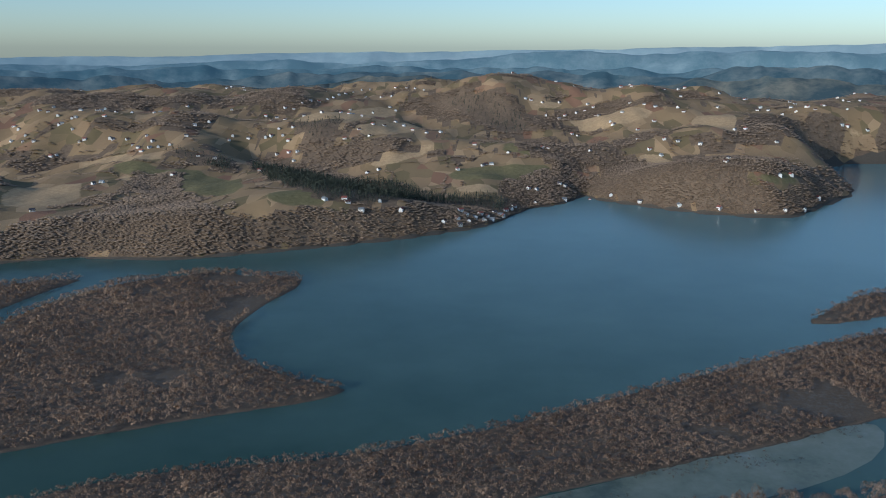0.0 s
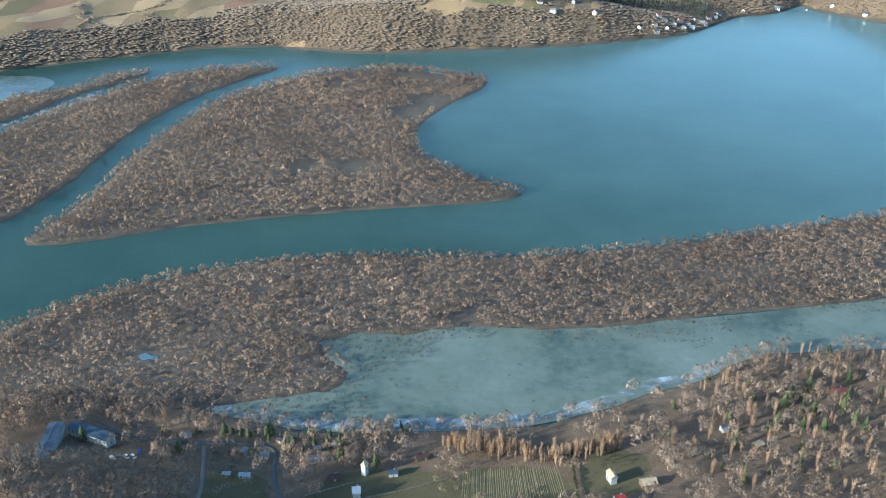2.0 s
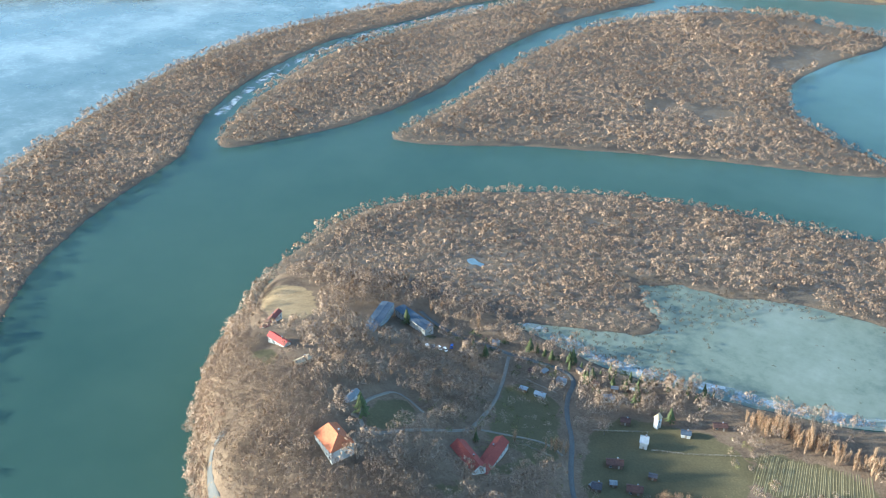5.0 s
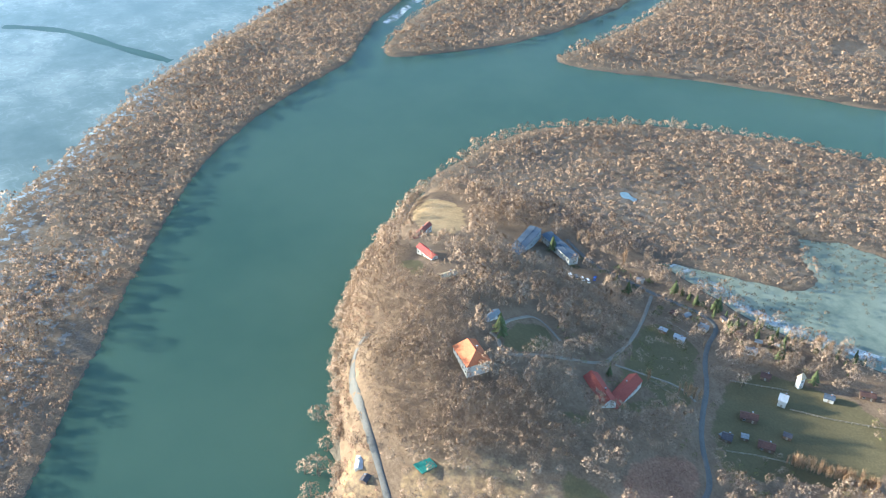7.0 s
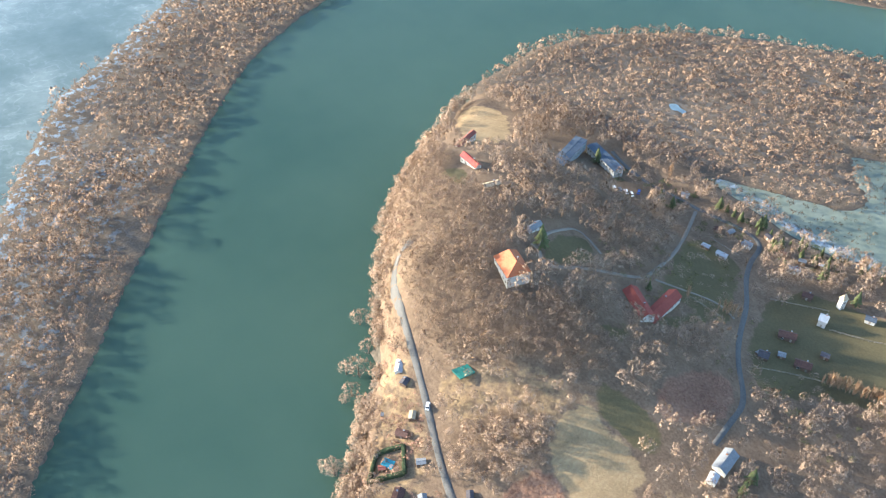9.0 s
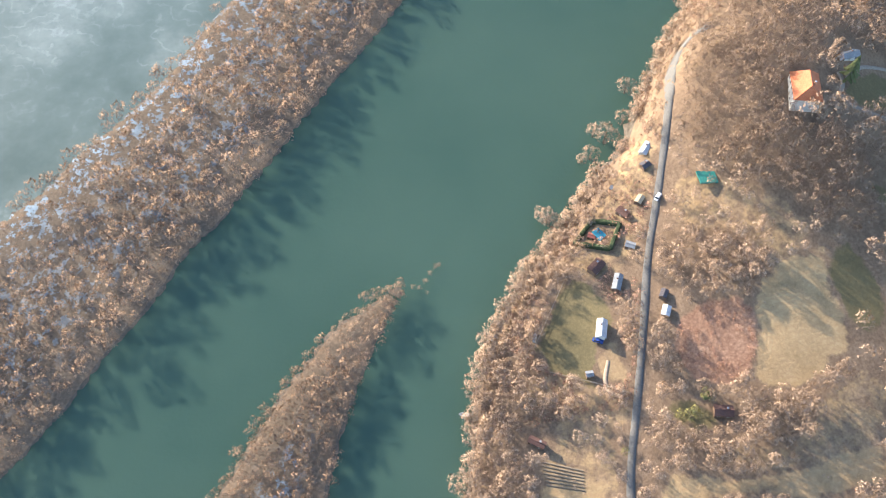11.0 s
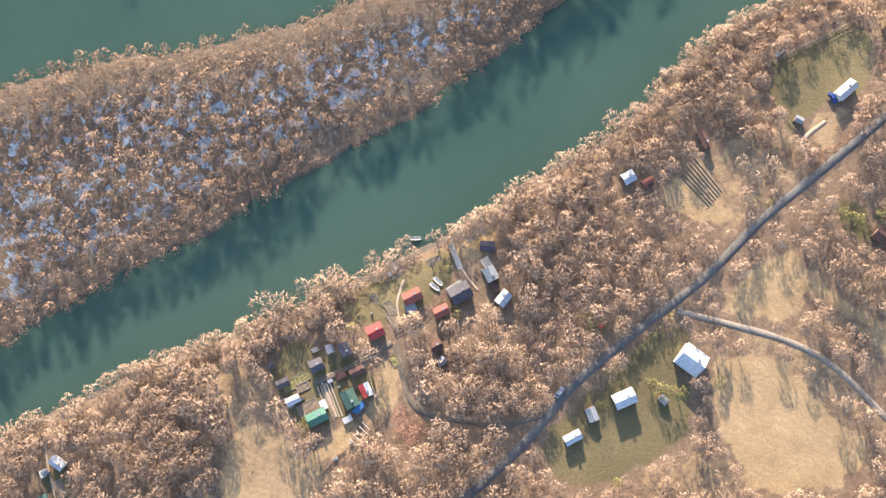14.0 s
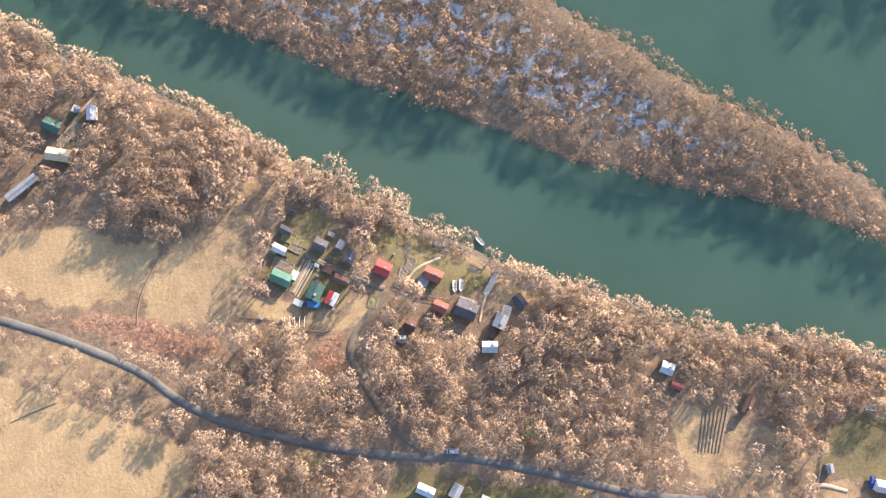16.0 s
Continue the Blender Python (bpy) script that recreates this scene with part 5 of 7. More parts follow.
# bushes in the village gardens
x, y = spots(np.array([(-205, 235), (-60, 235), (0, 300), (-30, 350), (-150, 345), (-230, 320)], float), 5.0, 81)
keep = (fbm(x, y, 22, 3, 82) > 0.05) & (near_line(VILLAGE_ROAD, x, y, 20) > 3) & (near_line(VILLAGE_LANE, x, y, 20) > 2.5) & (near_line(DRIVE, x, y, 20) > 2.5)
for bx, by, r in BUILT:
    keep &= ((x - bx) ** 2 + (y - by) ** 2 > (r * 0.8) ** 2) | (r > 7.5)
leafy = np.random.RandomState(83).rand(len(x)) < 0.5
grove("garden_bushes", x[keep & ~leafy], y[keep & ~leafy], 1.7, SHAPES["village"], TWIG, "leafless brown bushes in the village gardens", "bushes", 84, 0.4, 0.8)
grove("garden_evergreens", x[keep & leafy], y[keep & leafy], 1.5, SHAPES["village"], SHRUB, "dull green evergreen bushes in the village gardens", "bushes", 85, 0.4, 0.9)

# dark firs and yews among the houses by the frozen bay
x, y = spots(np.array([(-262, 322), (-215, 338), (-150, 353), (-95, 374), (-95, 350), (-150, 326), (-200, 320), (-240, 296)], float), 5.2, 91)
keep = (fbm(x, y, 18, 3, 92) > -0.05) & (near_line(VILLAGE_ROAD, x, y, 20) > 3) & (near_line(VILLAGE_LANE, x, y, 20) > 2.5)
for bx, by, r in BUILT:
    keep &= (x - bx) ** 2 + (y - by) ** 2 > (r * 0.75) ** 2
fir = np.random.RandomState(93).rand(len(x)) < 0.4
grove("garden_firs", x[keep & fir], y[keep & fir], 1.7, SHAPES["conifer"], NEEDLES, "dark green firs in the gardens by the bay", "trees", 94, 0.4, 1.4)
grove("garden_yews", x[keep & ~fir], y[keep & ~fir], 1.7, SHAPES["village"], NEEDLES, "dark evergreen bushes in the gardens by the bay", "bushes", 95, 0.4, 0.9)

# brush between the lane and the river
x, y = spots(np.array([(-100, 32), (-160, 62), (-196, 100), (-243, 144), (-300, 190), (-285, 195), (-250, 172), (-246, 155), (-215, 139), (-160, 114), (-100, 92)], float), 2.3, 96)
keep = (fbm(x, y, 12, 3, 97) > 0.02) & (near_line(ROAD, x, y, 20) > 2.2) & (inside(MAINLAND, x, y, 20) > 0.5)
for p in DRY_GRASS + GREEN_GRASS:
    keep &= inside(curve(p, True, 1), x, y, 10) < 0
for bx, by, r in BUILT:
    keep &= (x - bx) ** 2 + (y - by) ** 2 > (r * 0.7) ** 2
grove("lane_brush", x[keep], y[keep], 1.25, SHAPES["shrub"], RUST, "low tangled brown brush between the lane and the river", "scrub", 98, 0.45, 0.6)

# tussocks and low scrub on the dry fields
xs, ys = [], []
for k, outline in enumerate(DRY_GRASS):
    a, b = spots(np.array(outline, float), 3.2, 86 + k, 0.5)
    xs.append(a)
    ys.append(b)
x, y = np.concatenate(xs), np.concatenate(ys)
keep = (fbm(x, y, 20, 3, 87) > 0.2) & (x > -420)
for pts in (ROAD, LANE_EAST, LANE_SHORE):
    keep &= near_line(pts, x, y, 20) > 3
for bx, by, r in BUILT:
    keep &= (x - bx) ** 2 + (y - by) ** 2 > r**2
grove("field_tussocks", x[keep], y[keep], 0.8, SHAPES["shrub"], TWIG, "low brown tussocks and scrub on the dry fields", "grass", 88, 0.5, 0.7)

# willows leaning out over the river
p = curve(SHORE, False, 3)
seg = np.r_[0, np.cumsum(np.hypot(*np.diff(p, axis=0).T))]
s = np.arange(0, seg[-1], 1.9)
rng = np.random.RandomState(31)
x, y = np.interp(s, seg, p[:, 0]) + rng.normal(0, 1.3, len(s)), np.interp(s, seg, p[:, 1]) + rng.normal(0, 1.3, len(s))
keep = (np.hypot(x, y) < 480) & (fbm(x, y, 16, 2, 32) > np.where(np.hypot(x, y) > 170, -0.32, -0.12))
for bx, by, r in BUILT:
    keep &= (x - bx) ** 2 + (y - by) ** 2 > (r + 2.0) ** 2
grove("bank_willows", x[keep], y[keep], 3.5, SHAPES["near"], TWIG, "leafless willows leaning over the river bank", "woods", 33, 0.4, 0.9)

# far hillsides
FAR_TREES = []
rng = np.random.RandomState(12)
for count, r0, r1 in ((150000, 1100, 1950), (100000, 1900, 3600)):
    ang, r = rng.uniform(-0.78, 0.6, count), np.sqrt(rng.uniform(r0**2, r1**2, count))
    px, py = r * np.sin(ang), r * np.cos(ang)
    keep = hill_wood(px, py)
    FAR_TREES.append((px[keep], py[keep]))
x, y = np.concatenate([p[0] for p in FAR_TREES]), np.concatenate([p[1] for p in FAR_TREES])
green = np.max([inside(np.array(p, float), x, y, 30) for p in FAR_CONIFERS_AND_SHADE], 0) + 14 * fbm(x, y, 40, 3, 66) > 0
keep = ~green | (rng.rand(len(x)) < 0.5)
x, y, green = x[keep], y[keep], green[keep]
close = np.hypot(x, y) < 1950
grove("shore_woods", x[close & ~green], y[close & ~green], 2.8, SHAPES["far"], FAR_TWIG, "brown leafless woods on the slopes across the lake", "woods", 72, 0.4, 0.48)
grove("hill_woods", x[~green & ~close], y[~green & ~close], 3.9, SHAPES["far"], FAR_TWIG, "brown leafless woods on the far hills", "woods", 70, 0.4, 0.5)
# dark needles give real conifer woods and also the shaded valley's darkness
grove("hill_conifers", x[green], y[green], 3.4, SHAPES["far_conifer"], FAR_NEEDLES, "dark conifer woods on the far hills, some standing in for valley shade", "woods", 71, 0.4, 1.3)


# ---- the village on the far hills ----
FAR_WHITE = simple("whitewash", (0.66, 0.64, 0.6), (0.82, 0.8, 0.76), 0.3)


def far_house(seed):
    rng = np.random.RandomState(seed)
    a, b, h, t = rng.uniform(3.4, 5.2), rng.uniform(2.7, 3.5), rng.uniform(2.8, 4.2), rng.uniform(1.8, 2.6)
    home = new("farmhouse")
    bm = bmesh.new()
    box(bm, -a, a, -b, b, -3, h)
    for s in (-1, 1):
        v = [bm.verts.new(p) for p in ((s * a, -b, h), (s * a, b, h), (s * a, 0, h + t))]
        bm.faces.new(v if s > 0 else v[::-1])
    part("wall", bm, FAR_WHITE, home)
    for s in (-1, 1):
        bm = bmesh.new()
        ring = [(-a - 0.6, s * (b + 0.6), h - 0.4), (a + 0.6, s * (b + 0.6), h - 0.4), (a + 0.6, 0, h + t), (-a - 0.6, 0, h + t)]
        prism(bm, ring if s < 0 else ring[::-1], 0, 0.3)
        part("roof", bm, ROOFS[("red_faded", "brown", "slate", "grey")[seed % 4]], home)
    for k in (-1, 1):
        bm = bmesh.new()
        box(bm, k * a * 0.5 - 0.7, k * a * 0.5 + 0.7, -b - 0.06, -b + 0.06, 1, 2.6)
        part("window", bm, GLASS, home)
    return tagged(home, "small white farmhouse on a far hillside", "house", "hillside houses")


models = [far_house(s) for s in range(4)]
spots_far = [p for group in HAMLETS for p in group]
for k, (px, py) in enumerate(curve(FAR_SHORE[10:15] + FAR_SHORE[16:23], False, 2)[::3]):
    spots_far.append((px - 4 + 6 * math.sin(k), py + 12 + 5 * math.cos(3 * k)))
while len(spots_far) < 330:
    ang, r = rng.uniform(-0.62, 0.62), math.sqrt(rng.uniform(1500**2, 3500**2))
    px, py = r * math.sin(ang), r * math.cos(ang)
    if inside(FAR_LAND, np.array([px]), np.array([py]), 60)[0] > 40 and fbm(np.array([px]), np.array([py]), 260, 3, 90)[0] > 0.08 and not hill_wood(np.array([px]), np.array([py]))[0]:
        spots_far.append((px, py))
for k, (px, py) in enumerate(spots_far):
    m = pose(px, py, float(ground(px, py)), 0, 0, rng.uniform(0, 180))
    if k < 4:
        models[k].matrix_world = m
    else:
        copy_thing(models[k % 4], m)


# ---- horizon ridges: distance haze painted into their colours and a faint glow ----
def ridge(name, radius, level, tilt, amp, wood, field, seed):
    m, nt, b = mat(name + "_painted_haze", 1.0, 0, 0)
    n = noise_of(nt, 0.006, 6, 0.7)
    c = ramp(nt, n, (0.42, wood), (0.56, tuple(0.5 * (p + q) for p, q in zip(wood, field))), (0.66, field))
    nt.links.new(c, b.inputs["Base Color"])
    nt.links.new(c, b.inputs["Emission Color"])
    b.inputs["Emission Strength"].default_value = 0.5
    g = np.linspace(-1.15, 0.75, 700)
    top = level + tilt * g + amp * (fbm(g * 4000, g * 0, 1100, 5, seed) + 0.35 * fbm(g * 4000, g * 0 + 50, 130, 3, seed + 1))
    rows = []
    for k, (dr, f) in enumerate(((-360, 0.0), (-240, 0.4), (-120, 0.78), (-50, 0.95), (0, 1.0))):
        rr = radius + dr + 90 * fbm(g * 4000, g * 0 + k * 300, 300, 4, seed + 5)
        wave = 1 + 0.12 * fbm(g * 4000, g * 0 + k * 130, 260, 3, seed + 9) * (f < 1)
        rows.append(np.stack([rr * np.sin(g), rr * np.cos(g), -20 + (top + 20) * f * wave], -1))
    v = np.stack(rows, 0)
    i = np.arange(v.shape[0] * v.shape[1]).reshape(v.shape[:2])
    f = np.stack([i[:-1, :-1], i[:-1, 1:], i[1:, 1:], i[1:, :-1]], -1).reshape(-1, 4)
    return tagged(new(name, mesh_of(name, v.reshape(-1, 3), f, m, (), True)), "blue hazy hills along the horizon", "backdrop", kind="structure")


# farther ridges get paler, bluer wood and field colours for more haze
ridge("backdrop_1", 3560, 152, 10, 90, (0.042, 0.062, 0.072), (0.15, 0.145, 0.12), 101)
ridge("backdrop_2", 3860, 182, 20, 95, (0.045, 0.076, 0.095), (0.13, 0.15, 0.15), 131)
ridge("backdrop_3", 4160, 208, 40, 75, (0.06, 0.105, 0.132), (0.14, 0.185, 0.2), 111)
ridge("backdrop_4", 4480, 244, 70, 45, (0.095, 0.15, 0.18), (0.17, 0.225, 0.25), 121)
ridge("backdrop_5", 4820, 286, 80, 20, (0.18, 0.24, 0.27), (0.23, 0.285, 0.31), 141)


# ---- gardens, fences and single plants ----
HEDGE_POOL = [(-170.8, 88.3), (-178.7, 97.6), (-173.1, 107.2), (-163.8, 100.8), (-170.8, 88.3)]
FENCE_LAWN = [(-127.9, 58.9), (-159.1, 82.3)]
FENCE_YARD = [(-120.1, 64.7), (-112.1, 79.5), (-104.8, 91.8)]
FENCE_GARDEN = [(70.4, -12.7), (58.0, -22.8), (50.5, -27.3)]
FENCE_PLOT = [(69.0, -11.6), (59.6, -9.3), (50.8, -3.9), (39.8, -0.1), (32.0, -7.9)]
FENCE_CABIN = [(13.8, -12.1), (3.3, -5.0), (-4.1, -2.5)]
POPLARS_FIELD = [(-89.7, 274.1), (-58.3, 291.1)]
POPLARS_SHORE = [(-76.7, 358.4), (-57.6, 357.6), (-37.2, 362.4)]
POPLARS_EAST = [(-8.7, 365.3), (14.1, 380.8)]
POPLARS_LANE = [(-144.3, 269.5), (-135.0, 274.9)]
HEDGEROW = [(-12.7, 367.7), (-5.1, 327.6)]
BRUSH_PILE = [(-21.9, -10.8), (-34.7, -5.1), (-34.6, -0.2), (-29.4, 0.8), (-24.2, -3.3)]
BEDS = [(-79.1, 52.2), (-88.8, 52.7), (-82.3, 66.3), (-74.4, 64.7)]
SLAB = [(-15.5, -1.7), (-21.9, -9.2)]
POOL_TEAL = [(-182.6, 139.4), (-180.9, 146.6), (-175.7, 146.3), (-176.7, 139.3)]
POOL_GARDEN = [(-173.0, 95.8), (-174.5, 99.0), (-170.3, 101.2), (-168.3, 97.9)]
GREENHOUSE = [(53.2, -8.0), (46.3, -6.9), (47.3, -3.6), (53.4, -4.9)]
TARP = [(45.0, -12.2), (40.1, -10.8), (40.9, -8.8), (45.0, -9.8)]
ICE_CRACK = [(-857.9, 193.9), (-834.4, 216.8), (-799.5, 240.3), (-744.4, 254.0), (-681.0, 276.7)]
CHANNEL_ICE = [(-627.4, 470.9), (-655.0, 525.8), (-684.0, 606.6), (-697.8, 709.1), (-683.1, 815.5), (-657.7, 950.6)]
PATH_STEPS = [(11.2, -11.2), (6.1, -15.4), (0.9, -16.9), (-4.9, -17.5)]
PATH_CABINS = [(42.4, -28.0), (35.7, -21.8), (25.2, -14.5), (17.5, -10.5)]
PATH_WEST = [(120.6, -85.0), (109.0, -95.5), (101.5, -102.0)]
PATH_SLIP = [(-16.0, -2.0), (-13.4, 2.4), (-10.9, 8.8)]
PATH_BED = [(41.4, -25.0), (45.4, -20.6), (49.5, -15.5)]
PATH_LAWN = [(-119.5, 86.8), (-109.1, 81.7), (-103.6, 89.0)]
FENCE_VILLAGE_A = [(-136.3, 300.5), (-113.3, 319.4)]
FENCE_VILLAGE_B = [(-107.5, 306.9), (-93.3, 315.5), (-71.2, 331.2)]
FENCE_VILLAGE_C = [(-113.4, 253.5), (-102.0, 265.8), (-88.6, 276.8)]
FENCE_VILLAGE_D = [(-184.1, 314.5), (-166.3, 314.9)]
FENCE_VILLAGE_E = [(-157.3, 263.6), (-138.1, 266.9)]
FENCE_ROW_A = [(41.7, -26.7), (32.1, -19.5), (23.5, -13.1)]
FENCE_ROW_B = [(35.2, -26.2), (27.9, -21.0), (19.6, -14.7)]
FENCE_BANK = [(22.4, -33.0), (15.6, -27.8)]
FENCE_STEP = [(13.6, -12.7), (7.4, -9.4), (0.1, -5.9)]
FENCE_TOP = [(3.2, -26.8), (-1.0, -21.1), (-7.5, -18.6)]
FENCE_WEST = [(53.0, -35.5), (56.4, -29.9), (60.4, -24.9)]
FENCE_SOUTH = [(36.8, -7.3), (28.6, -15.2)]
FENCE_SLIP = [(-6.6, -2.9), (-14.7, 0.5)]
TRACK_GULLY = [(149.5, 8.0), (141.2, 6.0), (133.3, 4.5)]
TRACK_DRY = [(86.2, -44.1), (93.5, -35.6), (101.5, -24.3), (103.5, -14.8)]
JETTY = [(4.2, -33.7), (4.2, -30.4)]
FIELD_ROWS = [(-65.3, 341.2), (-18.4, 355.5), (-10.5, 331.4), (-59.7, 307.6)]

def z_at(x, y):
    return max(float(ground(x, y)), 0.0)


def plant(name, x, y, r, high, shapes, material, label, category, group=""):
    """A single tree or bush of crown radius r, with its crown and, where it shows, its trunk."""
    k = int(abs(x * 7 + y * 3))
    v, f, nrm = shapes[k % len(shapes)]
    key = (name, k % len(shapes))
    if key not in PLANTS:
        PLANTS[key] = mesh_of("crown", v, f, material, [("tone", np.full(len(v), 0.55))], True, nrm)
    ob = new(name)
    ob.matrix_world = Matrix.Translation((x, y, z_at(x, y))) @ pose(0, 0, 0, 0, 0, (k * 37) % 360) @ Matrix.Diagonal((r, r, high, 1))
    tagged(ob, label, category, group)
    new("crown", PLANTS[key]).parent = ob
    if ("trunk",) not in PLANTS:
        bm = bmesh.new()
        bmesh.ops.create_cone(bm, cap_ends=True, segments=6, radius1=0.07, radius2=0.03, depth=1.4, matrix=Matrix.Translation((0, 0, 0.6)))
        me = bpy.data.meshes.new("trunk")
        bm.to_mesh(me)
        bm.free()
        me.materials.append(BARK)
        PLANTS[("trunk",)] = me
    stem = new("trunk", PLANTS[("trunk",)])
    stem.parent = ob
    if name == "poplar":
        stem.scale = (0.2, 0.2, 0.5)
    return ob


PLANTS = {}


def poplar(x, y, h):
    return plant("poplar", x, y, h * (1.3 if h > 8.9 else 0.9), h, SHAPES["poplar"], PALE_TWIG, "tall leafless pale poplar catching the low sun", "tree", "poplars")


def conifer(x, y, h):
    return plant("spruce", x, y, h * 0.46, h * 0.48, SHAPES["conifer"], NEEDLES, "dark green spruce among bare trees", "tree", "spruces")


def shrub(x, y, r):
    return plant("garden_shrub", x, y, r, r * 0.9, SHAPES["near"], SHRUB, "yellow-green evergreen garden shrub", "shrub", "garden shrubs")


def bush(x, y, r):
    return plant("willow_bush", x, y, r, r * 0.8, SHAPES["near"], TWIG, "leafless brown willow bush at the water's edge", "bush", "water's edge bushes")


def stump(x, y, r):
    return plant("reed_clump", x, y, r, r * 0.7, SHAPES["mid"], WILLOW, "low tangle of brown reeds standing in the river", "reeds", "reed clumps")


CAR_PAINT = [simple("white_car_paint", (0.6, 0.6, 0.6), (0.75, 0.75, 0.75), 2, 0.25, 0, 0), simple("silver_car_paint", (0.3, 0.31, 0.33), (0.42, 0.43, 0.45), 2, 0.25, 0.4, 0), simple("blue_car_paint", (0.03, 0.06, 0.22), (0.05, 0.1, 0.32), 2, 0.25, 0, 0)]
RUBBER = simple("tyre_rubber", (0.015, 0.015, 0.015), (0.04, 0.04, 0.04), 8)


def car(x, y, turn, paint):
    ob = new("car")
    ob.matrix_world = pose(x, y, z_at(x, y) + 0.28, 0, 0, turn)
    tagged(ob, f"{('white', 'silver', 'dark blue')[paint]} car parked on a gravel yard", "car")
    bm = bmesh.new()
    box(bm, -2.1, 2.1, -0.85, 0.85, 0.28, 0.85)
    bmesh.ops.bevel(bm, geom=list(bm.edges), offset=0.14, segments=2, affect="EDGES")
    part("body", bm, CAR_PAINT[paint], ob)
    bm = bmesh.new()
    ring = [(-1.5, -0.72), (0.9, -0.72), (0.9, 0.72), (-1.5, 0.72)]
    lo = [bm.verts.new((px, py, 0.84)) for px, py in ring]
    hi = [bm.verts.new((px * 0.72, py * 0.85, 1.4)) for px, py in ring]
    for i in range(4):
        bm.faces.new([lo[i], lo[(i + 1) % 4], hi[(i + 1) % 4], hi[i]])
    bm.faces.new(hi)
    part("windows", bm, GLASS, ob)
    bm = bmesh.new()
    box(bm, -1.05, 0.62, -0.6, 0.6, 1.39, 1.46)
    part("roof", bm, CAR_PAINT[paint], ob)
    for sx in (-1.3, 1.3):
        for sy in (-0.8, 0.8):
            bm = bmesh.new()
            bmesh.ops.create_cone(bm, cap_ends=True, segments=14, radius1=0.32, radius2=0.32, depth=0.2, matrix=Matrix.Translation((sx, sy, 0.32)) @ Matrix.Rotation(math.pi / 2, 4, "X"))
            tyre = part("wheel", bm, RUBBER, ob)
            bm = bmesh.new()
            bmesh.ops.create_cone(bm, cap_ends=True, segments=10, radius1=0.19, radius2=0.17, depth=0.23, matrix=Matrix.Translation((sx, sy, 0.32)) @ Matrix.Rotation(math.pi / 2, 4, "X"))
            part("rim", bm, CAR_PAINT[1], tyre)
    return ob


def boat(x, y, turn):
    ob = new("rowing_boat")
    ob.matrix_world = pose(x, y, z_at(x, y) + 0.08, 0, 0, turn)
    tagged(ob, "small pale rowing boat drawn up on the bank", "boat", "boats")
    bm = bmesh.new()
    rows = []
    for s in np.linspace(-1, 1, 9):
        w = 0.7 * (1 - max(s, -0.6) ** 4) + 0.04
        rows.append([bm.verts.new((2.1 * s, w * u, h)) for u, h in ((-1, 0.5), (-0.7, 0.05), (0.7, 0.05), (1, 0.5), (0.88, 0.5), (0.6, 0.14), (-0.6, 0.14), (-0.88, 0.5))])
    for a, b in zip(rows[:-1], rows[1:]):
        for i in range(8):
            bm.faces.new([a[i], b[i], b[(i + 1) % 8], a[(i + 1) % 8]])
    part("hull", bm, WALLS["white"], ob)
    for s in (-0.8, 0.5):
        bm = bmesh.new()
        box(bm, s - 0.15, s + 0.15, -0.58, 0.58, 0.32, 0.37)
        part("bench", bm, PLANK, ob)
    return ob


def fence(name, pts, high, material, label, step=2.5):
    """Posts and rails along a line."""
    ob = new(name)
    ob.matrix_world = Matrix.Translation((pts[0][0], pts[0][1], z_at(*pts[0])))
    back = ob.matrix_world.inverted()
    tagged(ob, label, "fence")
    p = np.array(pts, float)
    seg = np.r_[0, np.cumsum(np.hypot(*np.diff(p, axis=0).T))]
    s = np.arange(0, seg[-1] + 0.01, step)
    q = [Vector((np.interp(d, seg, p[:, 0]), np.interp(d, seg, p[:, 1]), 0)) for d in s]
    for v in q:
        v.z = z_at(v.x, v.y)
    bm = bmesh.new()
    box(bm, -0.07, 0.07, -0.07, 0.07, -0.3, high)
    post = bpy.data.meshes.new("post")
    bm.to_mesh(post)
    bm.free()
    post.materials.append(material)
    for v in q:
        o = new("post", post)
        o.parent = ob
        o.matrix_local = back @ Matrix.Translation(v)
    for a, b in zip(q[:-1], q[1:]):
        for h in (0.45, 0.92):
            bm = bmesh.new()
            n = Vector((b.y - a.y, a.x - b.x, 0)).normalized() * 0.03
            ring = [back @ (v + k * n + Vector((0, 0, high * h))) for v, k in ((a, -1), (b, -1), (b, 1), (a, 1))]
            prism(bm, ring, 0, 0.14)
            part("rail", bm, material, ob)
    return ob


fence("board_fence", FENCE_LAWN, 1.3, PLANK, "weathered board fence along a lawn")
fence("post_fence", FENCE_YARD, 1.0, PLANK, "low weathered post-and-rail fence by a yard")
fence("garden_fence", FENCE_GARDEN, 1.2, PLANK, "weathered wooden fence along the gardens")
fence("plot_fence", FENCE_PLOT, 0.7, PLANK, "low pale timber edging round a garden plot")
fence("cabin_fence", FENCE_CABIN, 1.1, PLANK, "wooden fence before the riverside cabins")


def hedge(name, pts, r, label):
    p = np.array(pts, float)
    seg = np.r_[0, np.cumsum(np.hypot(*np.diff(p, axis=0).T))]
    s = np.arange(0, seg[-1], r * 0.7)
    rng = np.random.RandomState(5)
    x, y = np.interp(s, seg, p[:, 0]) + rng.normal(0, 0.15, len(s)), np.interp(s, seg, p[:, 1]) + rng.normal(0, 0.15, len(s))
    return tagged(grove(name, x, y, r, SHAPES["mid"], NEEDLES, label, "hedge", 90, 0.2, 0.9), kind="stuff")


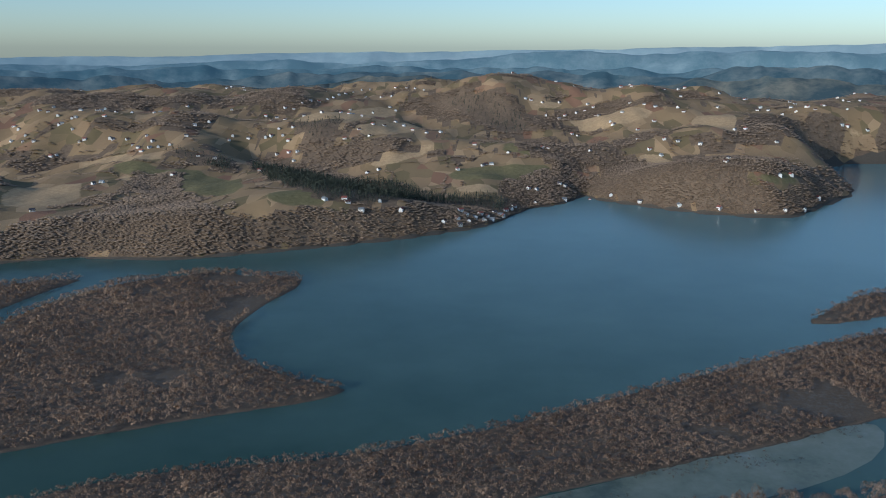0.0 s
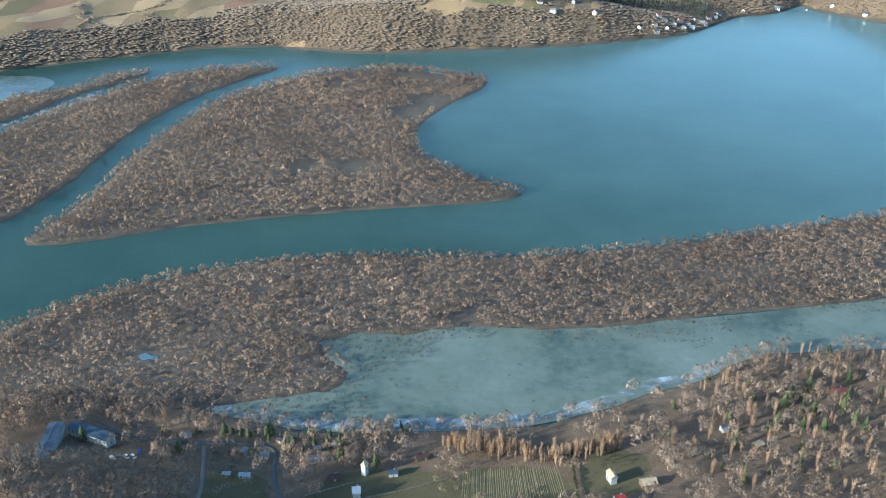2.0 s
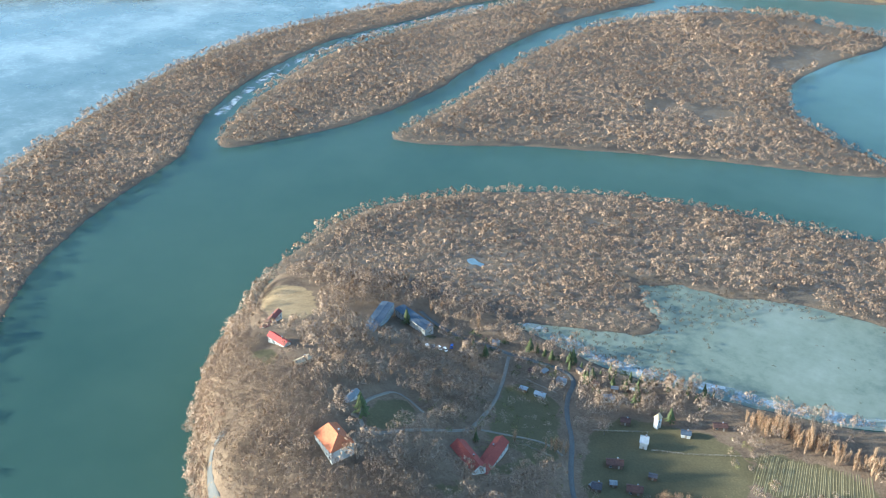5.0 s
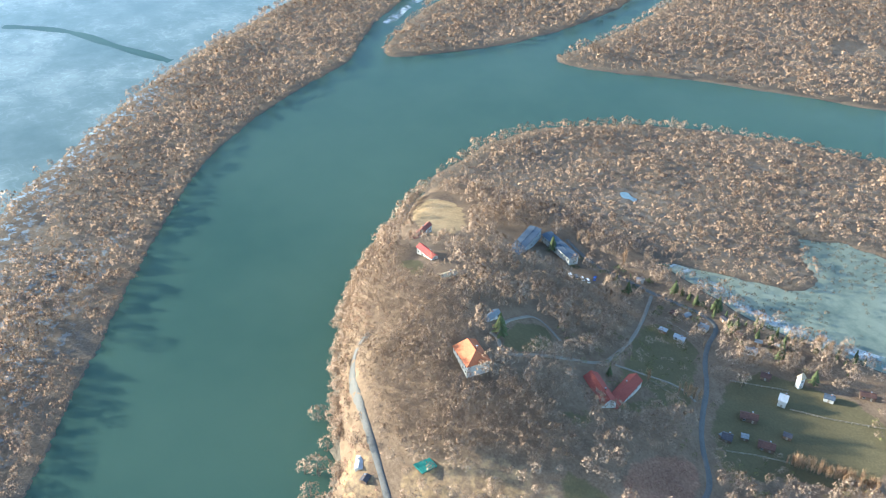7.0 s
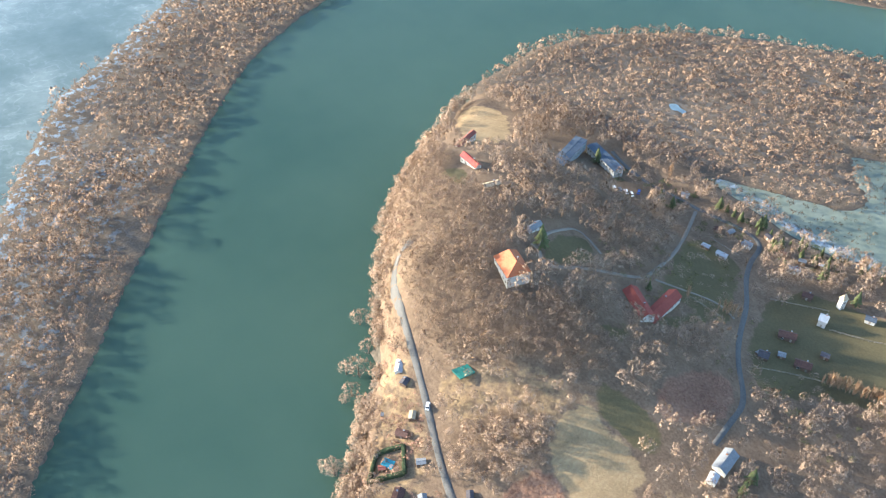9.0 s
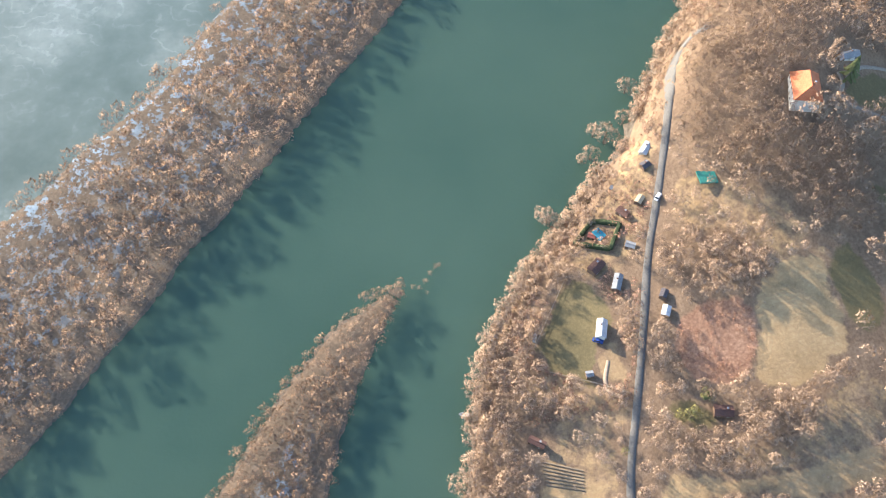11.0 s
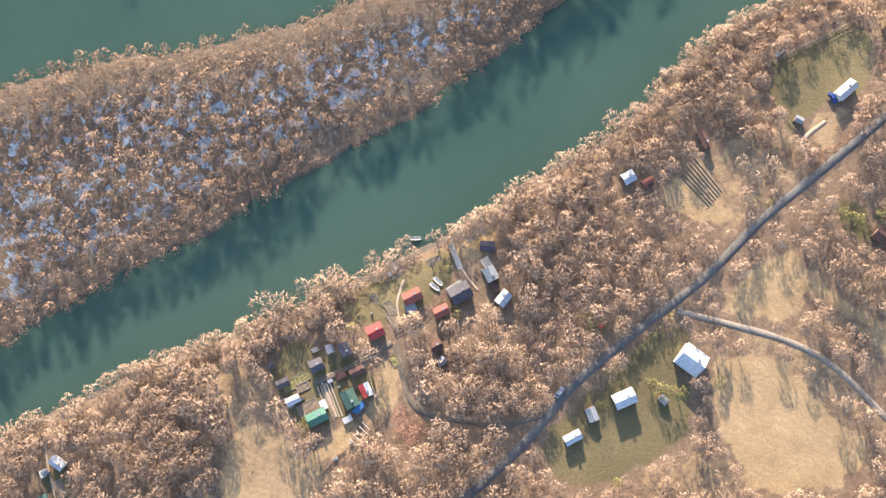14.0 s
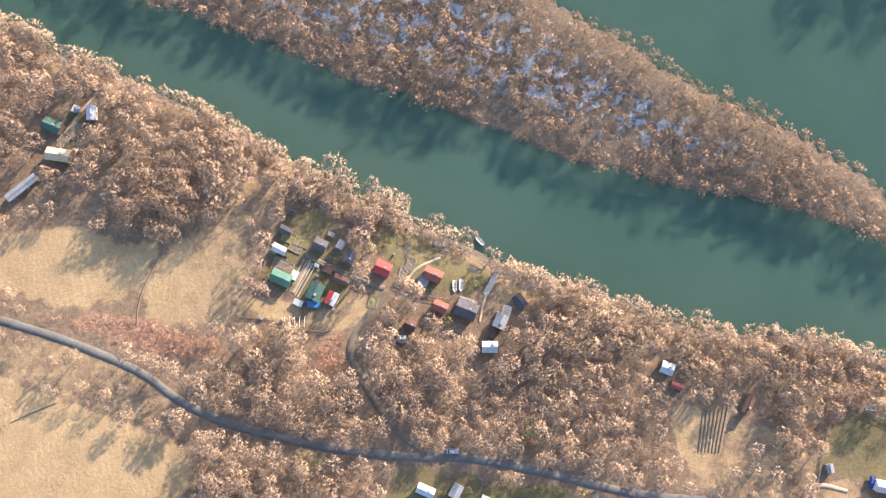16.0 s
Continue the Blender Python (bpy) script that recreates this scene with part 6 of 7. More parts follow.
def clipped_hedge(a, b, wide, high):
    """A straight clipped hedge from a to b, its faces slightly uneven."""
    a, b = Vector((*a, 0)), Vector((*b, 0))
    n = int((b - a).length / 0.6) + 1
    side = Vector((a.y - b.y, b.x - a.x, 0)).normalized() * wide / 2
    r = np.random.RandomState(int(abs(a.x * 10)))
    ring = ((-1, -0.3), (-1.05, 0.4), (-0.95, 0.85), (-0.5, 1.0), (0.5, 1.02), (0.95, 0.85), (1.05, 0.4), (1, -0.3))
    bm = bmesh.new()
    rows = []
    for k in range(n + 1):
        m = a.lerp(b, k / n)
        z = z_at(m.x, m.y)
        rows.append([bm.verts.new(m + side * (u * r.uniform(0.86, 1.1)) + Vector((0, 0, z + high * h * r.uniform(0.9, 1.08)))) for u, h in ring])
    for p, q in zip(rows[:-1], rows[1:]):
        for i in range(7):
            bm.faces.new([p[i], q[i], q[i + 1], p[i + 1]])
    bm.faces.new(rows[0])
    bm.faces.new(rows[-1][::-1])
    bmesh.ops.recalc_face_normals(bm, faces=bm.faces)
    ob = new("clipped_hedge")
    tagged(ob, "dense dark green clipped hedge round a garden pool", "hedge", "pool hedges")
    part("foliage", bm, NEEDLES, ob)


for a, b in zip(HEDGE_POOL[:-1], HEDGE_POOL[1:]):
    clipped_hedge(a, b, 1.7, 1.9)
hedge("field_hedge", HEDGEROW, 1.2, "thin hedge along the field edge")

for line, gap in ((POPLARS_FIELD, 1.1), (POPLARS_SHORE, 1.5), (POPLARS_EAST, 1.4), (POPLARS_LANE, 1.6)):
    p = np.array(line)
    seg = np.r_[0, np.cumsum(np.hypot(*np.diff(p, axis=0).T))]
    for k, s in enumerate(np.arange(0, seg[-1], gap)):
        poplar(float(np.interp(s, seg, p[:, 0])) + (k % 3 - 1) * 0.7, float(np.interp(s, seg, p[:, 1])) + (k % 2) * 0.9, 7.5 + (k * 7 % 5) * 0.8)


def slab(name, outline, lift, thick, material, label, category, kind=""):
    """A flat slab with rounded rim laid on the ground."""
    bm = bmesh.new()
    c = np.mean(outline, 0)
    z = max(z_at(*p) for p in outline)
    prism(bm, [(x, y, z + lift - thick) for x, y in (outline if np.cross(np.subtract(outline[1], outline[0]), np.subtract(outline[2], outline[1])) > 0 else outline[::-1])], 0, thick)
    return tagged(part(name, bm, material), label, category, kind=kind)


CONCRETE = simple("pale_concrete", (0.26, 0.235, 0.2), (0.42, 0.38, 0.33), 1.5)
TEAL = simple("teal_sheet", (0.02, 0.13, 0.11), (0.05, 0.23, 0.19), 0.7, 0.5)
POOL_BLUE = simple("pool_water", (0.03, 0.18, 0.24), (0.06, 0.26, 0.33), 0.8, 0.1)
BLUE_TARP = simple("blue_tarpaulin", (0.03, 0.11, 0.24), (0.06, 0.18, 0.34), 1.2, 0.5)
(ax, ay), (bx, by) = SLAB
nx_, ny_ = (by - ay) / math.hypot(bx - ax, by - ay), (ax - bx) / math.hypot(bx - ax, by - ay)
slab("concrete_slipway", [(ax - nx_, ay - ny_), (ax + nx_, ay + ny_), (bx + nx_, by + ny_), (bx - nx_, by - ny_)], 0.15, 0.5, CONCRETE, "pale concrete slipway leading to the river", "slipway")
slab("sports_sheet", POOL_TEAL, 0.25, 0.8, TEAL, "teal covered pool on the hillside", "pool")
slab("garden_pool", POOL_GARDEN, 0.35, 0.9, POOL_BLUE, "small blue garden pool inside a hedge", "pool")
slab("tarpaulin", TARP, 0.7, 0.7, BLUE_TARP, "blue tarpaulin over stacked goods beside a cabin", "tarpaulin")


def frame_house(outline):
    """The bare timber frame of a greenhouse."""
    c = np.mean(outline, 0)
    z = z_at(*c)
    ob = new("greenhouse_frame")
    ob.matrix_world = Matrix.Translation((c[0], c[1], z))
    tagged(ob, "open whitewashed timber frame of a greenhouse", "greenhouse")
    p = [Vector((x - c[0], y - c[1], 0)) for x, y in outline]
    for i in range(5):
        for a, b in ((p[0].lerp(p[1], i / 4), p[3].lerp(p[2], i / 4)),):
            for h in (1.6,):
                n = (p[1] - p[0]).normalized() * 0.08
                bm = bmesh.new()
                prism(bm, [a - n + Vector((0, 0, h)), b - n + Vector((0, 0, h)), b + n + Vector((0, 0, h)), a + n + Vector((0, 0, h))][::-1], 0, 0.12)
                part("beam", bm, WALLS["white"], ob)
            for v in (a, b):
                bm = bmesh.new()
                box(bm, v.x - 0.07, v.x + 0.07, v.y - 0.07, v.y + 0.07, -0.2, 1.6)
                part("post", bm, WALLS["white"], ob)
    return ob


frame_house(GREENHOUSE)

# rows of vegetable beds
a, b, c, d = [np.array(v) for v in BEDS]
for k in range(7):
    s = (k + 0.5) / 7
    p, q = a * (1 - s) + b * s, d * (1 - s) + c * s
    side = (b - a) / np.linalg.norm(b - a) * 0.3
    bm = bmesh.new()
    rows = []
    for t in np.linspace(0, 1, 12):
        m = p * (1 - t) + q * t
        zz = z_at(*m)
        rows.append([bm.verts.new((*(m + side * u), zz + h)) for u, h in ((-1.6, -0.1), (-0.7, 0.28), (0.7, 0.28), (1.6, -0.1))])
    for r0, r1 in zip(rows[:-1], rows[1:]):
        for i in range(3):
            bm.faces.new([r0[i], r0[i + 1], r1[i + 1], r1[i]])
    tagged(part("vegetable_bed", bm, simple("dark_soil", (0.13, 0.1, 0.068), (0.23, 0.178, 0.122), 2) if k == 0 else bpy.data.materials["dark_soil"]), "long ridge of dark bare garden soil", "garden bed", "vegetable beds")

# a heap of cut branches on the bank
rng = np.random.RandomState(8)
heap = np.array(BRUSH_PILE)
hx, hy = spots(heap, 0.55, 9, 0.2)
hv, hf = [], []
for x0, y0 in zip(hx, hy):
    z0, g, l = z_at(x0, y0) + rng.uniform(0.1, 1.0), rng.uniform(0, 6.283), rng.uniform(0.8, 1.8)
    d, w = np.array([math.cos(g), math.sin(g), rng.uniform(-0.2, 0.2)]) * l, np.array([-math.sin(g), math.cos(g), 0.3]) * 0.1
    n = len(hv)
    o = np.array([x0, y0, z0])
    hv.extend([o - d - w, o + d - w, o + d + w, o - d + w])
    hf.append((n, n + 1, n + 2, n + 3))
tagged(new("brush_heap", mesh_of("brush_heap", np.array(hv), np.array(hf), PLANK)), "heap of pale cut branches on the river bank", "branches", kind="stuff")


# marks on the ice
def ribbon(name, pts, width, z, material, label):
    p = curve(pts, False, 2)
    t = np.gradient(p, axis=0)
    side = np.stack([-t[:, 1], t[:, 0]], 1) / np.hypot(t[:, 0], t[:, 1])[:, None]
    w = width * (0.6 + 0.5 * np.abs(np.sin(np.arange(len(p)) * 0.7)))[:, None]
    v = np.concatenate([np.c_[p - side * w, np.full(len(p), z)], np.c_[p + side * w, np.full(len(p), z)]])
    n = len(p)
    i = np.arange(n - 1)
    f = np.stack([i, i + n, i + n + 1, i + 1], -1)[:, ::-1]
    return tagged(new(name, mesh_of(name, v, f, material)), label, "ice", kind="structure")


ribbon("ice_crack", ICE_CRACK, 5.0, 0.06, WATER, "dark open crack across the lake ice")
SNOW_RIM, _nt, _b = mat("snow_crust", 0.8)
_b.inputs["Base Color"].default_value = (0.47, 0.51, 0.53, 1)
_nt.links.new(math_of(_nt, "MULTIPLY", math_of(_nt, "SUBTRACT", noise_of(_nt, 0.07, 6, 0.7), 0.44), 4.0, True), _b.inputs["Alpha"])
rim = [(x - 2, y + 7) for x, y in BAY_SHORE[:10]]
ribbon("channel_ice", CHANNEL_ICE, 5.0, 0.05, SNOW_RIM, "white ice along the side of a narrow channel")
ribbon("snow_rim", rim, 4.5, 0.08, SNOW_RIM, "white crust of snow along the frozen shore")


# reeds and tufts standing in the ice
bay = np.array(ICE_BAY, float)
x, y = spots(bay, 4.5, 71, 1.0)
edge = inside(WETLANDS[0], x, y, 60)
thick = (fbm(x, y, 26, 3, 72) + 0.1 * fbm(x, y, 6, 2, 75) > -0.26 - edge / 50) & (edge > -34) & (edge < 1)
grove("ice_reeds", x[thick], y[thick], 1.3, SHAPES["shrub"], REED, "brown reeds frozen into the ragged edge of the ice", "reeds", 73)
loose = (np.random.RandomState(74).rand(len(x)) < 0.03) & (edge < -30)
grove("ice_tufts", x[loose], y[loose], 1.1, SHAPES["shrub"], REED, "dark scattered reed tufts on the lake ice", "reeds", 76, 0.3, 0.4)


# ---- garden things ----
def park_tree(x, y, r):
    return plant("park_tree", x, y, r, r * 1.05, SHAPES["near"], TWIG, "broad leafless brown tree in the village park", "tree", "park trees")


SOIL = bpy.data.materials["dark_soil"]
TURF = simple("garden_turf", (0.1, 0.095, 0.035), (0.26, 0.22, 0.09), 1.2)


def raised_bed(x, y, turn, long, wide):
    """A garden bed of soil or grass held by boards."""
    ob = new("garden_bed")
    ob.matrix_world = pose(x, y, z_at(x, y), 0, 0, turn)
    grassy = int(abs(x * 3 + y)) % 3 > 0
    tagged(ob, f"small garden bed of {'yellow-green grass' if grassy else 'dark soil'} edged with boards", "garden bed", "garden beds")
    a, b = long / 2, wide / 2
    bm = bmesh.new()
    bmesh.ops.create_grid(bm, x_segments=6, y_segments=4, size=1)
    r = np.random.RandomState(int(abs(x * 10)))
    for v in bm.verts:
        v.co = (v.co.x * a, v.co.y * b, 0.22 + r.uniform(-0.06, 0.1))
    part("soil", bm, TURF if grassy else SOIL, ob)
    for box_of in ((-a, a, -b - 0.12, -b, -0.4, 0.35), (-a, a, b, b + 0.12, -0.4, 0.35), (-a - 0.12, -a, -b, b, -0.4, 0.35), (a, a + 0.12, -b, b, -0.4, 0.35)):
        bm = bmesh.new()
        box(bm, *box_of)
        part("board", bm, PLANK, ob)


def crate(x, y, turn, size, look_of):
    """A low storage box with a lid, or a stack under a sheet."""
    ob = new("storage_box")
    ob.matrix_world = pose(x, y, z_at(x, y), 0, 0, turn)
    tagged(ob, ("white storage box standing in a garden", "weathered wooden storage box in a garden", "rusty brown sheet over a garden stack", "grey-blue glazed cold frame beside a cabin")[look_of], "box", "garden boxes")
    a, b, h = size / 2, size * 0.32, 0.4 + 0.25 * size
    side = (WALLS["white"], PLANK, ROOFS["brown"], ROOFS["grey"])[look_of]
    bm = bmesh.new()
    box(bm, -a, a, -b, b, -0.3, h)
    part("body", bm, side, ob)
    bm = bmesh.new()
    prism(bm, [(-a - 0.08, -b - 0.08, h), (a + 0.08, -b - 0.08, h), (a + 0.08, b + 0.08, h + 0.25), (-a - 0.08, b + 0.08, h + 0.25)], 0, 0.08)
    part("lid", bm, side, ob)


def barrel(x, y, r):
    ob = new("rain_barrel")
    ob.matrix_world = pose(x, y, z_at(x, y))
    tagged(ob, "blue plastic rain barrel beside a cabin", "barrel", "rain barrels")
    for name, r1, z0, z1, material in (("body", r, -0.1, 1.0, BLUE_TARP), ("rim", r * 1.08, 1.0, 1.08, PLANK)):
        bm = bmesh.new()
        bmesh.ops.create_cone(bm, cap_ends=True, segments=12, radius1=r1, radius2=r1, depth=z1 - z0, matrix=Matrix.Translation((0, 0, (z0 + z1) / 2)))
        part(name, bm, material, ob)


def pergola(x, y, turn, long, wide):
    ob = new("pergola")
    ob.matrix_world = pose(x, y, z_at(x, y), 0, 0, turn)
    tagged(ob, "open pergola of white slats beside a cabin", "pergola", "pergolas")
    a, b = long / 2, wide / 2
    for sx in (-a, a):
        for sy in (-b, b):
            bm = bmesh.new()
            box(bm, sx - 0.07, sx + 0.07, sy - 0.07, sy + 0.07, -0.3, 2.3)
            part("post", bm, WALLS["white"], ob)
    for sy in (-b, b):
        bm = bmesh.new()
        box(bm, -a - 0.2, a + 0.2, sy - 0.06, sy + 0.06, 2.3, 2.45)
        part("beam", bm, WALLS["white"], ob)
    for k in range(int(long / 0.6) + 1):
        bm = bmesh.new()
        box(bm, -a + k * 0.6 - 0.1, -a + k * 0.6 + 0.1, -b - 0.3, b + 0.3, 2.45, 2.55)
        part("slat", bm, WALLS["white"], ob)


DIRT = bpy.data.materials["trodden_earth"]
PALE_DIRT = simple("pale_trodden_earth", (0.26, 0.195, 0.135), (0.42, 0.325, 0.23), 1.6)


def ruts(off):
    """A wheel rut beside the middle of the shore track."""
    p = curve(LANE_SHORE, False, 2)
    t = np.gradient(p, axis=0)
    return [tuple(v) for v in p + off * np.stack([-t[:, 1], t[:, 0]], 1) / np.hypot(t[:, 0], t[:, 1])[:, None]]


for pts, wide, earth in ((PATH_STEPS, 0.9, PALE_DIRT), (PATH_CABINS, 2.2, DIRT), (PATH_WEST, 0.8, PALE_DIRT), (PATH_SLIP, 1.0, PALE_DIRT), (PATH_BED, 1.2, PALE_DIRT), (PATH_LAWN, 1.4, PALE_DIRT), (TRACK_GULLY, 0.6, DIRT), (TRACK_DRY, 0.4, DIRT), *((ruts(k), 0.5, PALE_DIRT) for k in (-0.8, 0.8))):
    strip("footpath", pts, wide, earth, "trodden earth footpath between garden plots", 0.12)
for pts, high in ((FENCE_ROW_A, 1.2), (FENCE_ROW_B, 1.2), (FENCE_BANK, 1.0), (FENCE_STEP, 1.0), (FENCE_TOP, 0.9), (FENCE_WEST, 1.3), (FENCE_SOUTH, 0.9), (FENCE_SLIP, 1.0), (FENCE_VILLAGE_A, 1.1), (FENCE_VILLAGE_B, 1.1), (FENCE_VILLAGE_C, 1.1), (FENCE_VILLAGE_D, 1.1), (FENCE_VILLAGE_E, 1.1)):
    fence("plot_fence", pts, high, PLANK, "weathered wooden fence between garden plots")

# long pale boards laid between the beds
a, b = np.array(PATH_BED[0]), np.array(PATH_BED[-1])
n = np.array([-(b - a)[1], (b - a)[0]]) / np.linalg.norm(b - a)
for k in (-2.2, -1.1, 1.1, 2.2):
    p, q = a + n * k, b + n * k
    slab("garden_plank", [tuple(p - n * 0.2), tuple(p + n * 0.2), tuple(q + n * 0.2), tuple(q - n * 0.2)], 0.1, 0.5, PLANK, "long pale board laid beside a garden bed", "board")
a, b = np.array(JETTY[0]), np.array(JETTY[1])
n = np.array([-(b - a)[1], (b - a)[0]]) / np.linalg.norm(b - a) * 0.5
jetty = new("jetty")
jetty.matrix_world = Matrix.Translation((a[0], a[1], 0))
tagged(jetty, "small grey plank jetty on the river", "jetty")
for k in range(9):
    p, q = (b - a) * k / 9, (b - a) * (k + 0.85) / 9
    bm = bmesh.new()
    prism(bm, [(*(p - n), 0.5), (*(q - n), 0.5), (*(q + n), 0.5), (*(p + n), 0.5)][::-1], 0, 0.06)
    part("plank", bm, PLANK, jetty)
for k in (0.05, 0.5, 0.95):
    for s in (-0.85, 0.85):
        p = (b - a) * k + n * s
        bm = bmesh.new()
        box(bm, p[0] - 0.06, p[0] + 0.06, p[1] - 0.06, p[1] + 0.06, -2, 0.62)
        part("post", bm, PLANK, jetty)

# drilled rows of the winter crop
a, b, c, d = [np.array(v) for v in FIELD_ROWS]
rows_v, rows_f = [], []
rng = np.random.RandomState(21)
for k in range(46):
    s = (k + rng.uniform(0.2, 0.8)) / 46
    p, q = a * (1 - s) + b * s, d * (1 - s) + c * s
    side = (b - a) / np.linalg.norm(b - a) * rng.uniform(0.25, 0.6)
    t0, t1 = rng.uniform(0, 0.1), rng.uniform(0.75, 1.0)
    for t in np.linspace(t0, t1, 9):
        m = p * (1 - t) + q * t
        zz = z_at(*m)
        rows_v.extend([(*(m - side), zz - 0.05), (*m, zz + 0.09), (*(m + side), zz - 0.05)])
    n = len(rows_v) - 27
    for t in range(8):
        for u in range(2):
            rows_f.append((n + t * 3 + u, n + t * 3 + u + 1, n + t * 3 + u + 4, n + t * 3 + u + 3))
tagged(new("crop_rows", mesh_of("crop_rows", np.array(rows_v), np.array(rows_f), simple("stubble", (0.15, 0.125, 0.06), (0.25, 0.2, 0.105), 0.5))), "long rows of yellow-green stubble on a field", "crop", kind="stuff")

poplar(-232.5, 337.7, 13)
poplar(-259.6, 337.4, 11)
poplar(-264.8, 334.1, 9)
poplar(-317.2, 321.5, 9)
poplar(-157.4, 261.4, 10)
poplar(-210.6, 343.6, 7)
poplar(-159.8, 312.1, 6)
poplar(-216.4, 306.3, 9)
poplar(-121.7, 360.0, 11)
poplar(-112.4, 364.2, 10)
poplar(-117.5, 364.9, 9)
poplar(-131.3, 341.7, 8)
poplar(-324.0, 328.6, 9)
poplar(-122.2, 356.1, 12)
poplar(-116.2, 357.9, 11)
poplar(40.2, 385.3, 12)
poplar(82.7, 405.3, 11)
poplar(194.6, 497.3, 14)
poplar(219.4, 502.3, 12)
poplar(229.0, 499.5, 13)
poplar(203.2, 491.2, 10)
conifer(-205.7, 209.7, 11)
conifer(-168.4, 245.3, 5)
conifer(-265.2, 311.8, 9)
conifer(-197.5, 338.8, 8)
conifer(-183.8, 339.7, 6)
conifer(-174.5, 343.3, 7)
conifer(-129.8, 335.4, 9)
conifer(-109.7, 332.2, 8)
conifer(-213.2, 317.2, 7)
conifer(-157.4, 337.9, 7)
conifer(-173.3, 344.8, 8)
conifer(-158.2, 333.2, 7)
conifer(103.5, 433.7, 9)
conifer(119.5, 453.4, 10)
conifer(135.2, 435.9, 9)
conifer(144.2, 421.2, 8)
conifer(97.4, 413.9, 9)
conifer(118.6, 430.5, 8)
conifer(121.9, 415.1, 8)
conifer(-75.8, 197.7, 7)
conifer(-76.9, 204.4, 8)
conifer(-74.2, 192.6, 6)
conifer(-97.4, 116.5, 4)
shrub(-91.6, 109.1, 3.4)
shrub(-97.0, 116.2, 3.0)
shrub(-92.3, 105.1, 2.6)
shrub(-10.4, 77.6, 3.4)
shrub(-12.1, 82.8, 3.0)
shrub(-11.1, 73.1, 2.4)
shrub(-19.3, 47.5, 3.4)
shrub(-21.0, 44.0, 2.6)
shrub(24.2, 77.9, 2.6)
shrub(54.6, 38.5, 2.6)
shrub(51.5, 42.0, 2.4)
shrub(-2.8, 2.2, 1.6)
shrub(20.1, -25.5, 2.2)
shrub(56.1, -22.4, 1.6)
shrub(56.8, -25.0, 1.4)
shrub(-21.8, 93.9, 2.4)
shrub(-84.8, 82.1, 1.8)
bush(-226.1, 119.6, 6)
bush(-229.9, 115.3, 4)
bush(-217.9, 110.3, 4.4)
bush(-216.3, 105.9, 3)
bush(-211.1, 111.0, 3)
bush(-197.7, 102.4, 4)
bush(-188.7, 82.4, 5)
bush(-192.6, 81.0, 3.4)
bush(-251.9, 137.6, 5)
bush(-234.5, 130.9, 4.4)
bush(-263.9, 158.9, 5)
bush(-292.8, 184.6, 5)
bush(27.3, -55.4, 5.5)
bush(31.1, -51.1, 4.6)
bush(25.9, -46.9, 4.6)
bush(15.1, -45.7, 4.2)
bush(6.0, -38.8, 4.0)
bush(9.7, -42.6, 3.2)
bush(18.4, -39.3, 3.4)
bush(-4.4, -30.9, 3.2)
bush(-0.2, -29.8, 2.4)
bush(-14.5, -23.4, 3.4)
bush(-12.3, -18.8, 3.0)
bush(-8.2, -26.7, 2)
bush(-133.7, 40.6, 2.6)
bush(-86.6, 21.5, 4)
bush(-75.4, 18.2, 4.2)
bush(-188.1, 83.6, 4.2)
bush(-184.8, 87.3, 3)
bush(-133.3, 41.5, 2.4)
bush(-133.1, 42.3, 2.4)
stump(-168.7, 23.7, 1.2)
stump(-171.2, 26.9, 1.5)
stump(-174.5, 29.2, 1.3)
stump(-176.9, 32.0, 1.6)
stump(-166.1, 26.2, 1.0)
stump(-169.5, 21.0, 1.4)
stump(-167.6, 16.1, 1.6)
stump(-178.1, 33.7, 1.0)
car(-240.8, 300.8, 150, 0)
car(-238.3, 302.8, 150, 1)
car(-235.6, 304.6, 150, 0)
car(-232.6, 306.0, 150, 0)
car(-232.3, 311.6, 120, 2)
car(-127.9, 85.2, 60, 2)
car(-179.0, 124.1, 135, 0)
car(6.3, 47.5, 170, 1)
boat(40.0, -54.3, 150)
boat(-135.5, 62.6, 160)
boat(-112.6, 29.9, 250)
boat(35.5, -54.7, 120)
boat(-5.8, -6.7, 80)
boat(-8.0, -6.5, 75)
boat(-18.0, -20.7, 120)
park_tree(-202.4, 270.2, 6)
park_tree(-193.7, 274.4, 5.5)
park_tree(-201.0, 296.0, 5)
park_tree(-189.1, 219.1, 5)
park_tree(-185.1, 224.5, 4.5)
park_tree(-183.8, 236.0, 5)
park_tree(-183.1, 248.0, 5)
park_tree(-222.4, 240.0, 6)
park_tree(-229.7, 235.2, 6)
park_tree(-229.6, 219.6, 5)
park_tree(-253.3, 283.5, 5)
park_tree(-210.6, 343.6, 4.5)
park_tree(-134.3, 322.9, 5)
park_tree(-201.3, 250.9, 4)
park_tree(-190.1, 189.5, 6)
park_tree(-155.6, 218.8, 5)
park_tree(-146.5, 223.8, 5)
park_tree(-138.4, 229.9, 5)
park_tree(-140.0, 244.7, 4)
park_tree(-130.6, 301.6, 4)
park_tree(-143.8, 296.9, 3)
raised_bed(46.4, -34.5, 143, 6, 3.4)
raised_bed(42.8, -32.5, 143, 5, 3)
raised_bed(45.5, -30.7, 143, 4.4, 2.4)
raised_bed(50.8, -25.7, 143, 7, 4)
raised_bed(7.8, -16.9, 60, 5, 3)
raised_bed(10.9, -14.5, 60, 5, 2.4)
raised_bed(36.7, -31.9, 143, 3, 2)
raised_bed(7.6, -22.9, 60, 4, 2)
raised_bed(-3.7, -19.6, 140, 5, 2)
raised_bed(-13.5, -10.9, 140, 5, 3)
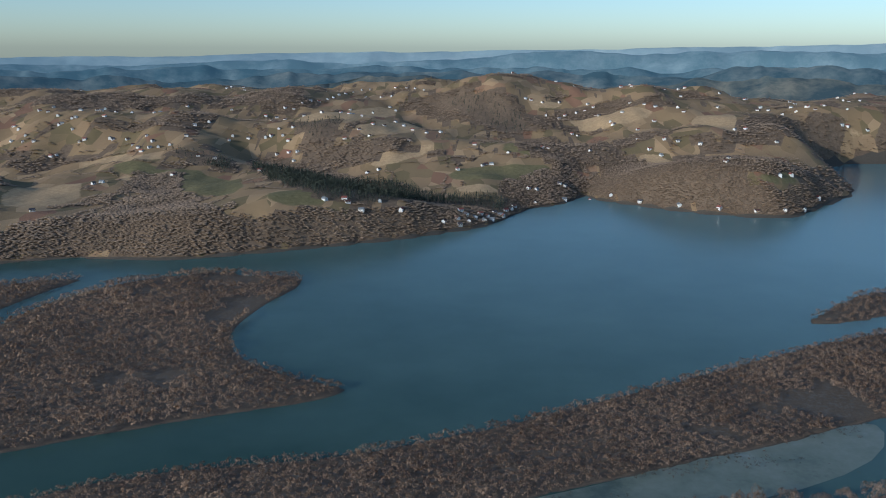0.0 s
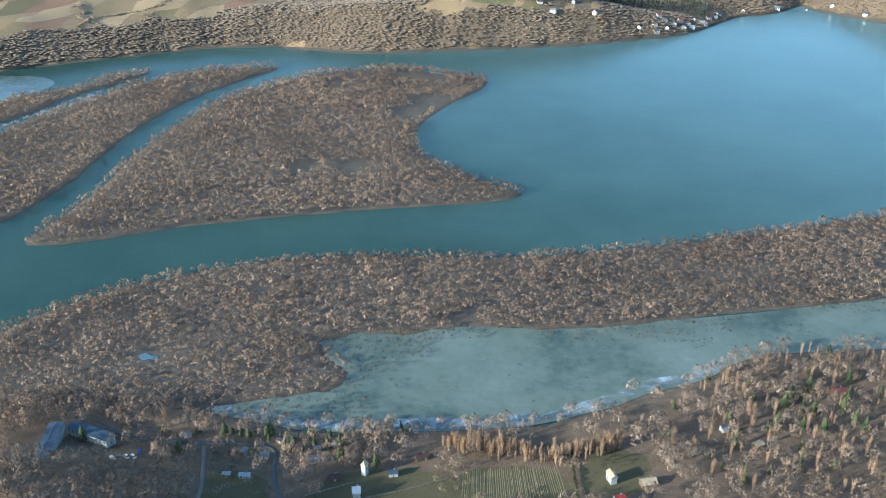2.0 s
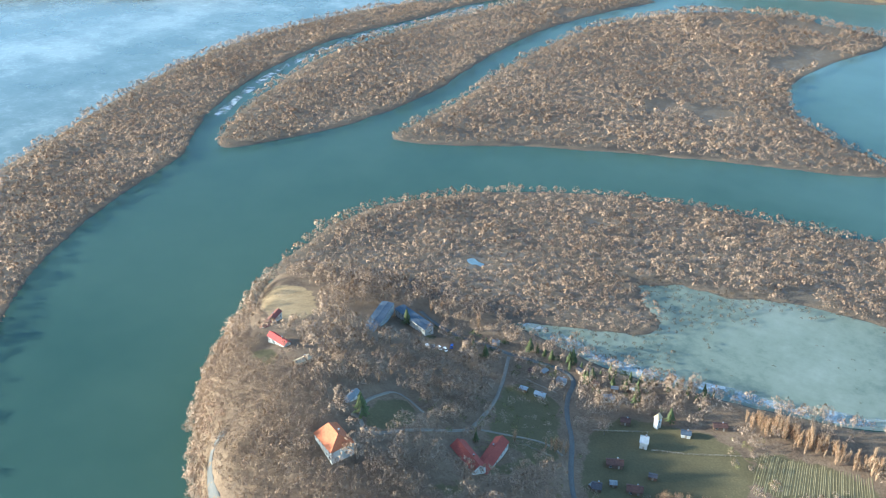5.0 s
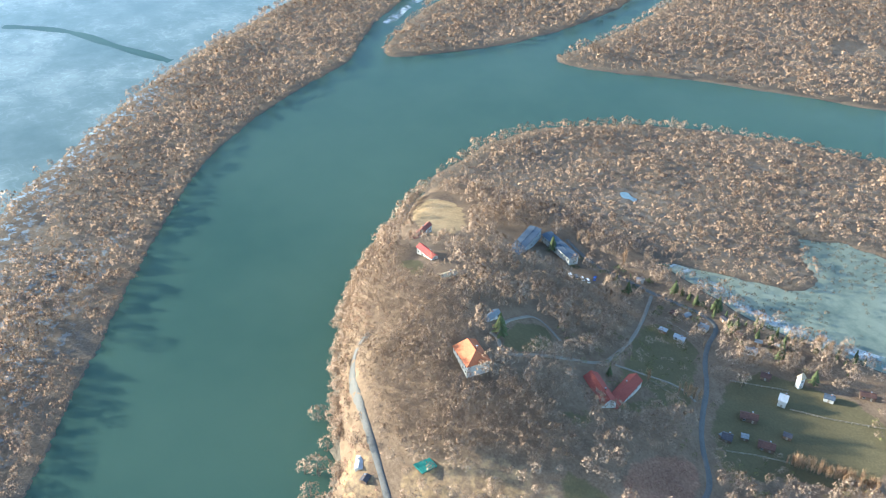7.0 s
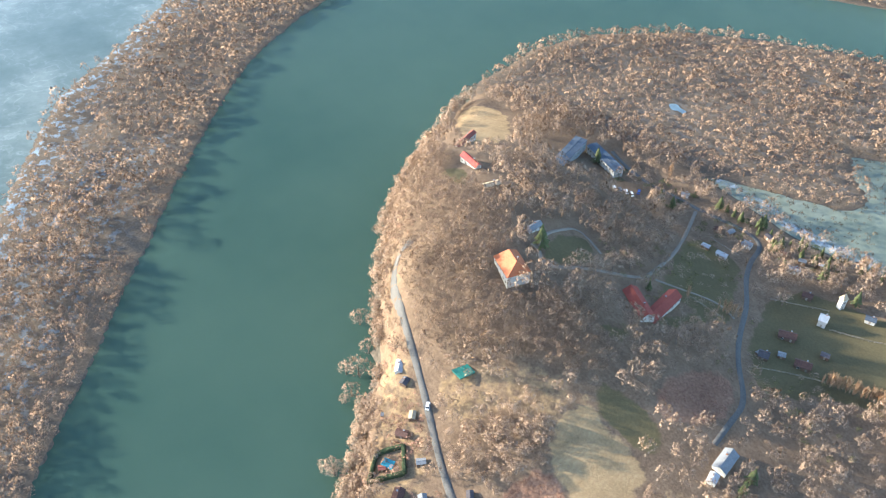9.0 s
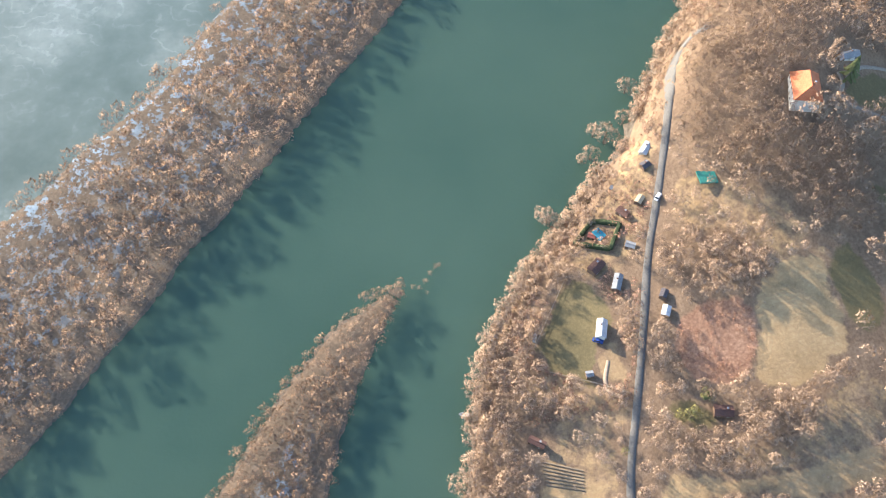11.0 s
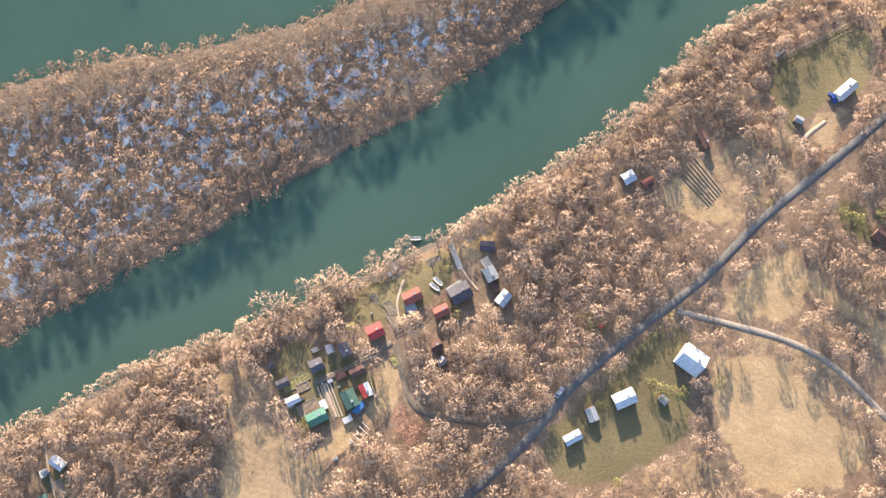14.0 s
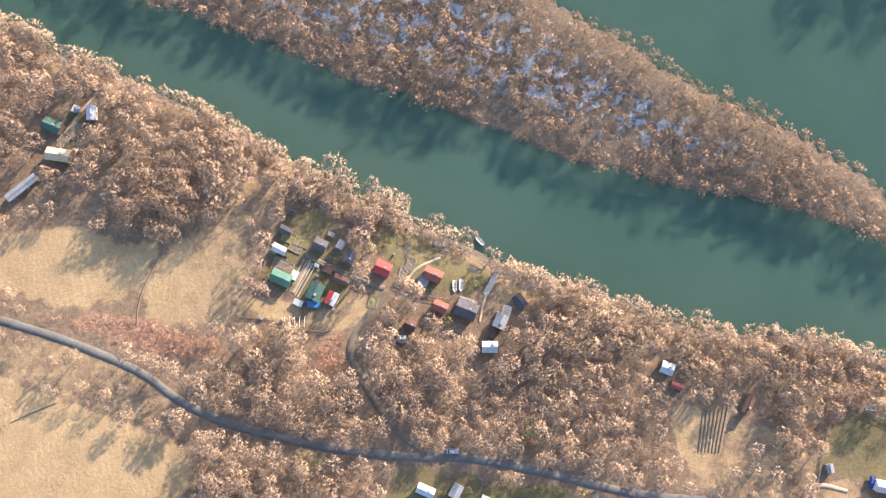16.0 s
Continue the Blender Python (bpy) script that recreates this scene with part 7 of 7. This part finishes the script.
raised_bed(114.2, -87.5, 53, 6, 3)
raised_bed(118.3, -84.6, 53, 5, 3)
raised_bed(22.7, -7.0, 60, 4, 3)
crate(39.3, -23.4, 143, 1.6, 0)
crate(47.4, -21.6, 53, 3.2, 0)
crate(47.9, -12.0, 143, 3.0, 0)
crate(54.1, -7.4, 143, 1.2, 0)
crate(61.2, -9.4, 143, 1.2, 0)
crate(53.0, -30.8, 143, 1.4, 1)
crate(49.0, -29.0, 143, 1.2, 1)
crate(35.8, -21.1, 143, 3.4, 2)
crate(30.1, -15.9, 143, 1.4, 0)
crate(32.4, -33.0, 143, 2.2, 1)
crate(4.9, -11.5, 50, 3.0, 3)
crate(3.8, -10.1, 50, 3.0, 3)
crate(-15.1, 11.7, 60, 3.4, 2)
crate(16.1, 7.6, 143, 2.6, 3)
crate(-11.0, 0.9, 60, 2.6, 1)
crate(-2.4, -22.8, 60, 1.4, 0)
crate(-5.2, -21.9, 60, 1.2, 0)
crate(112.4, -95.2, 53, 2.4, 0)
crate(108.3, -87.1, 53, 1.6, 1)
crate(124.1, -97.0, 53, 2.4, 2)
crate(-72.6, 43.2, 140, 2.0, 2)
barrel(39.6, -19.8, 0.5)
barrel(41.3, -25.4, 0.4)
barrel(46.2, -12.0, 0.5)
barrel(25.3, -13.7, 0.4)
barrel(12.4, -21.9, 0.4)
barrel(19.7, -17.3, 0.4)
barrel(6.1, -30.3, 0.5)
barrel(-18.5, 4.9, 0.4)
barrel(58.1, -20.3, 0.5)
barrel(36.4, -7.3, 0.5)
pergola(-8.4, 0.0, 150, 5, 3.4)
pergola(-21.4, 5.1, 60, 3, 2.4)
shrub(54.9, -25.0, 1.3)
shrub(58.6, -23.0, 1.4)
shrub(9.9, -31.4, 1.4)
shrub(-12.8, -5.7, 1.8)
shrub(12.9, -26.4, 1.5)
shrub(-0.7, 4.7, 2.0)
shrub(48.2, -18.2, 1.0)
shrub(-17.4, 64.2, 1.6)
shrub(-20.1, 65.1, 1.6)
shrub(-22.8, 66.1, 1.6)
shrub(-25.5, 67.0, 1.7)
shrub(-28.2, 68.0, 1.6)
shrub(-33.6, 69.9, 1.8)
shrub(-6.9, 58.6, 1.6)
shrub(-11.4, 60.3, 1.6)
shrub(3.7, 61.2, 1.6)
